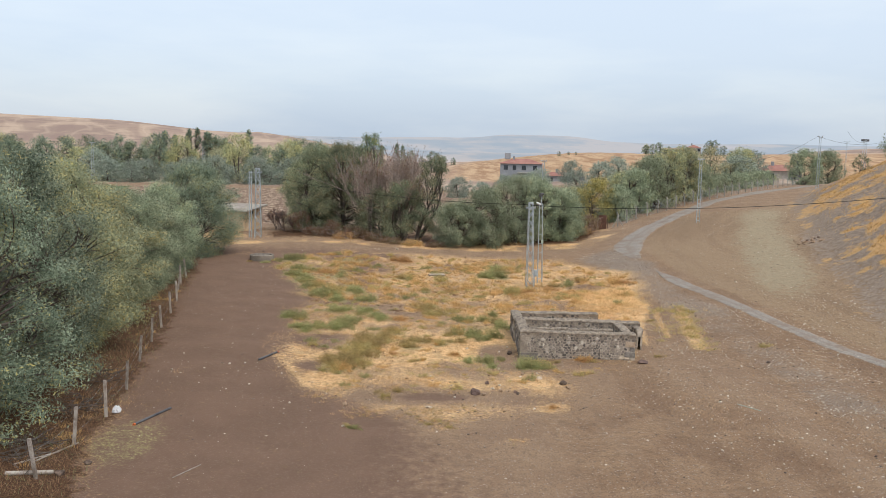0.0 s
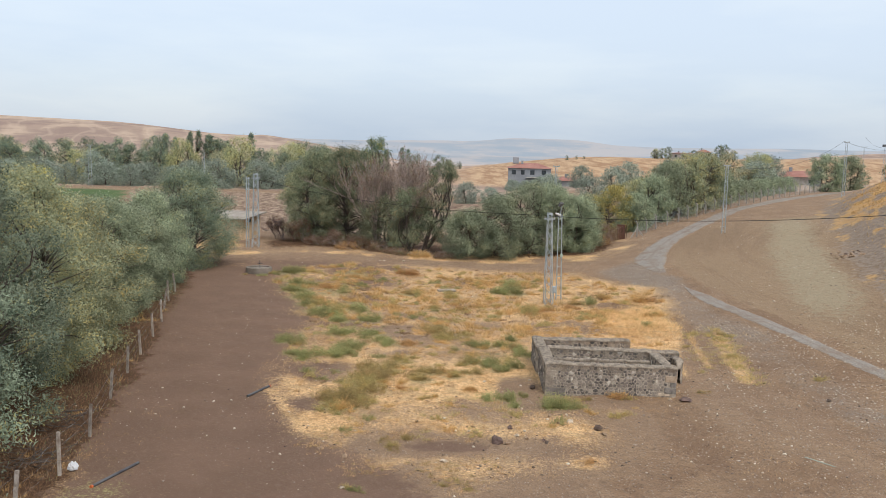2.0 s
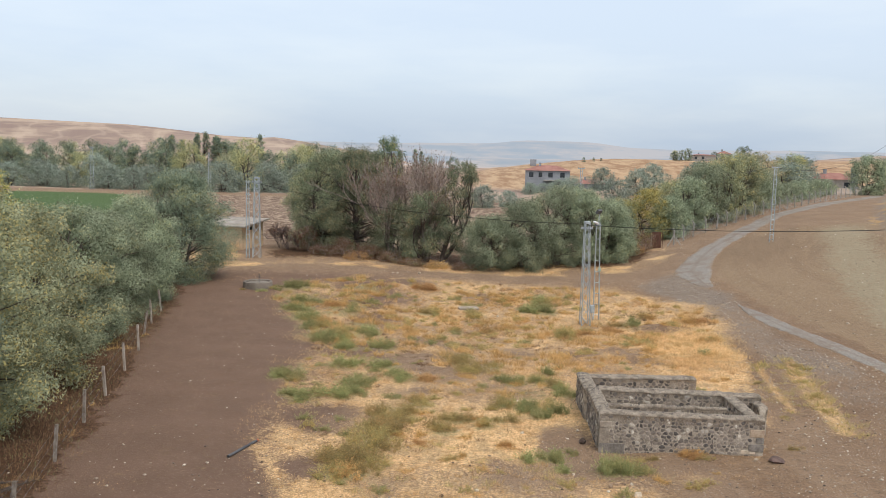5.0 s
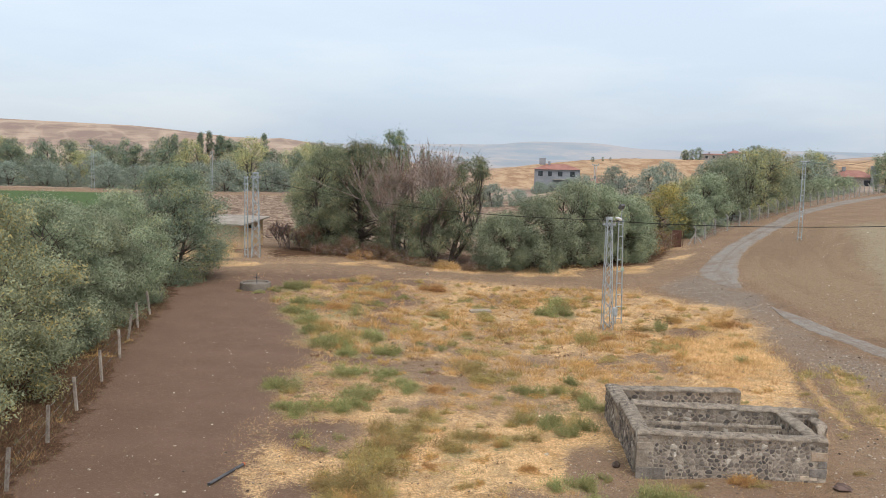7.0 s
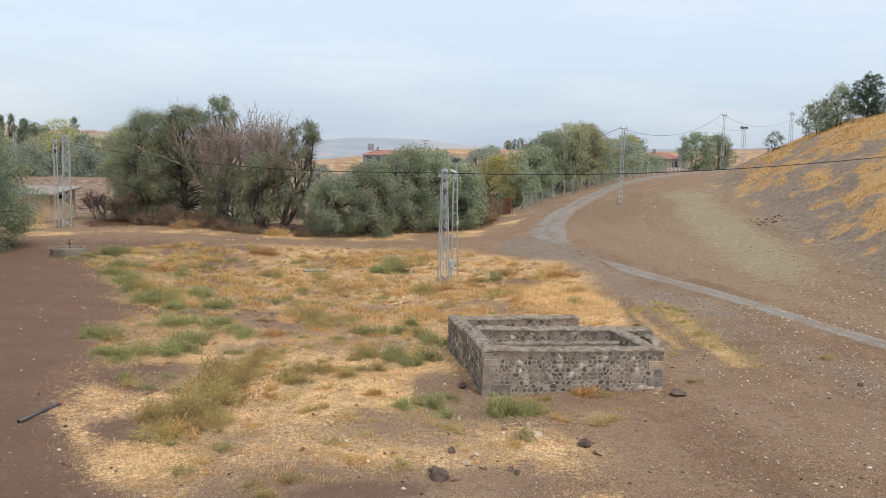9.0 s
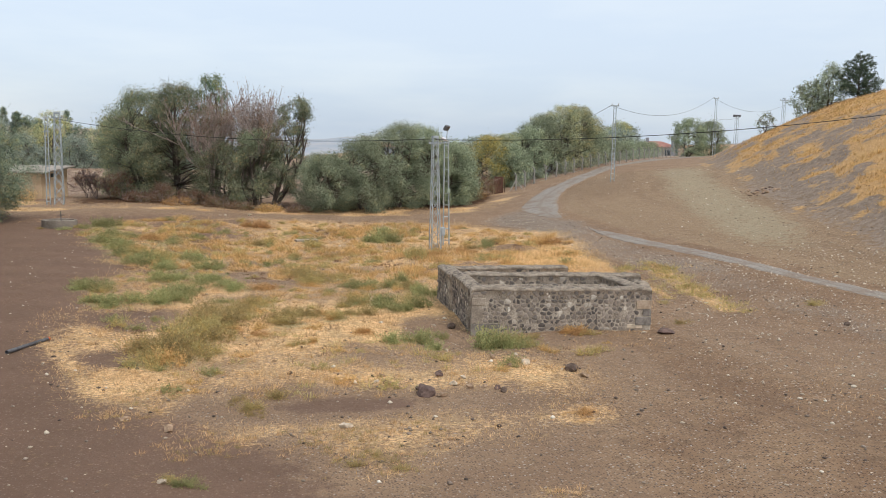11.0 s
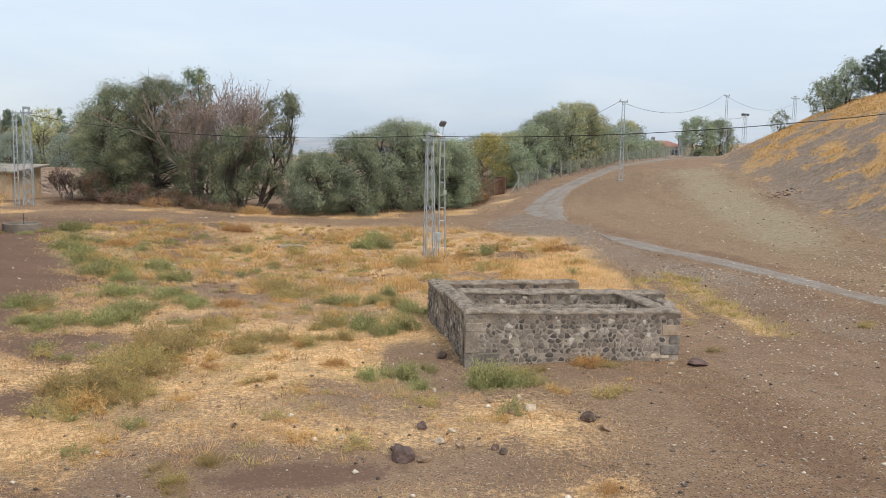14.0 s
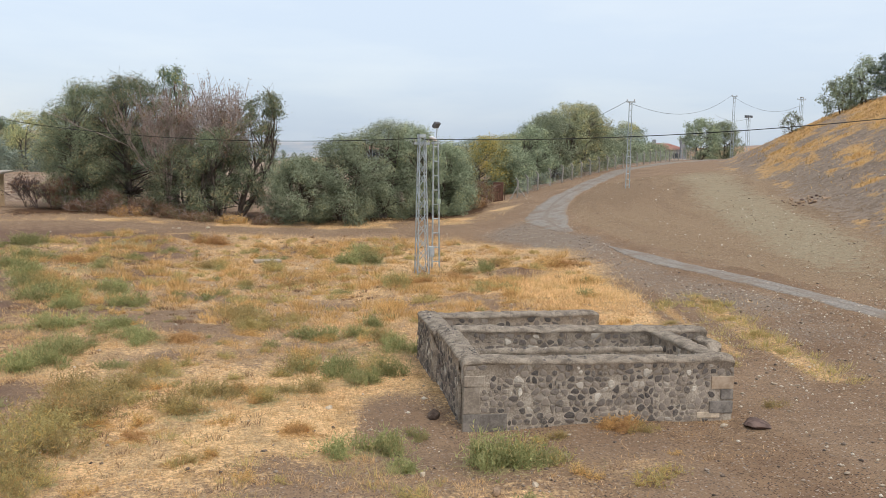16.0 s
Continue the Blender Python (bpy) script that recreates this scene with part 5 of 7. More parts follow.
def lattice_pole(at, height, foot, head, label, turn=0.0, arm=0.0, box_at=0.0, group="lattice power poles", panels=11, lean=(0, 0)):
    """A four-legged steel lattice mast with crossed bars on each side."""
    root = thing("lattice_pole", at, label, "power pole", group, turn)

    def corner(k, u):
        w = (foot + (head - foot) * u) / 2
        sx, sy = ((-1, -1), (1, -1), (1, 1), (-1, 1))[k]
        return (sx * w + lean[0] * u, sy * w + lean[1] * u, u * height)
    for k in range(4):
        a, c = corner(k, 0), corner(k, 1)
        part("leg", rod(bmesh.new(), (a[0], a[1], -0.3), c, 0.036, 0.032, 4), STEEL, root)
        for i in range(panels):
            lo, hi = i / panels, (i + 1) / panels
            one, two = (k, (k + 1) % 4) if (i + k) % 2 == 0 else ((k + 1) % 4, k)
            bracing_part(corner(one, lo), corner(two, hi), 0.021, root)
            if k == 0:
                bracing_part(corner(two, lo), corner(one, hi), 0.02, root)
    top = corner(0, 1)
    part("head_frame", box(bmesh.new(), lean[0] - head / 2 - 0.03, lean[1] - head / 2 - 0.03, height - 0.05, lean[0] + head / 2 + 0.03, lean[1] + head / 2 + 0.03, height + 0.12, 0.015), STEEL, root)
    if arm:
        part("crossarm", box(bmesh.new(), lean[0] - arm, -0.06, height - 0.42, lean[0] + arm, 0.06, height - 0.30, 0.01), STEEL, root)
        for s in (-0.9, 0.9):
            part("insulator", rod(bmesh.new(), (lean[0] + s * arm, 0, height - 0.30), (lean[0] + s * arm, 0, height - 0.14), 0.045, 0.03, 8), CONCRETE, root, "pale ceramic insulator")
    if box_at:
        part("meter_box", box(bmesh.new(), foot / 2 + 0.02, -0.30, box_at, foot / 2 + 0.30, 0.05, box_at + 0.55, 0.02), STEEL, root, "grey metal meter box")
        part("box_pipe", rod(bmesh.new(), (foot / 2 + 0.12, -0.1, -0.2), (foot / 2 + 0.12, -0.1, box_at), 0.03), STEEL, root)
    return root


def ladder_pole(at, height, foot, head, label, turn=0.0, rungs=16, arm=0.0, group="ladder-type power poles", lean=(0, 0), arms_at=()):
    """A flat two-legged steel pole with rungs."""
    root = thing("ladder_pole", at, label, "power pole", group, turn)
    for s in (-1, 1):
        part("leg", rod(bmesh.new(), (s * foot / 2, 0, -0.3), (s * head / 2 + lean[0], lean[1], height), 0.05, 0.042, 4), STEEL, root)
    for i in range(rungs):
        u = (i + 0.5) / rungs
        w = (foot + (head - foot) * u) / 2
        part("rung", rod(bmesh.new(), (-w + lean[0] * u, lean[1] * u, u * height), (w + lean[0] * u, lean[1] * u, u * height), 0.03, None, 4), STEEL, root)
    if arm:
        part("crossarm", box(bmesh.new(), -arm + lean[0], -0.06, height - 0.08, arm + lean[0], 0.06, height + 0.04, 0.01), STEEL, root)
        for s in (-0.85, 0.85):
            part("insulator", rod(bmesh.new(), (lean[0] + s * arm, 0, height + 0.04), (lean[0] + s * arm, 0, height + 0.20), 0.05, 0.035, 8), CONCRETE, root, "pale ceramic insulator")
    for z in arms_at:
        part("bracket", box(bmesh.new(), -0.26 + lean[0], -0.04, z - 0.04, 0.26 + lean[0], 0.04, z + 0.04, 0.008), STEEL, root)
    return root


def cable(points, sag, label, radius=0.02):
    """A hanging line through the given supports."""
    t = Tubes()
    for a, b in zip(points, points[1:]):
        u = np.linspace(0, 1, 28)[:, None]
        p = np.array(a) + (np.array(b) - np.array(a)) * u
        p[:, 2] -= (4 * sag * u * (1 - u))[:, 0]
        t.add(p, radius, 5)
    me = t.mesh("cable")
    me.materials.append(CABLE)
    return tagged(new("cable", me), label, "cable")


def build_poles():
    lattice_pole((7.1, 75.6), 7.2, 0.60, 0.32, "four-legged galvanised lattice power pole standing in dry grass", 8, 0.42, 0.9, lean=(-0.10, 0))
    lamp = ladder_pole((8.18, 77.6), 7.1, 0.42, 0.26, "slim ladder-type steel pole carrying a street lamp and a floodlight", 5, 9, lean=(-0.12, 0), arms_at=(6.9,))
    bm = rod(bmesh.new(), (-0.12, 0, 7.0), (-0.20, -0.55, 7.15), 0.03)
    arm = part("lamp_arm", bm, STEEL, lamp)
    bm = bmesh.new()
    bmesh.ops.create_uvsphere(bm, u_segments=10, v_segments=6, radius=0.5, matrix=Matrix.LocRotScale((-0.45, -0.72, 7.14), Euler((0, 0.35, 0.5)), (0.62, 0.26, 0.18)))
    part("street_lamp_head", bm, WHITE_BAG, arm, "white cobra-head street lamp")
    bm = rod(bmesh.new(), (-0.10, 0, 7.1), (-0.06, 0, 7.72), 0.03)
    mast = part("floodlight_mast", bm, STEEL, lamp)
    bm = box(bmesh.new(), -0.22, -0.09, -0.17, 0.22, 0.09, 0.17, 0.03)
    bmesh.ops.transform(bm, matrix=pose(-0.12, -0.05, 7.88, 35, 0, 40), verts=bm.verts)
    part("floodlight", bm, BLACK_PIPE, mast, "dark tilted floodlight")
    part("switch_box", box(bmesh.new(), -0.02, -0.18, 3.6, 0.18, -0.04, 3.85, 0.015), HOSE, lamp, "small pale green box")
    ladder_pole((28.95, 102.7), 7.4, 0.38, 0.26, "slim ladder-type steel power pole on the bare slope", 10, 15, 0.42)
    ladder_pole((57.6, 139.4), 8.2, 0.44, 0.28, "slim ladder-type steel power pole at the hill foot", 10, 15, 0.42)
    lattice_pole((-21.65, 98.4), 7.65, 0.74, 0.42, "four-legged galvanised lattice power pole beside the hut", 5, 0.45, panels=10)
    ladder_pole((-22.45, 98.1), 7.45, 0.28, 0.22, "slim ladder-type steel pole beside the hut", 5, 15, arms_at=(7.3, 6.7, 6.1))
    lattice_pole((86.5, 171), 8.6, 0.6, 0.35, "far lattice power pole behind the hill shoulder", 15, 1.0, panels=9)
    ladder_pole((114, 258), 12.4, 0.4, 0.3, "far steel utility pole with two crossarms", 20, 12, 1.1, arms_at=(11.2,))
    mast = lattice_pole((92.5, 200), 8.6, 0.7, 0.5, "far lattice floodlight mast", 20, panels=8, group="floodlight masts")
    for s in (-0.7, 0.0, 0.7):
        part("floodlight", box(bmesh.new(), s - 0.28, -0.2, 8.5, s + 0.28, 0.2, 9.0, 0.04), BLACK_PIPE, mast, "dark floodlight head")
    ladder_pole((14.5, 140.0), 8.6, 0.30, 0.24, "slim pole in the ploughed field", 0, 10, 0.5)
    ladder_pole((-86.0, 210.0), 9.6, 0.8, 0.4, "lattice power pole before the valley trees", 0, 14, 0.8)
    ladder_pole((-58.0, 205.0), 9.0, 0.4, 0.3, "slim pole before the valley trees", 0, 12)
    ladder_pole((50, 54), 6.4, 0.6, 0.35, "steel pole up on the hillside", 0, 12, 0.5)
    top_a = (7.0, 75.6, 7.0)
    cable([(-21.6, 98.4, 8.35), top_a], 0.75, "thick twisted black cable from the hut pole to the lattice pole", 0.018)
    cable([top_a, (8.08, 77.5, 6.9)], 0.05, "short black cable between two poles", 0.022)
    cable([(7.02, 75.5, 6.95), (50, 54, 13.0)], 1.6, "thick twisted black power cable crossing the yard", 0.020)
    c, d, e = (28.95, 102.7, 11.0), (57.6, 139.4, 14.6), (86.5, 171, 15.6)
    for off in (-0.3,):
        o = np.array((off, -off * 0.8, 0))
        cable([np.array((38, 160, 9.5)) + o, np.array(c) + o], 0.5, "thin black power line", 0.02)
        cable([np.array(c) + o, np.array(d) + o], 1.7, "thin black power line sagging between poles", 0.017)
        cable([np.array(d) + o, np.array(e) + o], 1.5, "thin black power line sagging between poles", 0.017)
    cable([(92.5, 200, 14.6), (114, 258, 18.4)], 1.0, "far thin power line", 0.02)


build_poles()


def build_fences():
    # the yard's old post fence below the oleasters
    root = new("post_fence")
    tagged(root, "old fence of leaning weathered posts with slack wires", "fence")
    posts = [(-13.8, 28.5), (-14.0, 32.0), (-14.1, 35.4), (-14.8, 39.6), (-16.1, 45.0), (-17.0, 49.5), (-17.8, 53.6), (-18.6, 57.9), (-19.55, 62.3), (-20.85, 66.6), (-21.7, 70.2), (-22.6, 74.6), (-23.4, 79.0)]
    rng = np.random.default_rng(5)
    tops = []
    for x, y in posts:
        z = float(ground(x, y))
        lean = rng.normal(size=2) * 0.09
        h = rng.uniform(1.35, 1.6)
        bm = bmesh.new()
        box(bm, -0.055, -0.055, -0.3, 0.055, 0.055, h, 0.012)
        for v in bm.verts:
            v.co.x += lean[0] * v.co.z + rng.normal() * 0.004
            v.co.y += lean[1] * v.co.z
        bmesh.ops.translate(bm, verts=bm.verts, vec=(x, y, z))
        part("post", bm, OLD_WOOD, root)
        tops.append((x + lean[0] * h, y + lean[1] * h, z, h))
    for k in (0.35, 0.65, 0.92):
        for a, b in zip(tops, tops[1:]):
            t = Tubes().add([(a[0], a[1], a[2] + a[3] * k), ((a[0] + b[0]) / 2, (a[1] + b[1]) / 2, (a[2] + b[2]) / 2 + k * 1.45 - 0.07), (b[0], b[1], b[2] + b[3] * k)], 0.0022, 3)
            part("wire", t.mesh("wire"), STEEL, root)
    # the wire fence with bent concrete posts beside the road
    root = new("wire_fence")
    tagged(root, "wire mesh fence on pale concrete posts with bent tops", "fence")
    line = np.array([(20.9, 109.6), (24.0, 114.0), (27.2, 117.4), (32.5, 123.9), (38.2, 130.7), (47.9, 142.4), (60.3, 159.0), (68.0, 168.0)])
    s = np.concatenate(([0], np.cumsum(np.hypot(*np.diff(line, axis=0).T))))
    feet = []
    for u in np.arange(0, s[-1], 2.75):
        x, y = np.interp(u, s, line[:, 0]), np.interp(u, s, line[:, 1])
        z = float(ground(x, y))
        bm = bmesh.new()
        box(bm, -0.06, -0.06, -0.3, 0.06, 0.06, 1.55, 0.015)
        made = bmesh.ops.create_cube(bm, size=1, matrix=Matrix.LocRotScale((0.11, 0, 1.66), Euler((0, radians(42), 0)), (0.11, 0.11, 0.40)))
        bmesh.ops.transform(bm, matrix=pose(x, y, z, rng.normal() * 1.5, rng.normal() * 1.5, 142), verts=bm.verts)
        part("post", bm, CONCRETE, root)
        feet.append((x, y, z))
    mesh_lines = Tubes()
    for a, b in zip(feet, feet[1:]):
        a, b = np.array(a), np.array(b)
        for k in np.linspace(0.1, 1.5, 9):
            mesh_lines.add([a + (0, 0, k), b + (0, 0, k)], 0.005, 3)
        for w in np.linspace(0, 1, 15):
            p = a + (b - a) * w
            mesh_lines.add([p + (0, 0, 0.05), p + (0, 0, 1.5)], 0.004, 3)
    tagged(part("wire_mesh", mesh_lines.mesh("wire_mesh"), STEEL, root, "grey wire mesh"), kind="stuff")
    for a, b in (((0.0, -0.1, 1.1), (-0.75, -0.45, -0.1)), ((0.0, 0.1, 1.1), (0.75, -0.5, -0.1))):
        x, y, z = feet[0]
        part("brace", rod(bmesh.new(), (x + a[0], y + a[1], z + a[2]), (x + b[0], y + b[1], z + b[2]), 0.055, None, 6), CONCRETE, root)
    # the rusty sheet gate post at its end
    root = thing("rusty_panel", (18.9, 108.9), "rusty sheet-metal panel beside the wire fence", "panel", turn=-20)
    part("sheet", box(bmesh.new(), -0.48, -0.04, -0.1, 0.48, 0.04, 1.75, 0.01), RUST, root)
    for x in (-0.62, 0.62):
        part("stake", rod(bmesh.new(), (x, 0.05, -0.2), (x, 0.05, 1.7), 0.035), RUST, root)


build_fences()


# ---- hut, well and things lying about ----
def build_hut():
    root = thing("hut", (-24.3, 103.0, 1.25), "small ochre plastered pump hut with a flat concrete roof", "hut", turn=-14)
    w, d, h, k = 4.8, 4.6, 2.45, 0.22
    for name, x0, y0, x1, y1 in (("wall", -w, 0, 0, k), ("wall", -w, d - k, 0, d), ("wall", -w, k, -w + k, d - k), ("wall", -k, k, 0, d - k)):
        bm = box(bmesh.new(), x0, y0, -0.3, x1, y1, h, 0.01)
        for v in bm.verts:
            v.co.z += 0.085 * v.co.y * (v.co.z > 1)
        part(name, bm, PLASTER, root)
    bm = box(bmesh.new(), -w - 0.4, -0.6, h, 0.6, d + 0.4, h + 0.15, 0.02)
    for v in bm.verts:
        v.co.z += 0.085 * v.co.y
    part("roof", bm, ROOF_SLAB, root, "pale weathered flat roof slab")
    part("vent", box(bmesh.new(), -0.02, 1.6, 2.0, 0.02, 2.2, 2.35, 0.005), GLASS_DARK, root, "small dark vent")


build_hut()


WELL_RING = mottled("stained_concrete", (0.155, 0.130, 0.105), (0.28, 0.24, 0.20), 12, 1.2, bump=0.5)


def build_well():
    root = thing("well", (-18.3, 85.0), "low round concrete well with a capped lid and a pipe", "well")
    # a hollow ring: outer side, rim and inner side
    bm = bmesh.new()
    loops = [[bm.verts.new((r * math.cos(w), r * math.sin(w), z)) for w in np.arange(40) / 40 * 2 * math.pi] for r, z in ((1.18, -0.3), (1.17, 0.44), (1.14, 0.48), (0.97, 0.48), (0.95, 0.44), (0.95, -0.3))]
    for p, q in zip(loops, loops[1:]):
        for i in range(40):
            bm.faces.new((p[i], p[(i + 1) % 40], q[(i + 1) % 40], q[i]))
    part("ring", bm, WELL_RING, root)
    bm = bmesh.new()
    bmesh.ops.create_cone(bm, cap_ends=True, segments=40, radius1=0.945, radius2=0.945, depth=0.10, matrix=Matrix.Translation((0, 0, 0.30)))
    part("lid", bm, WELL_RING, root, "sunken concrete lid")
    part("pipe", rod(bmesh.new(), (0.1, 0, 0.34), (0.1, 0, 1.1), 0.03), BLACK_PIPE, root)
    part("handle", rod(bmesh.new(), (-0.15, 0, 0.8), (0.35, 0, 0.8), 0.022), BLACK_PIPE, root)


build_well()


def lying(name, a, b, r, mat, label, category, lift=0.0, cap=None):
    """A pipe or beam that lies on the ground from a to b."""
    n = 12
    pts = [(a[0] + (b[0] - a[0]) * i / (n - 1), a[1] + (b[1] - a[1]) * i / (n - 1)) for i in range(n)]
    z = np.linspace(float(ground(*a)), float(ground(*b)), n)
    z += max(float(ground(*p)) - zz for p, zz in zip(pts, z)) + r * 0.7 + lift
    root = new(name)
    tagged(root, label, category)
    t = Tubes().add([(p[0], p[1], zz) for p, zz in zip(pts, z)], r, 10)
    part("shaft", t.mesh("shaft"), mat, root, smooth_faces=True)
    if cap:
        d = Vector((pts[0][0] - pts[1][0], pts[0][1] - pts[1][1], z[0] - z[1])).normalized()
        p = Vector((*pts[0], z[0]))
        part("end_cap", rod(bmesh.new(), p - d * 0.04, p + d * 0.03, r * 1.08, None, 10), cap, root, "orange end cap")
    return root


def rock(at, size, mat, label, seed, flat=0.7):
    """A worn stone with facets."""
    rng = np.random.default_rng(seed)
    bm = bmesh.new()
    bmesh.ops.create_icosphere(bm, subdivisions=3, radius=1)
    sx, sy, sz = rng.uniform(0.75, 1.15), rng.uniform(0.65, 1.0), flat * rng.uniform(0.75, 1.1)
    planes = [(Vector(rng.normal(size=3)).normalized(), rng.uniform(0.42, 0.8)) for _ in range(13)]
    for v in bm.verts:
        p = v.co.copy()
        for n, dist in planes:
            over = p.dot(n) - dist
            if over > 0:
                p -= n * over * 0.9
        p *= 1 + 0.10 * noise.noise(p * 2.3 + Vector((seed, 0, 0))) + 0.07 * noise.noise(p * 6.1 + Vector((0, seed, 0)))
        v.co = Vector((p.x * sx, p.y * sy, p.z * sz)) * size
    me = bpy.data.meshes.new("rock")
    bm.to_mesh(me)
    bm.free()
    me.materials.append(mat)
    ob = new("rock", me)
    ob.matrix_basis = pose(at[0], at[1], float(ground(*at)) + size * sz * 0.35, 0, 0, rng.uniform(0, 360))
    return tagged(ob, label, "rock", "loose rocks")


def build_loose():
    lying("pipe", (-12.6, 34.5), (-11.9, 37.0), 0.055, BLACK_PIPE, "dark pipe with an orange end lying on bare earth", "pipe", cap=ORANGE)
    lying("pipe", (-9.5, 48.5), (-10.1, 46.4), 0.055, BLACK_PIPE, "short dark pipe lying at the edge of the straw", "pipe", cap=ORANGE)
    lying("branch", (-14.6, 30.2), (-13.9, 32.2), 0.03, OLD_WOOD, "pale dead branch at the fence", "branch")
    lying("branch", (-15.2, 29.8), (-14.2, 31.2), 0.03, OLD_WOOD, "pale dead branch at the fence", "branch")
    rock((-12.7, 30.1), 0.2, ROCK_DARK, "dark basalt rock on bare earth", 298)
    rock((-13.2, 28.9), 0.28, ROCK_DARK, "dark basalt rock beside a beam", 299)
    lying("plank", (-15.0, 28.8), (-13.4, 29.0), 0.08, OLD_WOOD, "pale weathered beam beside the fence", "plank")
    lying("stick", (-9.4, 29.4), (-8.8, 30.8), 0.02, OLD_WOOD, "long thin stick on bare earth", "stick")
    lying("hose", (14.7, 39.3), (13.9, 40.3), 0.018, HOSE, "pale green piece of hose on stony earth", "hose")
    kinds = {"w": (ROCK_PALE, "pale stone lying on bare earth"), "g": (ROCK_GREY, "grey stone lying in the straw"), "b": (ROCK_BROWN, "rounded brown rock lying in the straw"), "d": (ROCK_DARK, "dark basalt rock on bare earth")}
    spots = [(2.9, 46.0, .12, "w"), (4.1, 44.8, .20, "g"), (4.9, 44.1, .22, "w"), (4.9, 45.1, .12, "w"), (4.4, 43.9, .14, "g"), (2.2, 43.0, .22, "b"), (2.8, 42.6, .17, "w"), (2.4, 42.0, .18, "w"), (2.8, 41.7, .17, "g"), (3.2, 41.7, .15, "g"), (3.6, 41.2, .16, "d")]
    spots += [(3.5, 41.5, .15, "b"), (1.6, 41.1, .58, "b"), (1.95, 40.9, .2, "g"), (1.4, 41.6, .13, "d"), (0.7, 42.3, .2, "g"), (0.6, 42.9, .13, "g"), (0.4, 42.5, .12, "w"), (3.75, 50.0, .25, "d"), (1.0, 55.4, .24, "g"), (1.3, 50.8, .15, "w"), (6.0, 43.1, .30, "d"), (11.15, 48.3, .50, "b")]
    spots += [(6.2, 42.4, .2, "g"), (-5.6, 93.8, .34, "w"), (-7.6, 93.8, .2, "w"), (-5.6, 39.8, .15, "g"), (-4.5, 38.9, .22, "g"), (-0.6, 38.6, .2, "w"), (2.8, 38.2, .13, "d"), (-1.9, 43.5, .12, "d"), (-4.15, 35.75, .17, "w"), (18.2, 48.4, .2, "d"), (-13.2, 79.8, .16, "w"), (23.8, 72, .2, "w"), (10.4, 48.5, .16, "w")]
    for i, (x, y, r, k) in enumerate(spots):
        rock((x, y), r * 0.82, kinds[k][0], kinds[k][1], 300 + i, 0.48 if r > 0.4 else 0.7)
    # the heap of stones at the foot of the hill
    rng = np.random.default_rng(9)
    for i in range(46):
        x, y = 34.8 + rng.normal() * 0.75, 84.6 + rng.normal() * 0.8
        rock((x, y), rng.uniform(0.07, 0.20), ROCK_BROWN if rng.random() < 0.25 else ROCK_GREY, "grey stone in a heap at the hill foot", 400 + i)
    # the flat slab in the grass
    root = thing("slab", (-1.1, 81.0), "flat grey slab lying in dry grass", "slab", turn=12)
    part("face", box(bmesh.new(), -0.75, -0.45, -0.1, 0.75, 0.45, 0.12, 0.03), DRESSED, root)
    # a crumpled bag by the fence
    bm = bmesh.new()
    bmesh.ops.create_icosphere(bm, subdivisions=4, radius=1)
    for v in bm.verts:
        p = v.co.copy()
        k = 1 + 0.35 * noise.noise(p * 2.1) + 0.22 * noise.noise(p * 5.3 + Vector((4, 0, 0)))
        v.co = Vector((p.x * 0.17 * k, p.y * 0.13 * k, max(-0.08, p.z * 0.2 * k)))
    me = bpy.data.meshes.new("plastic_bag")
    bm.to_mesh(me)
    bm.free()
    me.materials.append(WHITE_BAG)
    ob = new("plastic_bag", me)
    ob.matrix_basis = pose(-13.85, 35.9, float(ground(-13.85, 35.9)) + 0.12)
    tagged(ob, "crumpled white plastic bag at a fence post", "bag")
    # cut brush heaped along the fence
    for x0, y0, spread, n in ((-15.5, 31.3, 1.0, 80), (-15.7, 36.5, 0.9, 60), (-16.6, 41.0, 0.8, 40)):
        t = Tubes()
        for _ in range(n):
            x, y = x0 + rng.normal() * spread * 0.5, y0 + rng.normal() * spread
            ang, tilt, l = rng.uniform(0, 6.28), rng.uniform(-0.1, 0.35), rng.uniform(0.5, 1.6)
            z = float(ground(x, y)) + rng.uniform(0.02, 0.22)
            e = (x + math.cos(ang) * l, y + math.sin(ang) * l, z + math.sin(tilt) * l * 0.5)
            t.add(limb((x, y, z), e, rng, 0.06, 4), np.linspace(0.018, 0.005, 4) * rng.uniform(0.6, 1.5), 4)
        me = t.mesh("brushwood")
        me.materials.append(BARK)
        tagged(new("brushwood", me), "heap of cut dry branches along the fence", "brushwood", kind="stuff")


build_loose()


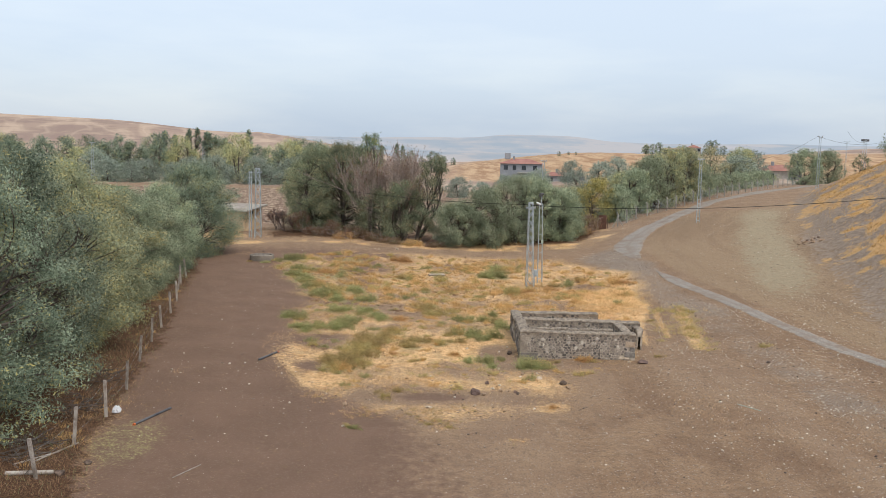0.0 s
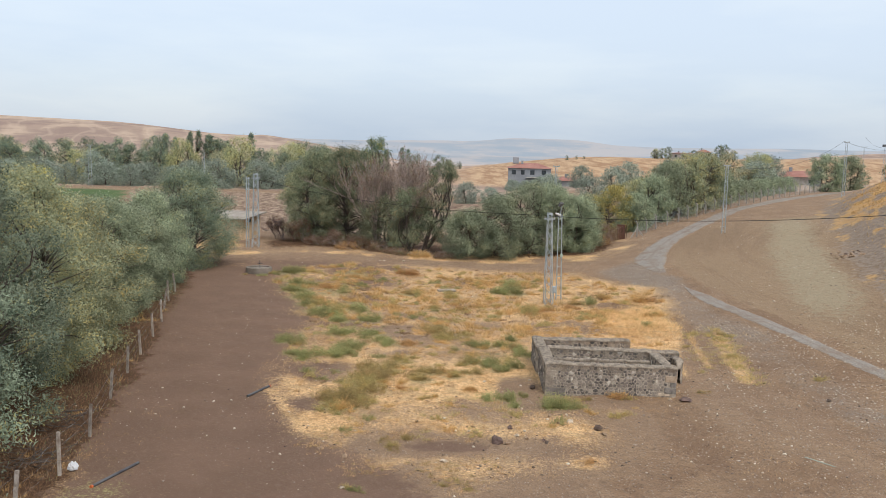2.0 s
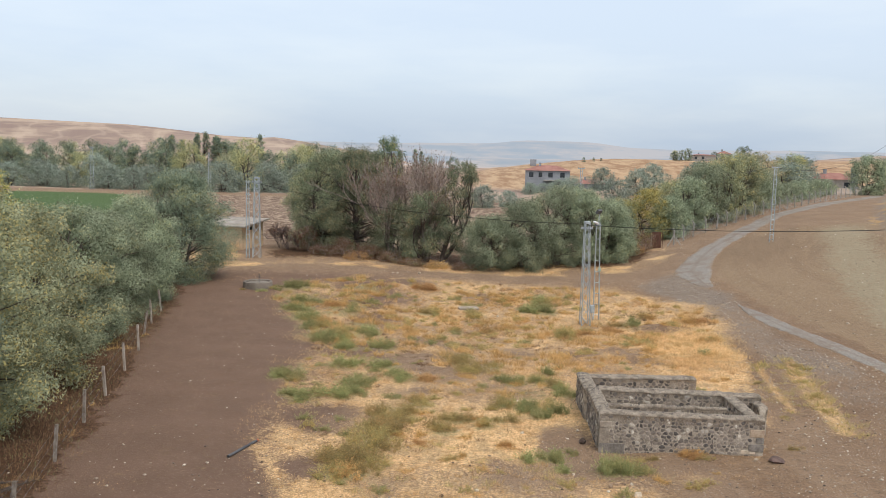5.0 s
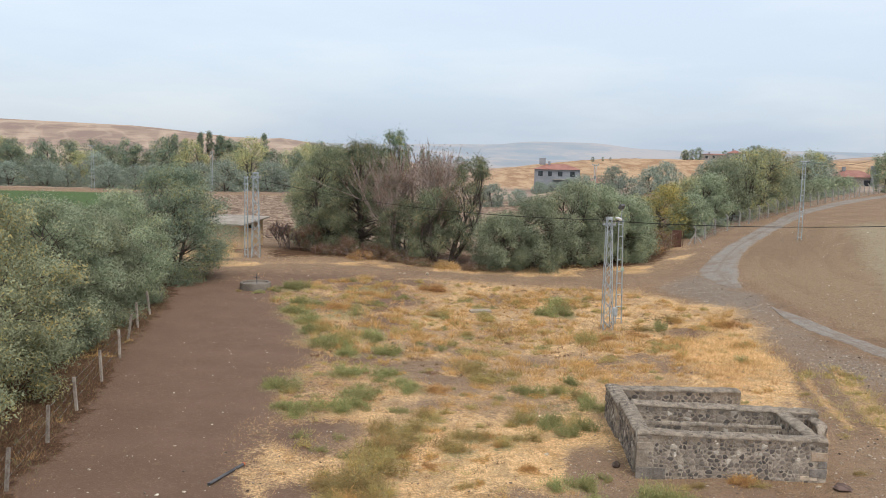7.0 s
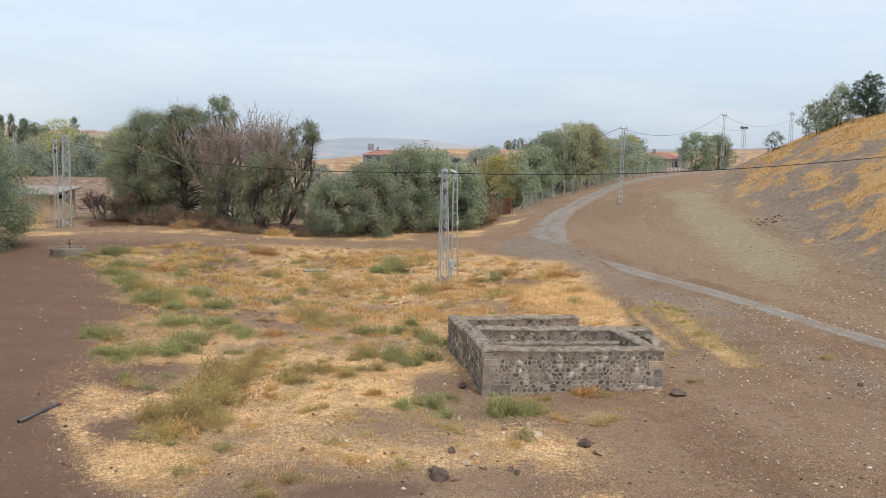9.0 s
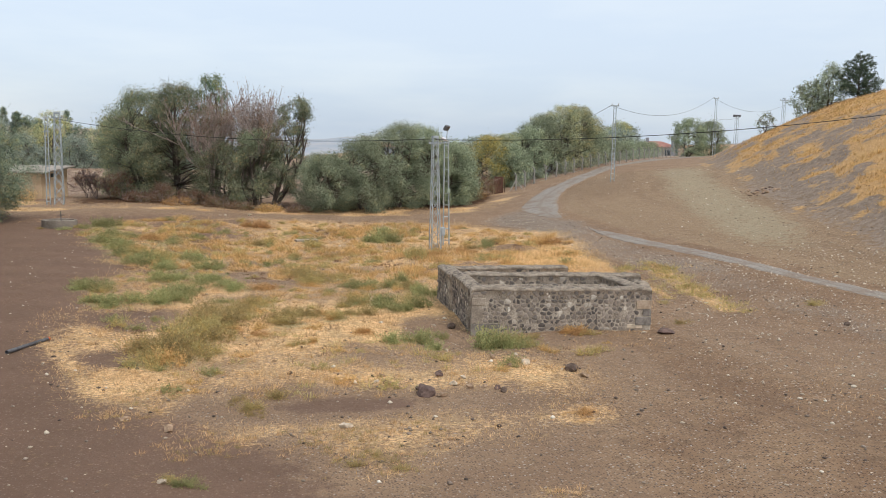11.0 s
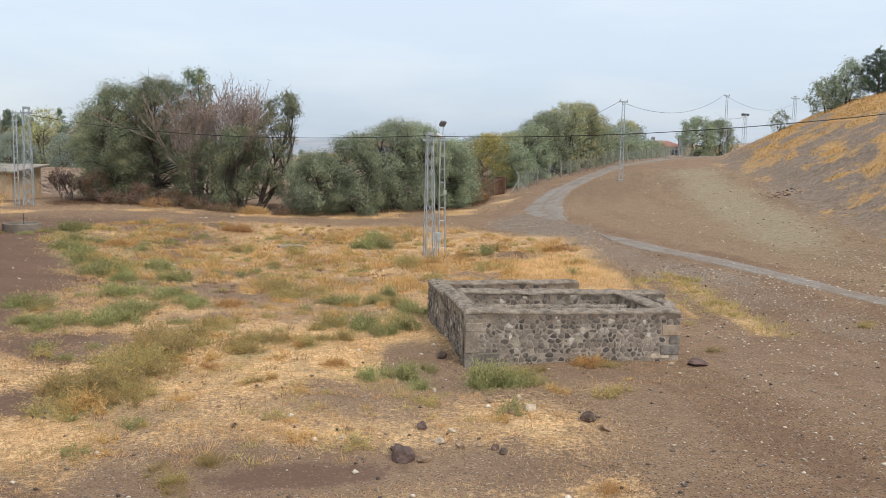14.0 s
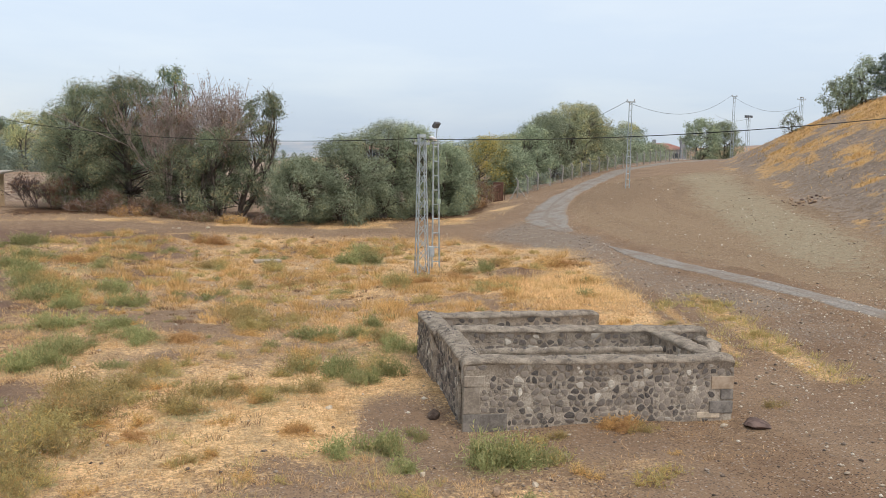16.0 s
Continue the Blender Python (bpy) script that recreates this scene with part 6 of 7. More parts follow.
# ---- the valley, the houses and the far hills ----
def build_far_trees():
    rng = np.random.default_rng(21)
    belt = "trees of the valley belt"

    def first(name, label, h, w, leaf, seed, **more):
        return tree(name, (-400 - seed, -300, -80), label, h, w, leaf, seed, 44, more.pop("leaves", 4000), more.pop("size", 0.48), 0.0, 2, group=belt, shape=0.82, clump=more.pop("clump", 1.4), coarse=True, **more)
    kinds = {
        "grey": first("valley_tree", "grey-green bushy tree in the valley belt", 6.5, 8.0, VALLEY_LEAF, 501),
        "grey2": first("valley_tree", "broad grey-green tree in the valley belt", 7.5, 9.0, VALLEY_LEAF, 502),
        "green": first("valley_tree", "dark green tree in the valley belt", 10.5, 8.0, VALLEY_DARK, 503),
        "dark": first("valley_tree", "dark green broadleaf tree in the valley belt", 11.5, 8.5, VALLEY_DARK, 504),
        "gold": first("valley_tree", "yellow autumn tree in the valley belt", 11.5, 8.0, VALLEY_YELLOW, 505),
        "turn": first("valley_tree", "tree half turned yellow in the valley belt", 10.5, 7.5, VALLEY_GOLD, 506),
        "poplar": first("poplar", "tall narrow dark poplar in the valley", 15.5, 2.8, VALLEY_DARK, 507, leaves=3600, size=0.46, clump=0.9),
    }

    def put(kind, x, y, s=1.0):
        if kind == "poplar":
            s *= 0.95
        z = float(ground(x, y)) - 0.2
        ob = copy_thing(kinds[kind], Matrix.LocRotScale((x, y, z), Euler((0, 0, rng.uniform(0, 6.28))), (s * rng.uniform(0.9, 1.15),) * 2 + (s * rng.uniform(0.9, 1.1),)))
        return ob
    # the front of the belt, along the field's far edge
    for x in np.arange(-150, -18, 5.0):
        put("grey" if rng.random() < 0.5 else "grey2", x + rng.normal() * 1.5, 222 + rng.normal() * 2.5 + 0.02 * x, rng.uniform(0.75, 1.05))
    for x in np.arange(-165, -24, 4.0):
        k = rng.choice(["green", "dark", "turn", "gold"], p=[0.4, 0.25, 0.2, 0.15])
        s = rng.uniform(0.8, 1.05)
        if -68 < x < -42 and rng.random() < 0.5:
            k, s = "gold", rng.uniform(1.0, 1.22)
        put(k, x + rng.normal() * 2, 236 + rng.normal() * 4, s)
    for x in np.arange(-185, -28, 4.6):
        k = rng.choice(["green", "dark", "turn", "dark"])
        put(k, x + rng.normal() * 2, 256 + rng.normal() * 6, rng.uniform(0.85, 1.1))
    for x, y in ((-85, 260), (-82.5, 262), (-80, 266), (-78, 261), (-76.5, 264), (-74, 265), (-72, 260), (-70.5, 263), (-68, 264), (-62, 268), (-50, 300), (-44, 305), (-33, 330), (-27, 335), (-22, 345), (-20, 350)):
        put("poplar", x, y, rng.uniform(0.80, 1.0) if y < 290 else rng.uniform(0.6, 0.8))
    for x, y, k, s in ((-16, 330, "dark", 0.8), (-8, 345, "dark", 0.7), (-15, 420, "dark", 0.45), (-10, 425, "green", 0.4), (-5, 430, "dark", 0.45), (-20, 415, "dark", 0.5), (0, 440, "green", 0.35)):
        put(k, x, y, s)
    # bushes in the ploughed field and round the houses
    for x, y, k, s in ((14, 243, "grey", 0.5), (22, 246, "grey2", 0.5), (15.4, 250, "grey", 0.44), (18.2, 249, "grey2", 0.38), (25.2, 251, "grey", 0.46), (20.6, 251, "grey", 0.40), (1.4, 185, "grey", 0.75), (6.5, 189, "grey", 0.55), (17, 165, "grey", 0.55), (24, 170, "grey2", 0.7), (32, 190, "grey", 0.8), (20, 200, "grey2", 0.7), (40, 215, "grey", 0.8), (47, 205, "grey2", 0.7), (55, 215, "grey", 0.8), (30, 225, "grey", 0.8), (62, 230, "grey2", 0.8), (70, 222, "turn", 0.6), (58, 180, "grey2", 0.8), (50, 172, "turn", 0.7), (66, 196, "grey2", 0.8)):
        put(k, x, y, s)
    for x, y, k, s in ((89, 395, "green", 0.45), (92, 398, "dark", 0.45), (86, 397, "dark", 0.38), (86.5, 399, "turn", 0.45), (116, 404, "green", 0.62), (119.5, 407, "dark", 0.6), (123, 405, "dark", 0.42), (106.5, 410, "green", 0.4), (52, 400, "dark", 0.16), (48, 402, "dark", 0.2), (56, 405, "dark", 0.14)):
        put(k, x, y, s)
    for ob in kinds.values():
        # the first of each kind joins the back of the belt
        x = rng.uniform(-190, -120)
        ob.matrix_basis = pose(x, 270 + rng.normal() * 5, float(ground(x, 270)) - 0.2)
    # on the hill's brow
    pine((64.6, 117.0), "dark green pine on the brow of the hill", 5.5, 6.0, 520)
    for i, (x, y, h, w) in enumerate([(62.2, 119, 5.2, 5.0), (60.7, 120.4, 4.1, 4.4)]):
        tree("hill_shrub", (x, y), "sparse grey-green shrub on the brow of the hill", h, w, OLEASTER, 530 + i, 40, 3800, 0.28, 0.05, 3, twigs=2, gap=0.15)
    tree("hill_shrub", (58.6, 127.0), "low twiggy dark shrub on the shoulder of the hill", 2.6, 3.2, DARK_LEAF, 540, 22, 900, 0.22, 0.05, 3, twigs=6, clump=0.6)
    # dry reddish shrubs under the tall clump
    for i, (x, y, h, w, m) in enumerate([(-17.5, 103.6, 2.6, 3.6, DRY_LEAF), (-13.5, 101.2, 1.7, 3.4, DRY_LEAF), (-10.8, 100.6, 1.3, 3.0, DRY_LEAF), (-8.6, 99.4, 1.0, 2.8, DRY_LEAF), (17.1, 107.6, 2.2, 2.8, DRY_LEAF), (15.9, 106.6, 1.5, 2.2, RUST_WEED), (-26.0, 101.2, 1.3, 3.6, STRAW), (-15.8, 101.6, 0.9, 3.0, DRY_LEAF), (-12.0, 99.8, 0.7, 3.0, RUST_WEED), (-6.6, 98.0, 0.7, 2.6, DRY_LEAF), (-4.2, 97.2, 0.6, 2.4, RUST_WEED), (-1.6, 96.6, 0.6, 2.4, DRY_LEAF)]):
        tree("dry_shrub", (x, y), "dry reddish brown shrub below the trees", h, w, m, 550 + i, 26, 2600, 0.16, 0.02, 4, twigs=4, clump=0.6, bark=TWIG, group="dry shrubs")
    for i, (x, y, h) in enumerate([(-19.8, 104.6, 2.9), (-18.4, 103.8, 2.5), (-21.0, 106.0, 2.4)]):
        bare_tree("bare_shrub", (x, y), "leafless dark purplish shrub beside the hut", h, 4.4, 570 + i, DRY_LEAF, 350, 4, BARE_SHRUB)


build_far_trees()


def house(at, turn, w, d, storeys, roof_h, label, wall, roof_mat, windows, eave=0.5, open_ground=False):
    """A plain house: walls with window openings set back, a hipped roof, a chimney."""
    root = thing("house", at, label, "house", "far houses", turn)
    h = 2.7 * storeys
    part("wall", box(bmesh.new(), 0, 0, -1.0, w, d, h), wall, root)
    bm = bmesh.new()
    e = eave
    lo = [bm.verts.new(p) for p in ((-e, -e, h), (w + e, -e, h), (w + e, d + e, h), (-e, d + e, h))]
    hi = [bm.verts.new(p) for p in ((d * 0.45, d / 2, h + roof_h), (w - d * 0.45, d / 2, h + roof_h))]
    for f in ((lo[0], lo[1], hi[1], hi[0]), (lo[1], lo[2], hi[1]), (lo[2], lo[3], hi[0], hi[1]), (lo[3], lo[0], hi[0]), (lo[3], lo[2], lo[1], lo[0])):
        bm.faces.new(f)
    roof = part("roof", bm, roof_mat, root, "red tiled hipped roof")
    part("chimney", box(bmesh.new(), w * 0.3, d * 0.4, h + roof_h * 0.5, w * 0.3 + 0.6, d * 0.4 + 0.6, h + roof_h + 0.7, 0.03), WALL_WHITE, roof)
    for x, z, ww, hh in windows:
        win = part("window", box(bmesh.new(), x - 0.06, -0.05, z - 0.06, x + ww + 0.06, 0.02, z + hh + 0.06), WALL_WHITE, root, "window with pale frame")
        part("pane", box(bmesh.new(), x, -0.07, z, x + ww, -0.03, z + hh), GLASS_DARK, win)
    return root


def build_houses():
    z = float(ground(22, 256))
    # the wide last window is a dark pane for the shaded open ground floor
    far_house = house((13.7, 255.0, z + 0.1), -4, 12.0, 8, 2, 1.4, "two-storey pale house with a red hipped roof", WALL_WHITE, TILE_RED, [(1.0, 3.6, 1.2, 1.3), (3.6, 3.6, 1.0, 1.3), (6.2, 3.6, 1.2, 1.3), (9.4, 3.6, 1.2, 1.3), (1.0, 0.6, 1.2, 1.3), (7.0, 0.6, 3.0, 1.9)])
    part("balcony", box(bmesh.new(), 5.0, -1.5, 2.7, 12.5, 0, 2.95, 0.03), CONCRETE, far_house)
    part("water_tank", box(bmesh.new(), 1.2, 3, 6.6, 2.9, 4.4, 8.4, 0.1), WALL_WHITE, far_house, "white solar water tank")
    house((27.0, 262, z - 0.7), -4, 12, 6, 1, 1.2, "low house with a long red roof", WALL_WHITE, TILE_RED, [(1.5, 1.0, 1.2, 1.2), (5.5, 1.0, 1.2, 1.2)])
    low = house((68.4, 196, 5.2), -6, 8.6, 6, 1, 1.3, "low house with a red roof beside the road", CONCRETE, TILE_RED, [(1.5, 0.9, 1.2, 1.2), (6, 0.9, 1.2, 1.2)])
    part("water_tank", box(bmesh.new(), 6.9, -1.6, 3.9, 8.3, -0.6, 5.0, 0.1), WALL_WHITE, low, "white solar water tank")
    part("tank_frame", box(bmesh.new(), 7.0, -1.5, 0.0, 8.2, -0.7, 3.9, 0.02), WALL_WHITE, low)
    for x, y, lift, w, tall in ((94.6, 403, -0.3, 10.4, 0.4), (108.6, 412, 0.4, 6.0, 1.3)):
        house((x, y, float(ground(x, y)) + lift), -6, w, 6, 1, tall, "small far house with a dull red roof on the hill", CONCRETE, TILE_RED, [(1.5, 1.0, 1.0, 1.1), (4.5, 1.0, 1.0, 1.1)], 0.3)


build_houses()


def distant_material():
    """Land seen from kilometres away: flat, with faint fields; pale bluish haze painted in, and glowing."""
    m = bpy.data.materials.new("hazed_distant_land")
    m.use_nodes = True
    t = m.node_tree
    b = t.nodes["Principled BSDF"]
    b.inputs["Roughness"].default_value, b.inputs["Specular IOR Level"].default_value = 1.0, 0.0
    co = t.nodes.new("ShaderNodeTexCoord").outputs["Object"]
    stretch = node(t, "ShaderNodeMapping", Scale=(0.0022, 0.0009, 0.02))
    t.links.new(co, stretch.inputs[0])
    fields = noised(t, 1.0, 6, 0.6, stretch.outputs[0])
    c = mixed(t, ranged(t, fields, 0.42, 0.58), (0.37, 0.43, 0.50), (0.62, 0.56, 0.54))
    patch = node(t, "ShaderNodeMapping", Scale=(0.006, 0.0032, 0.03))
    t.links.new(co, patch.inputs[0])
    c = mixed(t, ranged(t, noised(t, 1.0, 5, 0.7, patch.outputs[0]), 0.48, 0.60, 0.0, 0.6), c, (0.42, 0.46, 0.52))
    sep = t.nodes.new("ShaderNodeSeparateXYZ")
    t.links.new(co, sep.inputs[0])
    # haze that thickens with distance, mixed into the emitted colour
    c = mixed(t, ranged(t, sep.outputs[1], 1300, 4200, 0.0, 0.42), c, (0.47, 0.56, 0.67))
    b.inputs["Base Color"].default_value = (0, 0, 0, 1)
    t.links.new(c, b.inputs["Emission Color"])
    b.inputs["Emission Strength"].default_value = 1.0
    return m


def build_distance():
    """Hills on the horizon, far past the valley."""
    mat = distant_material()
    for k, (y0, depth, z0, height, seed) in enumerate(((1400, 500, -34, 20, 81), (2300, 600, -30, 38, 83), (3500, 700, -30, 112, 85))):
        xs = np.linspace(-3200, 3200, 260)
        vs = np.linspace(0, 1, 16)
        x, v = np.meshgrid(xs, vs)
        y = y0 + v * depth + 0.00002 * x ** 2
        crest = 0.62 + 0.34 * fbm(xs + 900 * k, xs * 0, 900, 4, seed)
        if k == 2:
            crest = 0.72 + 0.16 * fbm(xs, xs * 0, 800, 3, seed) + 0.16 * np.exp(-((xs - 420) / 260) ** 4)
        z = z0 + height * crest[None, :] * np.sin(v * np.pi / 2) ** 1.3 + 3 * fbm(x, y, 120, 3, seed + 1) * v
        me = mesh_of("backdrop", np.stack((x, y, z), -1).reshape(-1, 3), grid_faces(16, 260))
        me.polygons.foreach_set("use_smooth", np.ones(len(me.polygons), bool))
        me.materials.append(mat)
        tagged(new("backdrop", me), "hills on the horizon with blue haze in their colour", "hills", kind="structure")


build_distance()


# ---- weeds, straw and pebbles ----
def weed_mesh(seed, radius, height, stalks, per_stalk, leaf=1.0):
    """A loose bushy weed: thin stalks that fan out from several roots, set with small leaves."""
    rng = np.random.default_rng(seed)
    roots = rng.normal(size=(7, 2)) * radius * 0.33
    pick = rng.integers(0, 7, stalks)
    ang, tilt = rng.uniform(0, 2 * np.pi, stalks), np.abs(rng.normal(size=stalks)) * 0.55
    reach = height * rng.uniform(0.45, 1.15, stalks) * (1 - 0.35 * np.hypot(*roots[pick].T) / radius)
    d = np.stack((np.cos(ang) * np.sin(tilt), np.sin(ang) * np.sin(tilt), np.cos(tilt)), -1)
    base = np.concatenate((roots[pick] + rng.normal(size=(stalks, 2)) * radius * 0.12, np.zeros((stalks, 1))), 1)
    u = rng.uniform(0.12, 1.0, (stalks, per_stalk, 1))
    at = base[:, None] + d[:, None] * reach[:, None, None] * u
    at[..., :2] += (d[:, None, :2] * reach[:, None, None] * 0.35 * u ** 2)
    axis = d[:, None] * 0.7 + rng.normal(size=(stalks, per_stalk, 3)) * 0.6
    count = stalks * per_stalk
    at, axis = at.reshape(-1, 3), axis.reshape(-1, 3)
    axis /= np.linalg.norm(axis, axis=1, keepdims=True)
    side = np.cross(axis, rng.normal(size=(count, 3)))
    side /= np.linalg.norm(side, axis=1, keepdims=True)
    l, w = leaf * rng.uniform(0.07, 0.18, count)[:, None], leaf * rng.uniform(0.010, 0.020, count)[:, None]
    v = np.stack((at + side * w, at + axis * l, at - side * w), 1)
    return mesh_of("leaves", v.reshape(-1, 3), np.arange(count * 3).reshape(-1, 3))


def build_weeds():
    rng = np.random.default_rng(33)
    meshes = {}
    for key, mat in (("green", GREEN_WEED), ("olive", OLIVE_WEED), ("rust", RUST_WEED)):
        for k in range(3):
            me = weed_mesh(600 + k + 10 * len(meshes), 1.0, 0.70 if key != "olive" else 0.80, 150 if key != "olive" else 240, 10, 1.0 if key != "olive" else 0.72)
            me.materials.append(mat)
            meshes[key, k] = me
    words = {"green": "low bushy green weed in the dry grass", "olive": "dry olive-brown weed clump in the straw", "rust": "rusty orange dry weed"}

    def put(key, x, y, r, flat=1.0):
        ob = new("weed", meshes[key, int(rng.integers(3))])
        s = r * rng.uniform(0.9, 1.2)
        ob.matrix_basis = Matrix.LocRotScale((x, y, float(ground(x, y)) - 0.03), Euler((0, 0, rng.uniform(0, 6.28))), (s * rng.uniform(0.85, 1.25), s, s * flat * rng.uniform(0.8, 1.1)))
        tagged(ob, words[key], "weed", key + " weeds")
    # every larger spot is a drift of several plants
    for key, spots, flat in (("olive", OLIVE_SPOTS, 0.9), ("green", GREEN_SPOTS, 0.9), ("green", EAST_SPOTS, 1.2), ("rust", RUST_SPOTS, 0.7)):
        for cx, cy, r in spots:
            for k in range(1 if r < 0.6 else 2):
                x, y = cx + rng.normal() * r * 0.42 * (k > 0), cy + rng.normal() * r * 0.42 * (k > 0)
                if 4.0 < x < 11.3 and 48.95 < y < 56.2:
                    continue
                kind = key if rng.random() < 0.9 else "olive" if key != "olive" else "rust"
                put(kind, x, y, r * rng.uniform(0.75, 1.05), flat * rng.uniform(0.8, 1.15))
    for x, y, r in [(16.9, 61.6, .6), (16.5, 60.0, .6), (17.1, 63.2, .55), (16.2, 57.4, .5), (15.8, 55.0, .5), (19.35, 52.4, .5), (-2.9, 40.4, .5), (-0.7, 36.1, .35), (0.4, 35.8, .3), (14.2, 60.0, .35), (13.5, 54, .35), (9.0, 75.0, .8), (7.2, 73.6, .6), (6.3, 48.2, .4), (5.9, 48.3, .35), (-2.7, 39.9, .35), (-4.1, 35.9, .3), (12.2, 53.5, .4), (12.4, 49.8, .35), (-2.3, 41.2, .5), (-3.1, 41.0, .4), (-0.2, 36.6, .4), (-17.0, 84.4, .6), (-19.3, 83.6, .4)]:
        put("olive", x, y, r, 0.7)
    for x, y, r in [(-3.8, 35.7, .32), (-3.5, 35.5, .22), (-16.9, 85.2, .6), (-16.4, 84.2, .7), (-17.6, 83.3, .5)]:
        put("green", x, y, r, 0.7)
    # the scattered rest over the meadow, one drift of each colour
    low = {"green": [], "olive": [], "rust": []}
    shapes = []
    for k in range(3):
        me = weed_mesh(640 + k, 1.0, 0.85, 70, 8, 1.5)
        co = np.empty(len(me.vertices) * 3, np.float32)
        me.vertices.foreach_get("co", co)
        shapes.append(co.reshape(-1, 3))
        bpy.data.meshes.remove(me)
    n = 0
    while n < 360:
        x, y = rng.uniform(-17, 17), rng.uniform(42, 92)
        if float(inside(np.array([x]), np.array([y]), DRY_GRASS)[0]) < 0.8 or (3 < x < 12 and 47 < y < 57):
            continue
        key = rng.choice(list(low), p=[0.42, 0.36, 0.22] if x < -4 else [0.22, 0.38, 0.40])
        size, ang = rng.uniform(0.18, 0.55) * (1.25 if y > 65 else 1), rng.uniform(0, 6.28)
        v = shapes[int(rng.integers(3))] * size
        c, d = math.cos(ang), math.sin(ang)
        v = np.stack((v[:, 0] * c - v[:, 1] * d + x, v[:, 0] * d + v[:, 1] * c + y, v[:, 2] * rng.uniform(0.5, 0.9)), -1)
        v[:, 2] += float(ground(x, y)) - 0.03
        low[str(key)].append(v)
        n += 1
    for key, mat in (("green", GREEN_WEED), ("olive", OLIVE_WEED), ("rust", RUST_WEED)):
        v = np.concatenate(low[key])
        me = mesh_of("low_weeds", v, np.arange(len(v)).reshape(-1, 3))
        me.materials.append(mat)
        tagged(new("low_weeds", me), words[key].replace("weed", "weeds"), "weeds", kind="stuff")


build_weeds()


def scatter(n, x0, x1, y0, y1, weight, rng):
    """Random places in a rectangle, kept by a weight from 0 to 1."""
    x, y = rng.uniform(x0, x1, n), rng.uniform(y0, y1, n)
    keep = rng.random(n) < weight(x, y)
    return x[keep], y[keep]


def blades(name, x, y, rng, length, width, mat, label, lean=0.9):
    n = len(x)
    z = ground(x, y) - 0.01
    ang = rng.uniform(0, 2 * np.pi, n)
    tilt = rng.uniform(0.2, lean, n)
    l = length * rng.uniform(0.5, 1.4, n)
    d = np.stack((np.cos(ang) * np.sin(tilt), np.sin(ang) * np.sin(tilt), np.cos(tilt)), -1)
    turn = rng.uniform(0, 2 * np.pi, n)
    s = np.stack((np.cos(turn), np.sin(turn), np.zeros(n)), -1) * width * rng.uniform(0.6, 1.4, n)[:, None]
    p = np.stack((x, y, z), -1)
    v = np.stack((p - s, p + s, p + d * l[:, None]), 1)
    me = mesh_of(name, v.reshape(-1, 3), np.arange(n * 3).reshape(-1, 3))
    me.materials.append(mat)
    return tagged(new(name, me), label, "grass", kind="stuff")


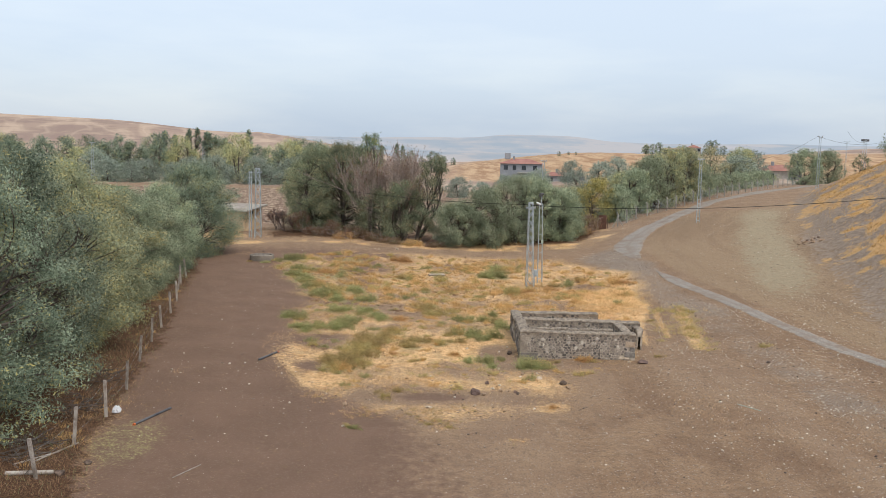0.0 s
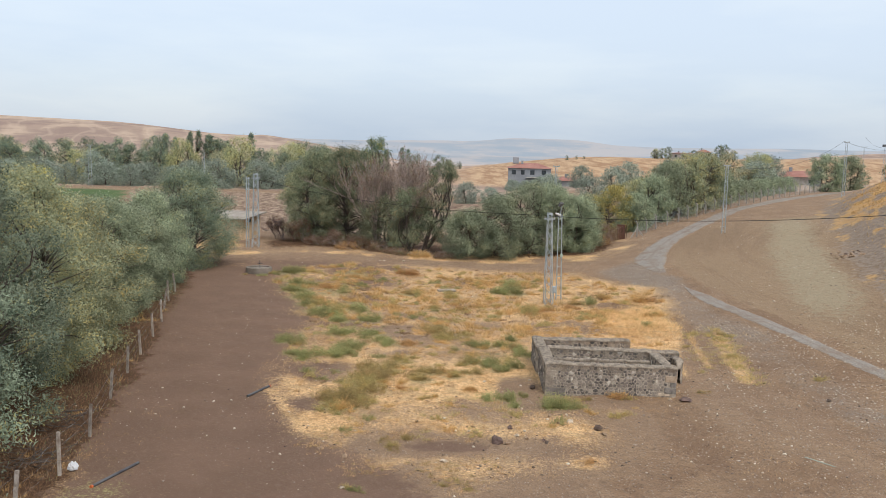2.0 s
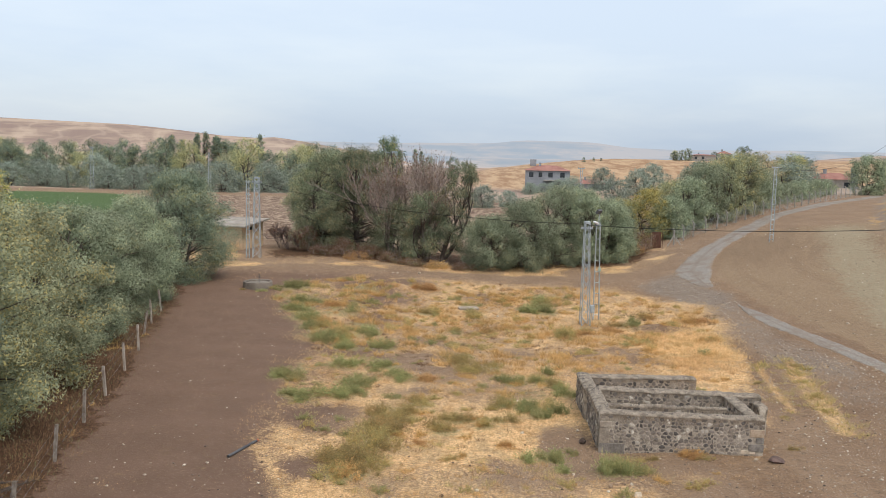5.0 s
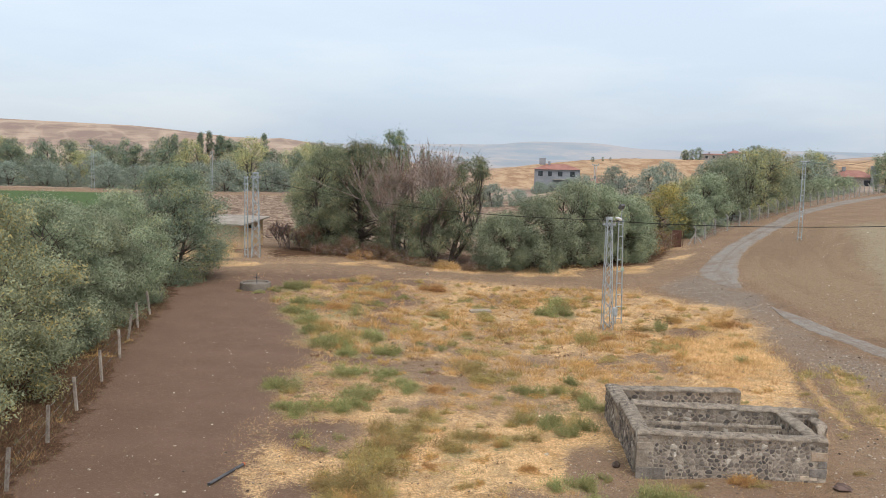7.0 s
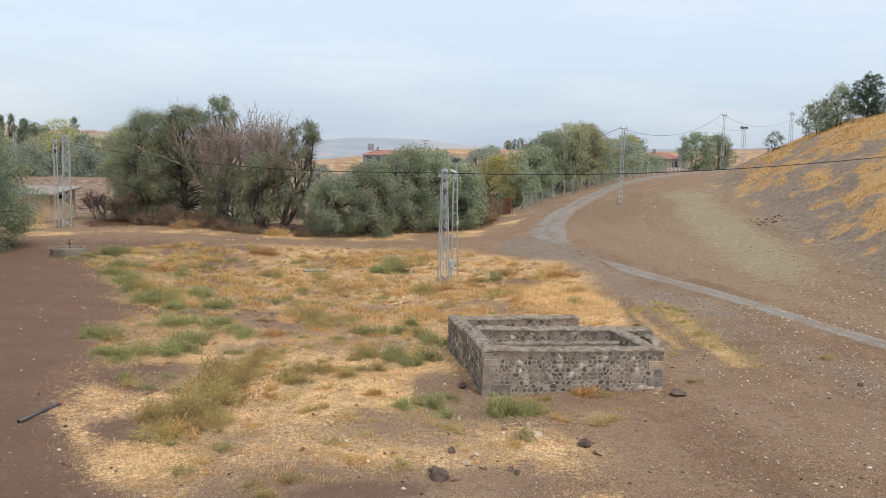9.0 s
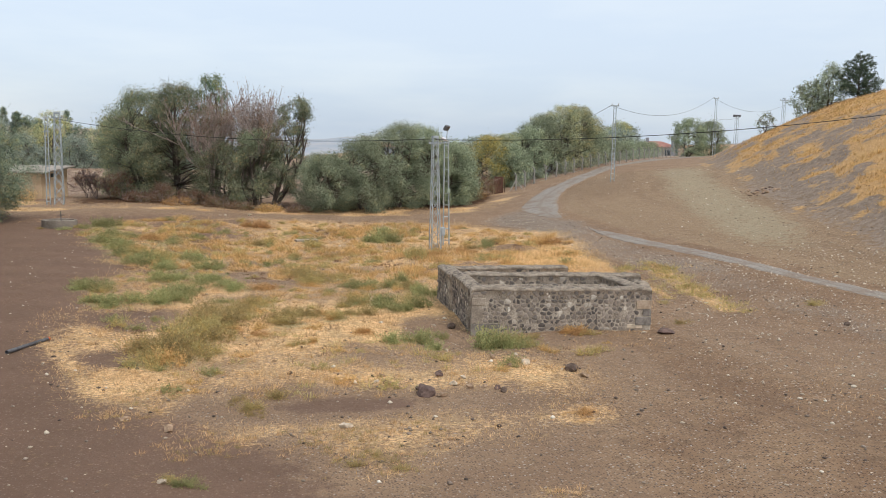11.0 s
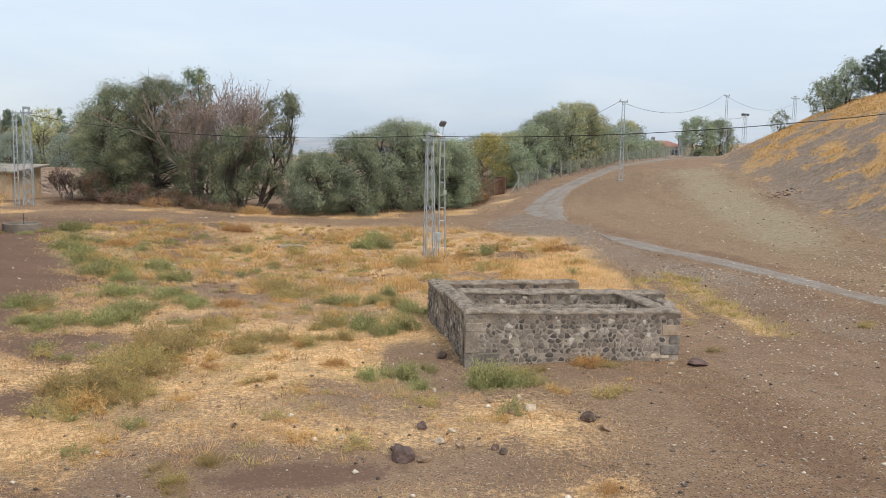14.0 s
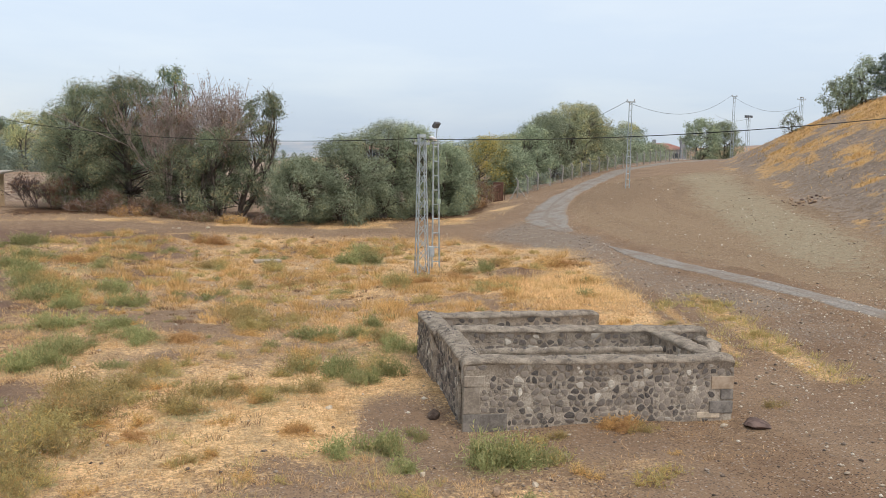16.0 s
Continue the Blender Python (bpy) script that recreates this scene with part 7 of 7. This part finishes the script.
def build_straw():
    rng = np.random.default_rng(44)

    def straw_weight(x, y):
        (straw, rich, green, gravel), *_ = zones(x, y)
        return np.clip(straw * (0.35 + 0.65 * smooth(-0.15, 0.35, fbm(x, y, 1.6, 3, 91))), 0, 1) * (1 - (x > 4.2) * (x < 11) * (y > 49.2) * (y < 55.8))
    x, y = scatter(520000, -18, 19, 35, 66, straw_weight, rng)
    blades("dry_grass", x, y, rng, 0.10, 0.009, STRAW, "short dry yellow grass", 1.45)
    x, y = scatter(280000, -28, 19, 60, 100, straw_weight, rng)
    blades("dry_grass", x, y, rng, 0.14, 0.015, STRAW, "dry yellow grass around the poles", 1.45)

    def tall_weight(x, y):
        (straw, rich, green, gravel), *_ = zones(x, y)
        return np.clip(rich * straw * smooth(62, 66, y), 0, 1)
    x, y = scatter(90000, 4, 19, 58, 90, tall_weight, rng)
    blades("dry_grass", x, y, rng, 0.24, 0.012, STRAW, "taller pale straw at the edge of the yard", 1.25)

    # tufts: short blades that spread from one foot
    def tufts(count, weight, reach, blades_each, mat, label, x0=-17, x1=18, y0=41, y1=92):
        x, y = scatter(count, x0, x1, y0, y1, weight, rng)
        keep = ~((x > 2.9) & (x < 12.2) & (y > 46.4) & (y < 56.4))
        x, y = x[keep], y[keep]
        size = reach * rng.uniform(0.5, 1.4, len(x))
        k = np.repeat(np.arange(len(x)), blades_each)
        off = rng.normal(size=(len(k), 2)) * size[k, None] * 0.45
        px, py = x[k] + off[:, 0], y[k] + off[:, 1]
        out = np.concatenate((off * 0.9, (size[k] * rng.uniform(0.4, 1.0, len(k)))[:, None]), 1) + rng.normal(size=(len(k), 3)) * size[k, None] * 0.18
        foot = np.stack((px, py, ground(px, py) - 0.02), -1)
        turn = rng.uniform(0, 2 * np.pi, len(k))
        wide = np.stack((np.cos(turn), np.sin(turn), 0 * turn), -1) * (0.005 + 0.006 * rng.random(len(k)))[:, None] * (1 + 1.5 * (py > 62))[:, None]
        v = np.stack((foot - wide, foot + wide, foot + out), 1)
        me = mesh_of("dry_tufts", v.reshape(-1, 3), np.arange(len(k) * 3).reshape(-1, 3))
        me.materials.append(mat)
        tagged(new("dry_tufts", me), label, "grass", kind="stuff")

    def edge(x, y):
        return smooth(0.2, 0.8, hump(x, y, -0.2, 36.1, 1.2, 0.9) + hump(x, y, 3.0, 34.2, 0.6, 0.5) + hump(x, y, -3.4, 37.6, 1.6, 0.9) + hump(x, y, -5.6, 41.0, 1.2, 1.8) + hump(x, y, 0.2, 38.0, 2.0, 1.0))
    tufts(1500, edge, 0.09, 26, STRAW, "pale tufts at the edge of the bare earth", -9, 6, 33, 44)
    tufts(700, edge, 0.11, 30, OLIVE_WEED, "olive tufts at the edge of the bare earth", -9, 6, 33, 44)

    def meadow(x, y):
        return smooth(0.0, 1.5, inside(x, y, DRY_GRASS) + 0.8 * fbm(x, y, 3, 2, 93))
    tufts(1800, lambda x, y: meadow(x, y) * smooth(50, 68, y) * smooth(-0.1, 0.3, fbm(x, y, 5, 3, 95)), 0.36, 60, RUST_WEED, "rusty tufts of dry grass")
    tufts(3200, lambda x, y: meadow(x, y) * smooth(-0.2, 0.3, fbm(x + 30, y, 4, 3, 95)), 0.17, 36, STRAW, "pale tufts of dry grass")
    tufts(1900, lambda x, y: meadow(x, y) * smooth(8, -2, x) * smooth(-0.1, 0.3, fbm(x + 60, y, 5, 3, 95)), 0.22, 44, OLIVE_WEED, "olive tufts of half-dry grass")
    tufts(2600, lambda x, y: meadow(x, y) * smooth(-0.05, 0.3, fbm(x + 90, y, 3.5, 3, 96)), 0.16, 26, DRY_LEAF, "dead brown stems among the straw")
    tufts(420, lambda x, y: smooth(1.2, 0.3, along(x, y, [(17.3, 64.2), (16.6, 60.5), (16.1, 57), (15.4, 52)])) + 0.5 * smooth(0.9, 0.3, along(x, y, [(15.3, 64), (14.8, 60), (14.2, 55)])), 0.26, 34, OLIVE_WEED, "olive tufts between the wheel tracks", 12, 18.5, 49, 68)
    tufts(700, lambda x, y: smooth(0.45, 0.9, hill_cover(x, y)) * smooth(1, 4, x - hill_foot(y)), 0.36, 40, RUST_WEED, "ochre tufts on the hillside", 32, 62, 58, 112)

    def hill_weight(x, y):
        return smooth(0.5, 3, x - hill_foot(y)) * (0.05 + 0.75 * smooth(0.25, 1.0, hill_cover(x, y)) * smooth(-0.25, 0.25, fbm(x, y, 0.9, 3, 89)))
    x, y = scatter(200000, 30, 70, 58, 130, hill_weight, rng)
    blades("dry_grass", x, y, rng, 0.26, 0.030, OCHRE_GRASS, "dry ochre grass on the hillside", 1.35)

    tufts(700, lambda x, y: smooth(1.6, 0.3, np.abs(x + 15.9 + (y - 40) * 0.21)) * smooth(-0.1, 0.25, fbm(x, y, 3.0, 3, 97)), 0.26, 34, OCHRE_GRASS, "golden dry grass along the post fence", -26, -12, 28, 78)

    def fence_weight(x, y):
        return smooth(2.4, 0.4, np.abs(x + 17.3 + (y - 45) * 0.21))
    x, y = scatter(90000, -28, -10, 27, 80, fence_weight, rng)
    blades("dry_grass", x, y, rng, 0.22, 0.010, DRY_LEAF, "dry reddish grass under the fence", 1.2)


build_straw()


def build_pebbles():
    rng = np.random.default_rng(55)
    base = np.array([(1, 0, 0), (-1, 0, 0), (0, 1, 0), (0, -1, 0), (0, 0, 1), (0.55, 0.55, 0.5), (-0.55, 0.5, 0.55), (0, 0, -1)], float)
    hull = np.array([(0, 2, 5), (5, 2, 4), (0, 5, 4), (2, 1, 6), (2, 6, 4), (6, 1, 4), (1, 3, 4), (3, 0, 4), (2, 0, 7), (1, 2, 7), (3, 1, 7), (0, 3, 7)])

    def pebbles(name, x, y, lo, hi, mat, label, rare=4.5):
        n = len(x)
        size = lo + (hi - lo) * rng.random(n) ** rare
        ang = rng.uniform(0, 2 * np.pi, n)
        v = base[None] * (0.7 + 0.5 * rng.random((n, 8, 1))) * size[:, None, None] * np.array((1.0, 0.8, 0.55))
        c, s = np.cos(ang)[:, None], np.sin(ang)[:, None]
        v = np.stack((v[..., 0] * c - v[..., 1] * s, v[..., 0] * s + v[..., 1] * c, v[..., 2]), -1)
        v += np.stack((x, y, ground(x, y) + size * 0.2), -1)[:, None]
        f = hull[None] + 8 * np.arange(n)[:, None, None]
        me = mesh_of(name, v.reshape(-1, 3), f.reshape(-1, 3))
        me.materials.append(mat)
        tagged(new(name, me), label, "pebbles", kind="stuff")

    def stony(x, y):
        (straw, rich, green, gravel), (field, pale, hill, plough), *_ = zones(x, y)
        w = 0.10 + 0.9 * smooth(8, 17, x) * smooth(72, 40, y) * (0.3 + 0.7 * smooth(-0.2, 0.4, fbm(x, y, 4, 3, 97)))
        bands = 0.35 + 0.65 * smooth(0.0, 0.35, fbm(x - 0.1 * y, y / 5, 1.6, 3, 99))
        return np.clip(w * bands + 0.8 * gravel * (x > 12), 0, 1) * (1 - straw * 0.75) * (0.03 + 0.97 * smooth(-6, 9, x))
    x, y = scatter(52000, -14, 32, 22, 92, stony, rng)
    pebbles("pebbles", x, y, 0.012, 0.070, PEBBLE_PALE, "pale pebbles strewn over bare earth", 2.8)
    x, y = scatter(26000, -14, 36, 22, 95, stony, rng)
    pebbles("pebbles", x, y, 0.014, 0.085, PEBBLE_DARK, "grey and brown pebbles strewn over bare earth", 3.0)
    x, y = scatter(5600, 9, 30, 24, 66, lambda x, y: (0.22 + 0.78 * smooth(-0.05, 0.35, fbm(x, y, 3, 3, 103))) * smooth(8, 15, x), rng)
    pebbles("pebbles", x, y, 0.025, 0.080, PEBBLE_PALE, "larger pale stones in stony bands", 2.0)
    x, y = scatter(2600, -12, 14, 33, 50, lambda x, y: 0.25 + 0.75 * smooth(0.0, 0.4, fbm(x, y, 2.5, 3, 101)), rng)
    pebbles("pebbles", x, y, 0.012, 0.075, PEBBLE_DARK, "brown clods and stones at the edge of the straw", 3.0)
    # grit: tiny stones of four faces each
    x, y = scatter(70000, 4, 31, 24, 78, lambda x, y: stony(x, y) * 0.8, rng)
    n = len(x)
    size, ang = rng.uniform(0.010, 0.030, n), rng.uniform(0, 2 * np.pi, n)
    corners = [np.stack((np.cos(ang + k * 1.57) * size * rng.uniform(0.7, 1.3, n), np.sin(ang + k * 1.57) * size * rng.uniform(0.7, 1.3, n), np.full(n, -0.01)), -1) for k in range(4)]
    tip = np.stack((rng.normal(size=n) * 0.006, rng.normal(size=n) * 0.006, size * rng.uniform(0.6, 1.0, n)), -1)
    v = np.stack(corners + [tip], 1) + np.stack((x, y, ground(x, y)), -1)[:, None]
    f = np.array([(0, 1, 4), (1, 2, 4), (2, 3, 4), (3, 0, 4)])[None] + 5 * np.arange(n)[:, None, None]
    me = mesh_of("grit", v.reshape(-1, 3), f.reshape(-1, 3))
    me.materials.append(PEBBLE_MIXED)
    tagged(new("grit", me), "fine grit over the bare earth", "grit", kind="stuff")
    x, y = scatter(4200, 26, 52, 58, 112, lambda x, y: smooth(-6, 2, x - hill_foot(y)) * 0.6 + 0.1, rng)
    pebbles("pebbles", x, y, 0.02, 0.085, PEBBLE_DARK, "grey stones strewn over the hillside")
    x, y = scatter(2500, 20, 50, 50, 112, lambda x, y: 0.5 + 0 * x, rng)
    pebbles("pebbles", x, y, 0.02, 0.09, PEBBLE_PALE, "pale stones strewn over the field")
    x, y = scatter(7000, 18, 50, 44, 112, lambda x, y: smooth(0.4, 1.6, along(x, y, ROAD)) * smooth(2, -4, x - hill_foot(y)) * 0.8, rng)
    pebbles("clods", x, y, 0.018, 0.065, CLOD, "brown clods lying over the bare field", 2.4)
    x, y = scatter(900, -20, -4, 26, 90, lambda x, y: 0.6 * smooth(-22, -14, x), rng)
    pebbles("pebbles", x, y, 0.014, 0.050, PEBBLE_PALE, "small white stones scattered over the yard", 2.0)
    x, y = scatter(1200, -18, 16, 38, 95, lambda x, y: 0.6 + 0 * x, rng)
    pebbles("pebbles", x, y, 0.03, 0.11, PEBBLE_PALE, "pale stones lying in the dry grass")


def island_tones(name, tones):
    """Many small stones in one mesh, each with a tone of its own."""
    m, t, b, co = material(name, 0.9)
    geo = t.nodes.new("ShaderNodeNewGeometry")
    ramp = t.nodes.new("ShaderNodeValToRGB")
    while len(ramp.color_ramp.elements) < len(tones):
        ramp.color_ramp.elements.new(0.5)
    for i, (e, c) in enumerate(zip(ramp.color_ramp.elements, tones)):
        e.position, e.color = i / (len(tones) - 1), (*c, 1)
    t.links.new(geo.outputs["Random Per Island"], ramp.inputs[0])
    t.links.new(ramp.outputs[0], b.inputs["Base Color"])
    return m


PEBBLE_PALE = island_tones("pale_pebbles", [(0.34, 0.265, 0.195), (0.48, 0.39, 0.295), (0.64, 0.55, 0.435), (0.82, 0.74, 0.62)])
PEBBLE_MIXED = island_tones("mixed_grit", [(0.085, 0.063, 0.050), (0.16, 0.122, 0.095), (0.28, 0.225, 0.18), (0.58, 0.53, 0.46)])
CLOD = island_tones("earth_clods", [(0.165, 0.105, 0.066), (0.25, 0.165, 0.102), (0.34, 0.235, 0.15), (0.44, 0.33, 0.225)])
PEBBLE_DARK = island_tones("dark_pebbles", [(0.080, 0.060, 0.050), (0.16, 0.120, 0.095), (0.25, 0.195, 0.152), (0.36, 0.290, 0.228)])
build_pebbles()
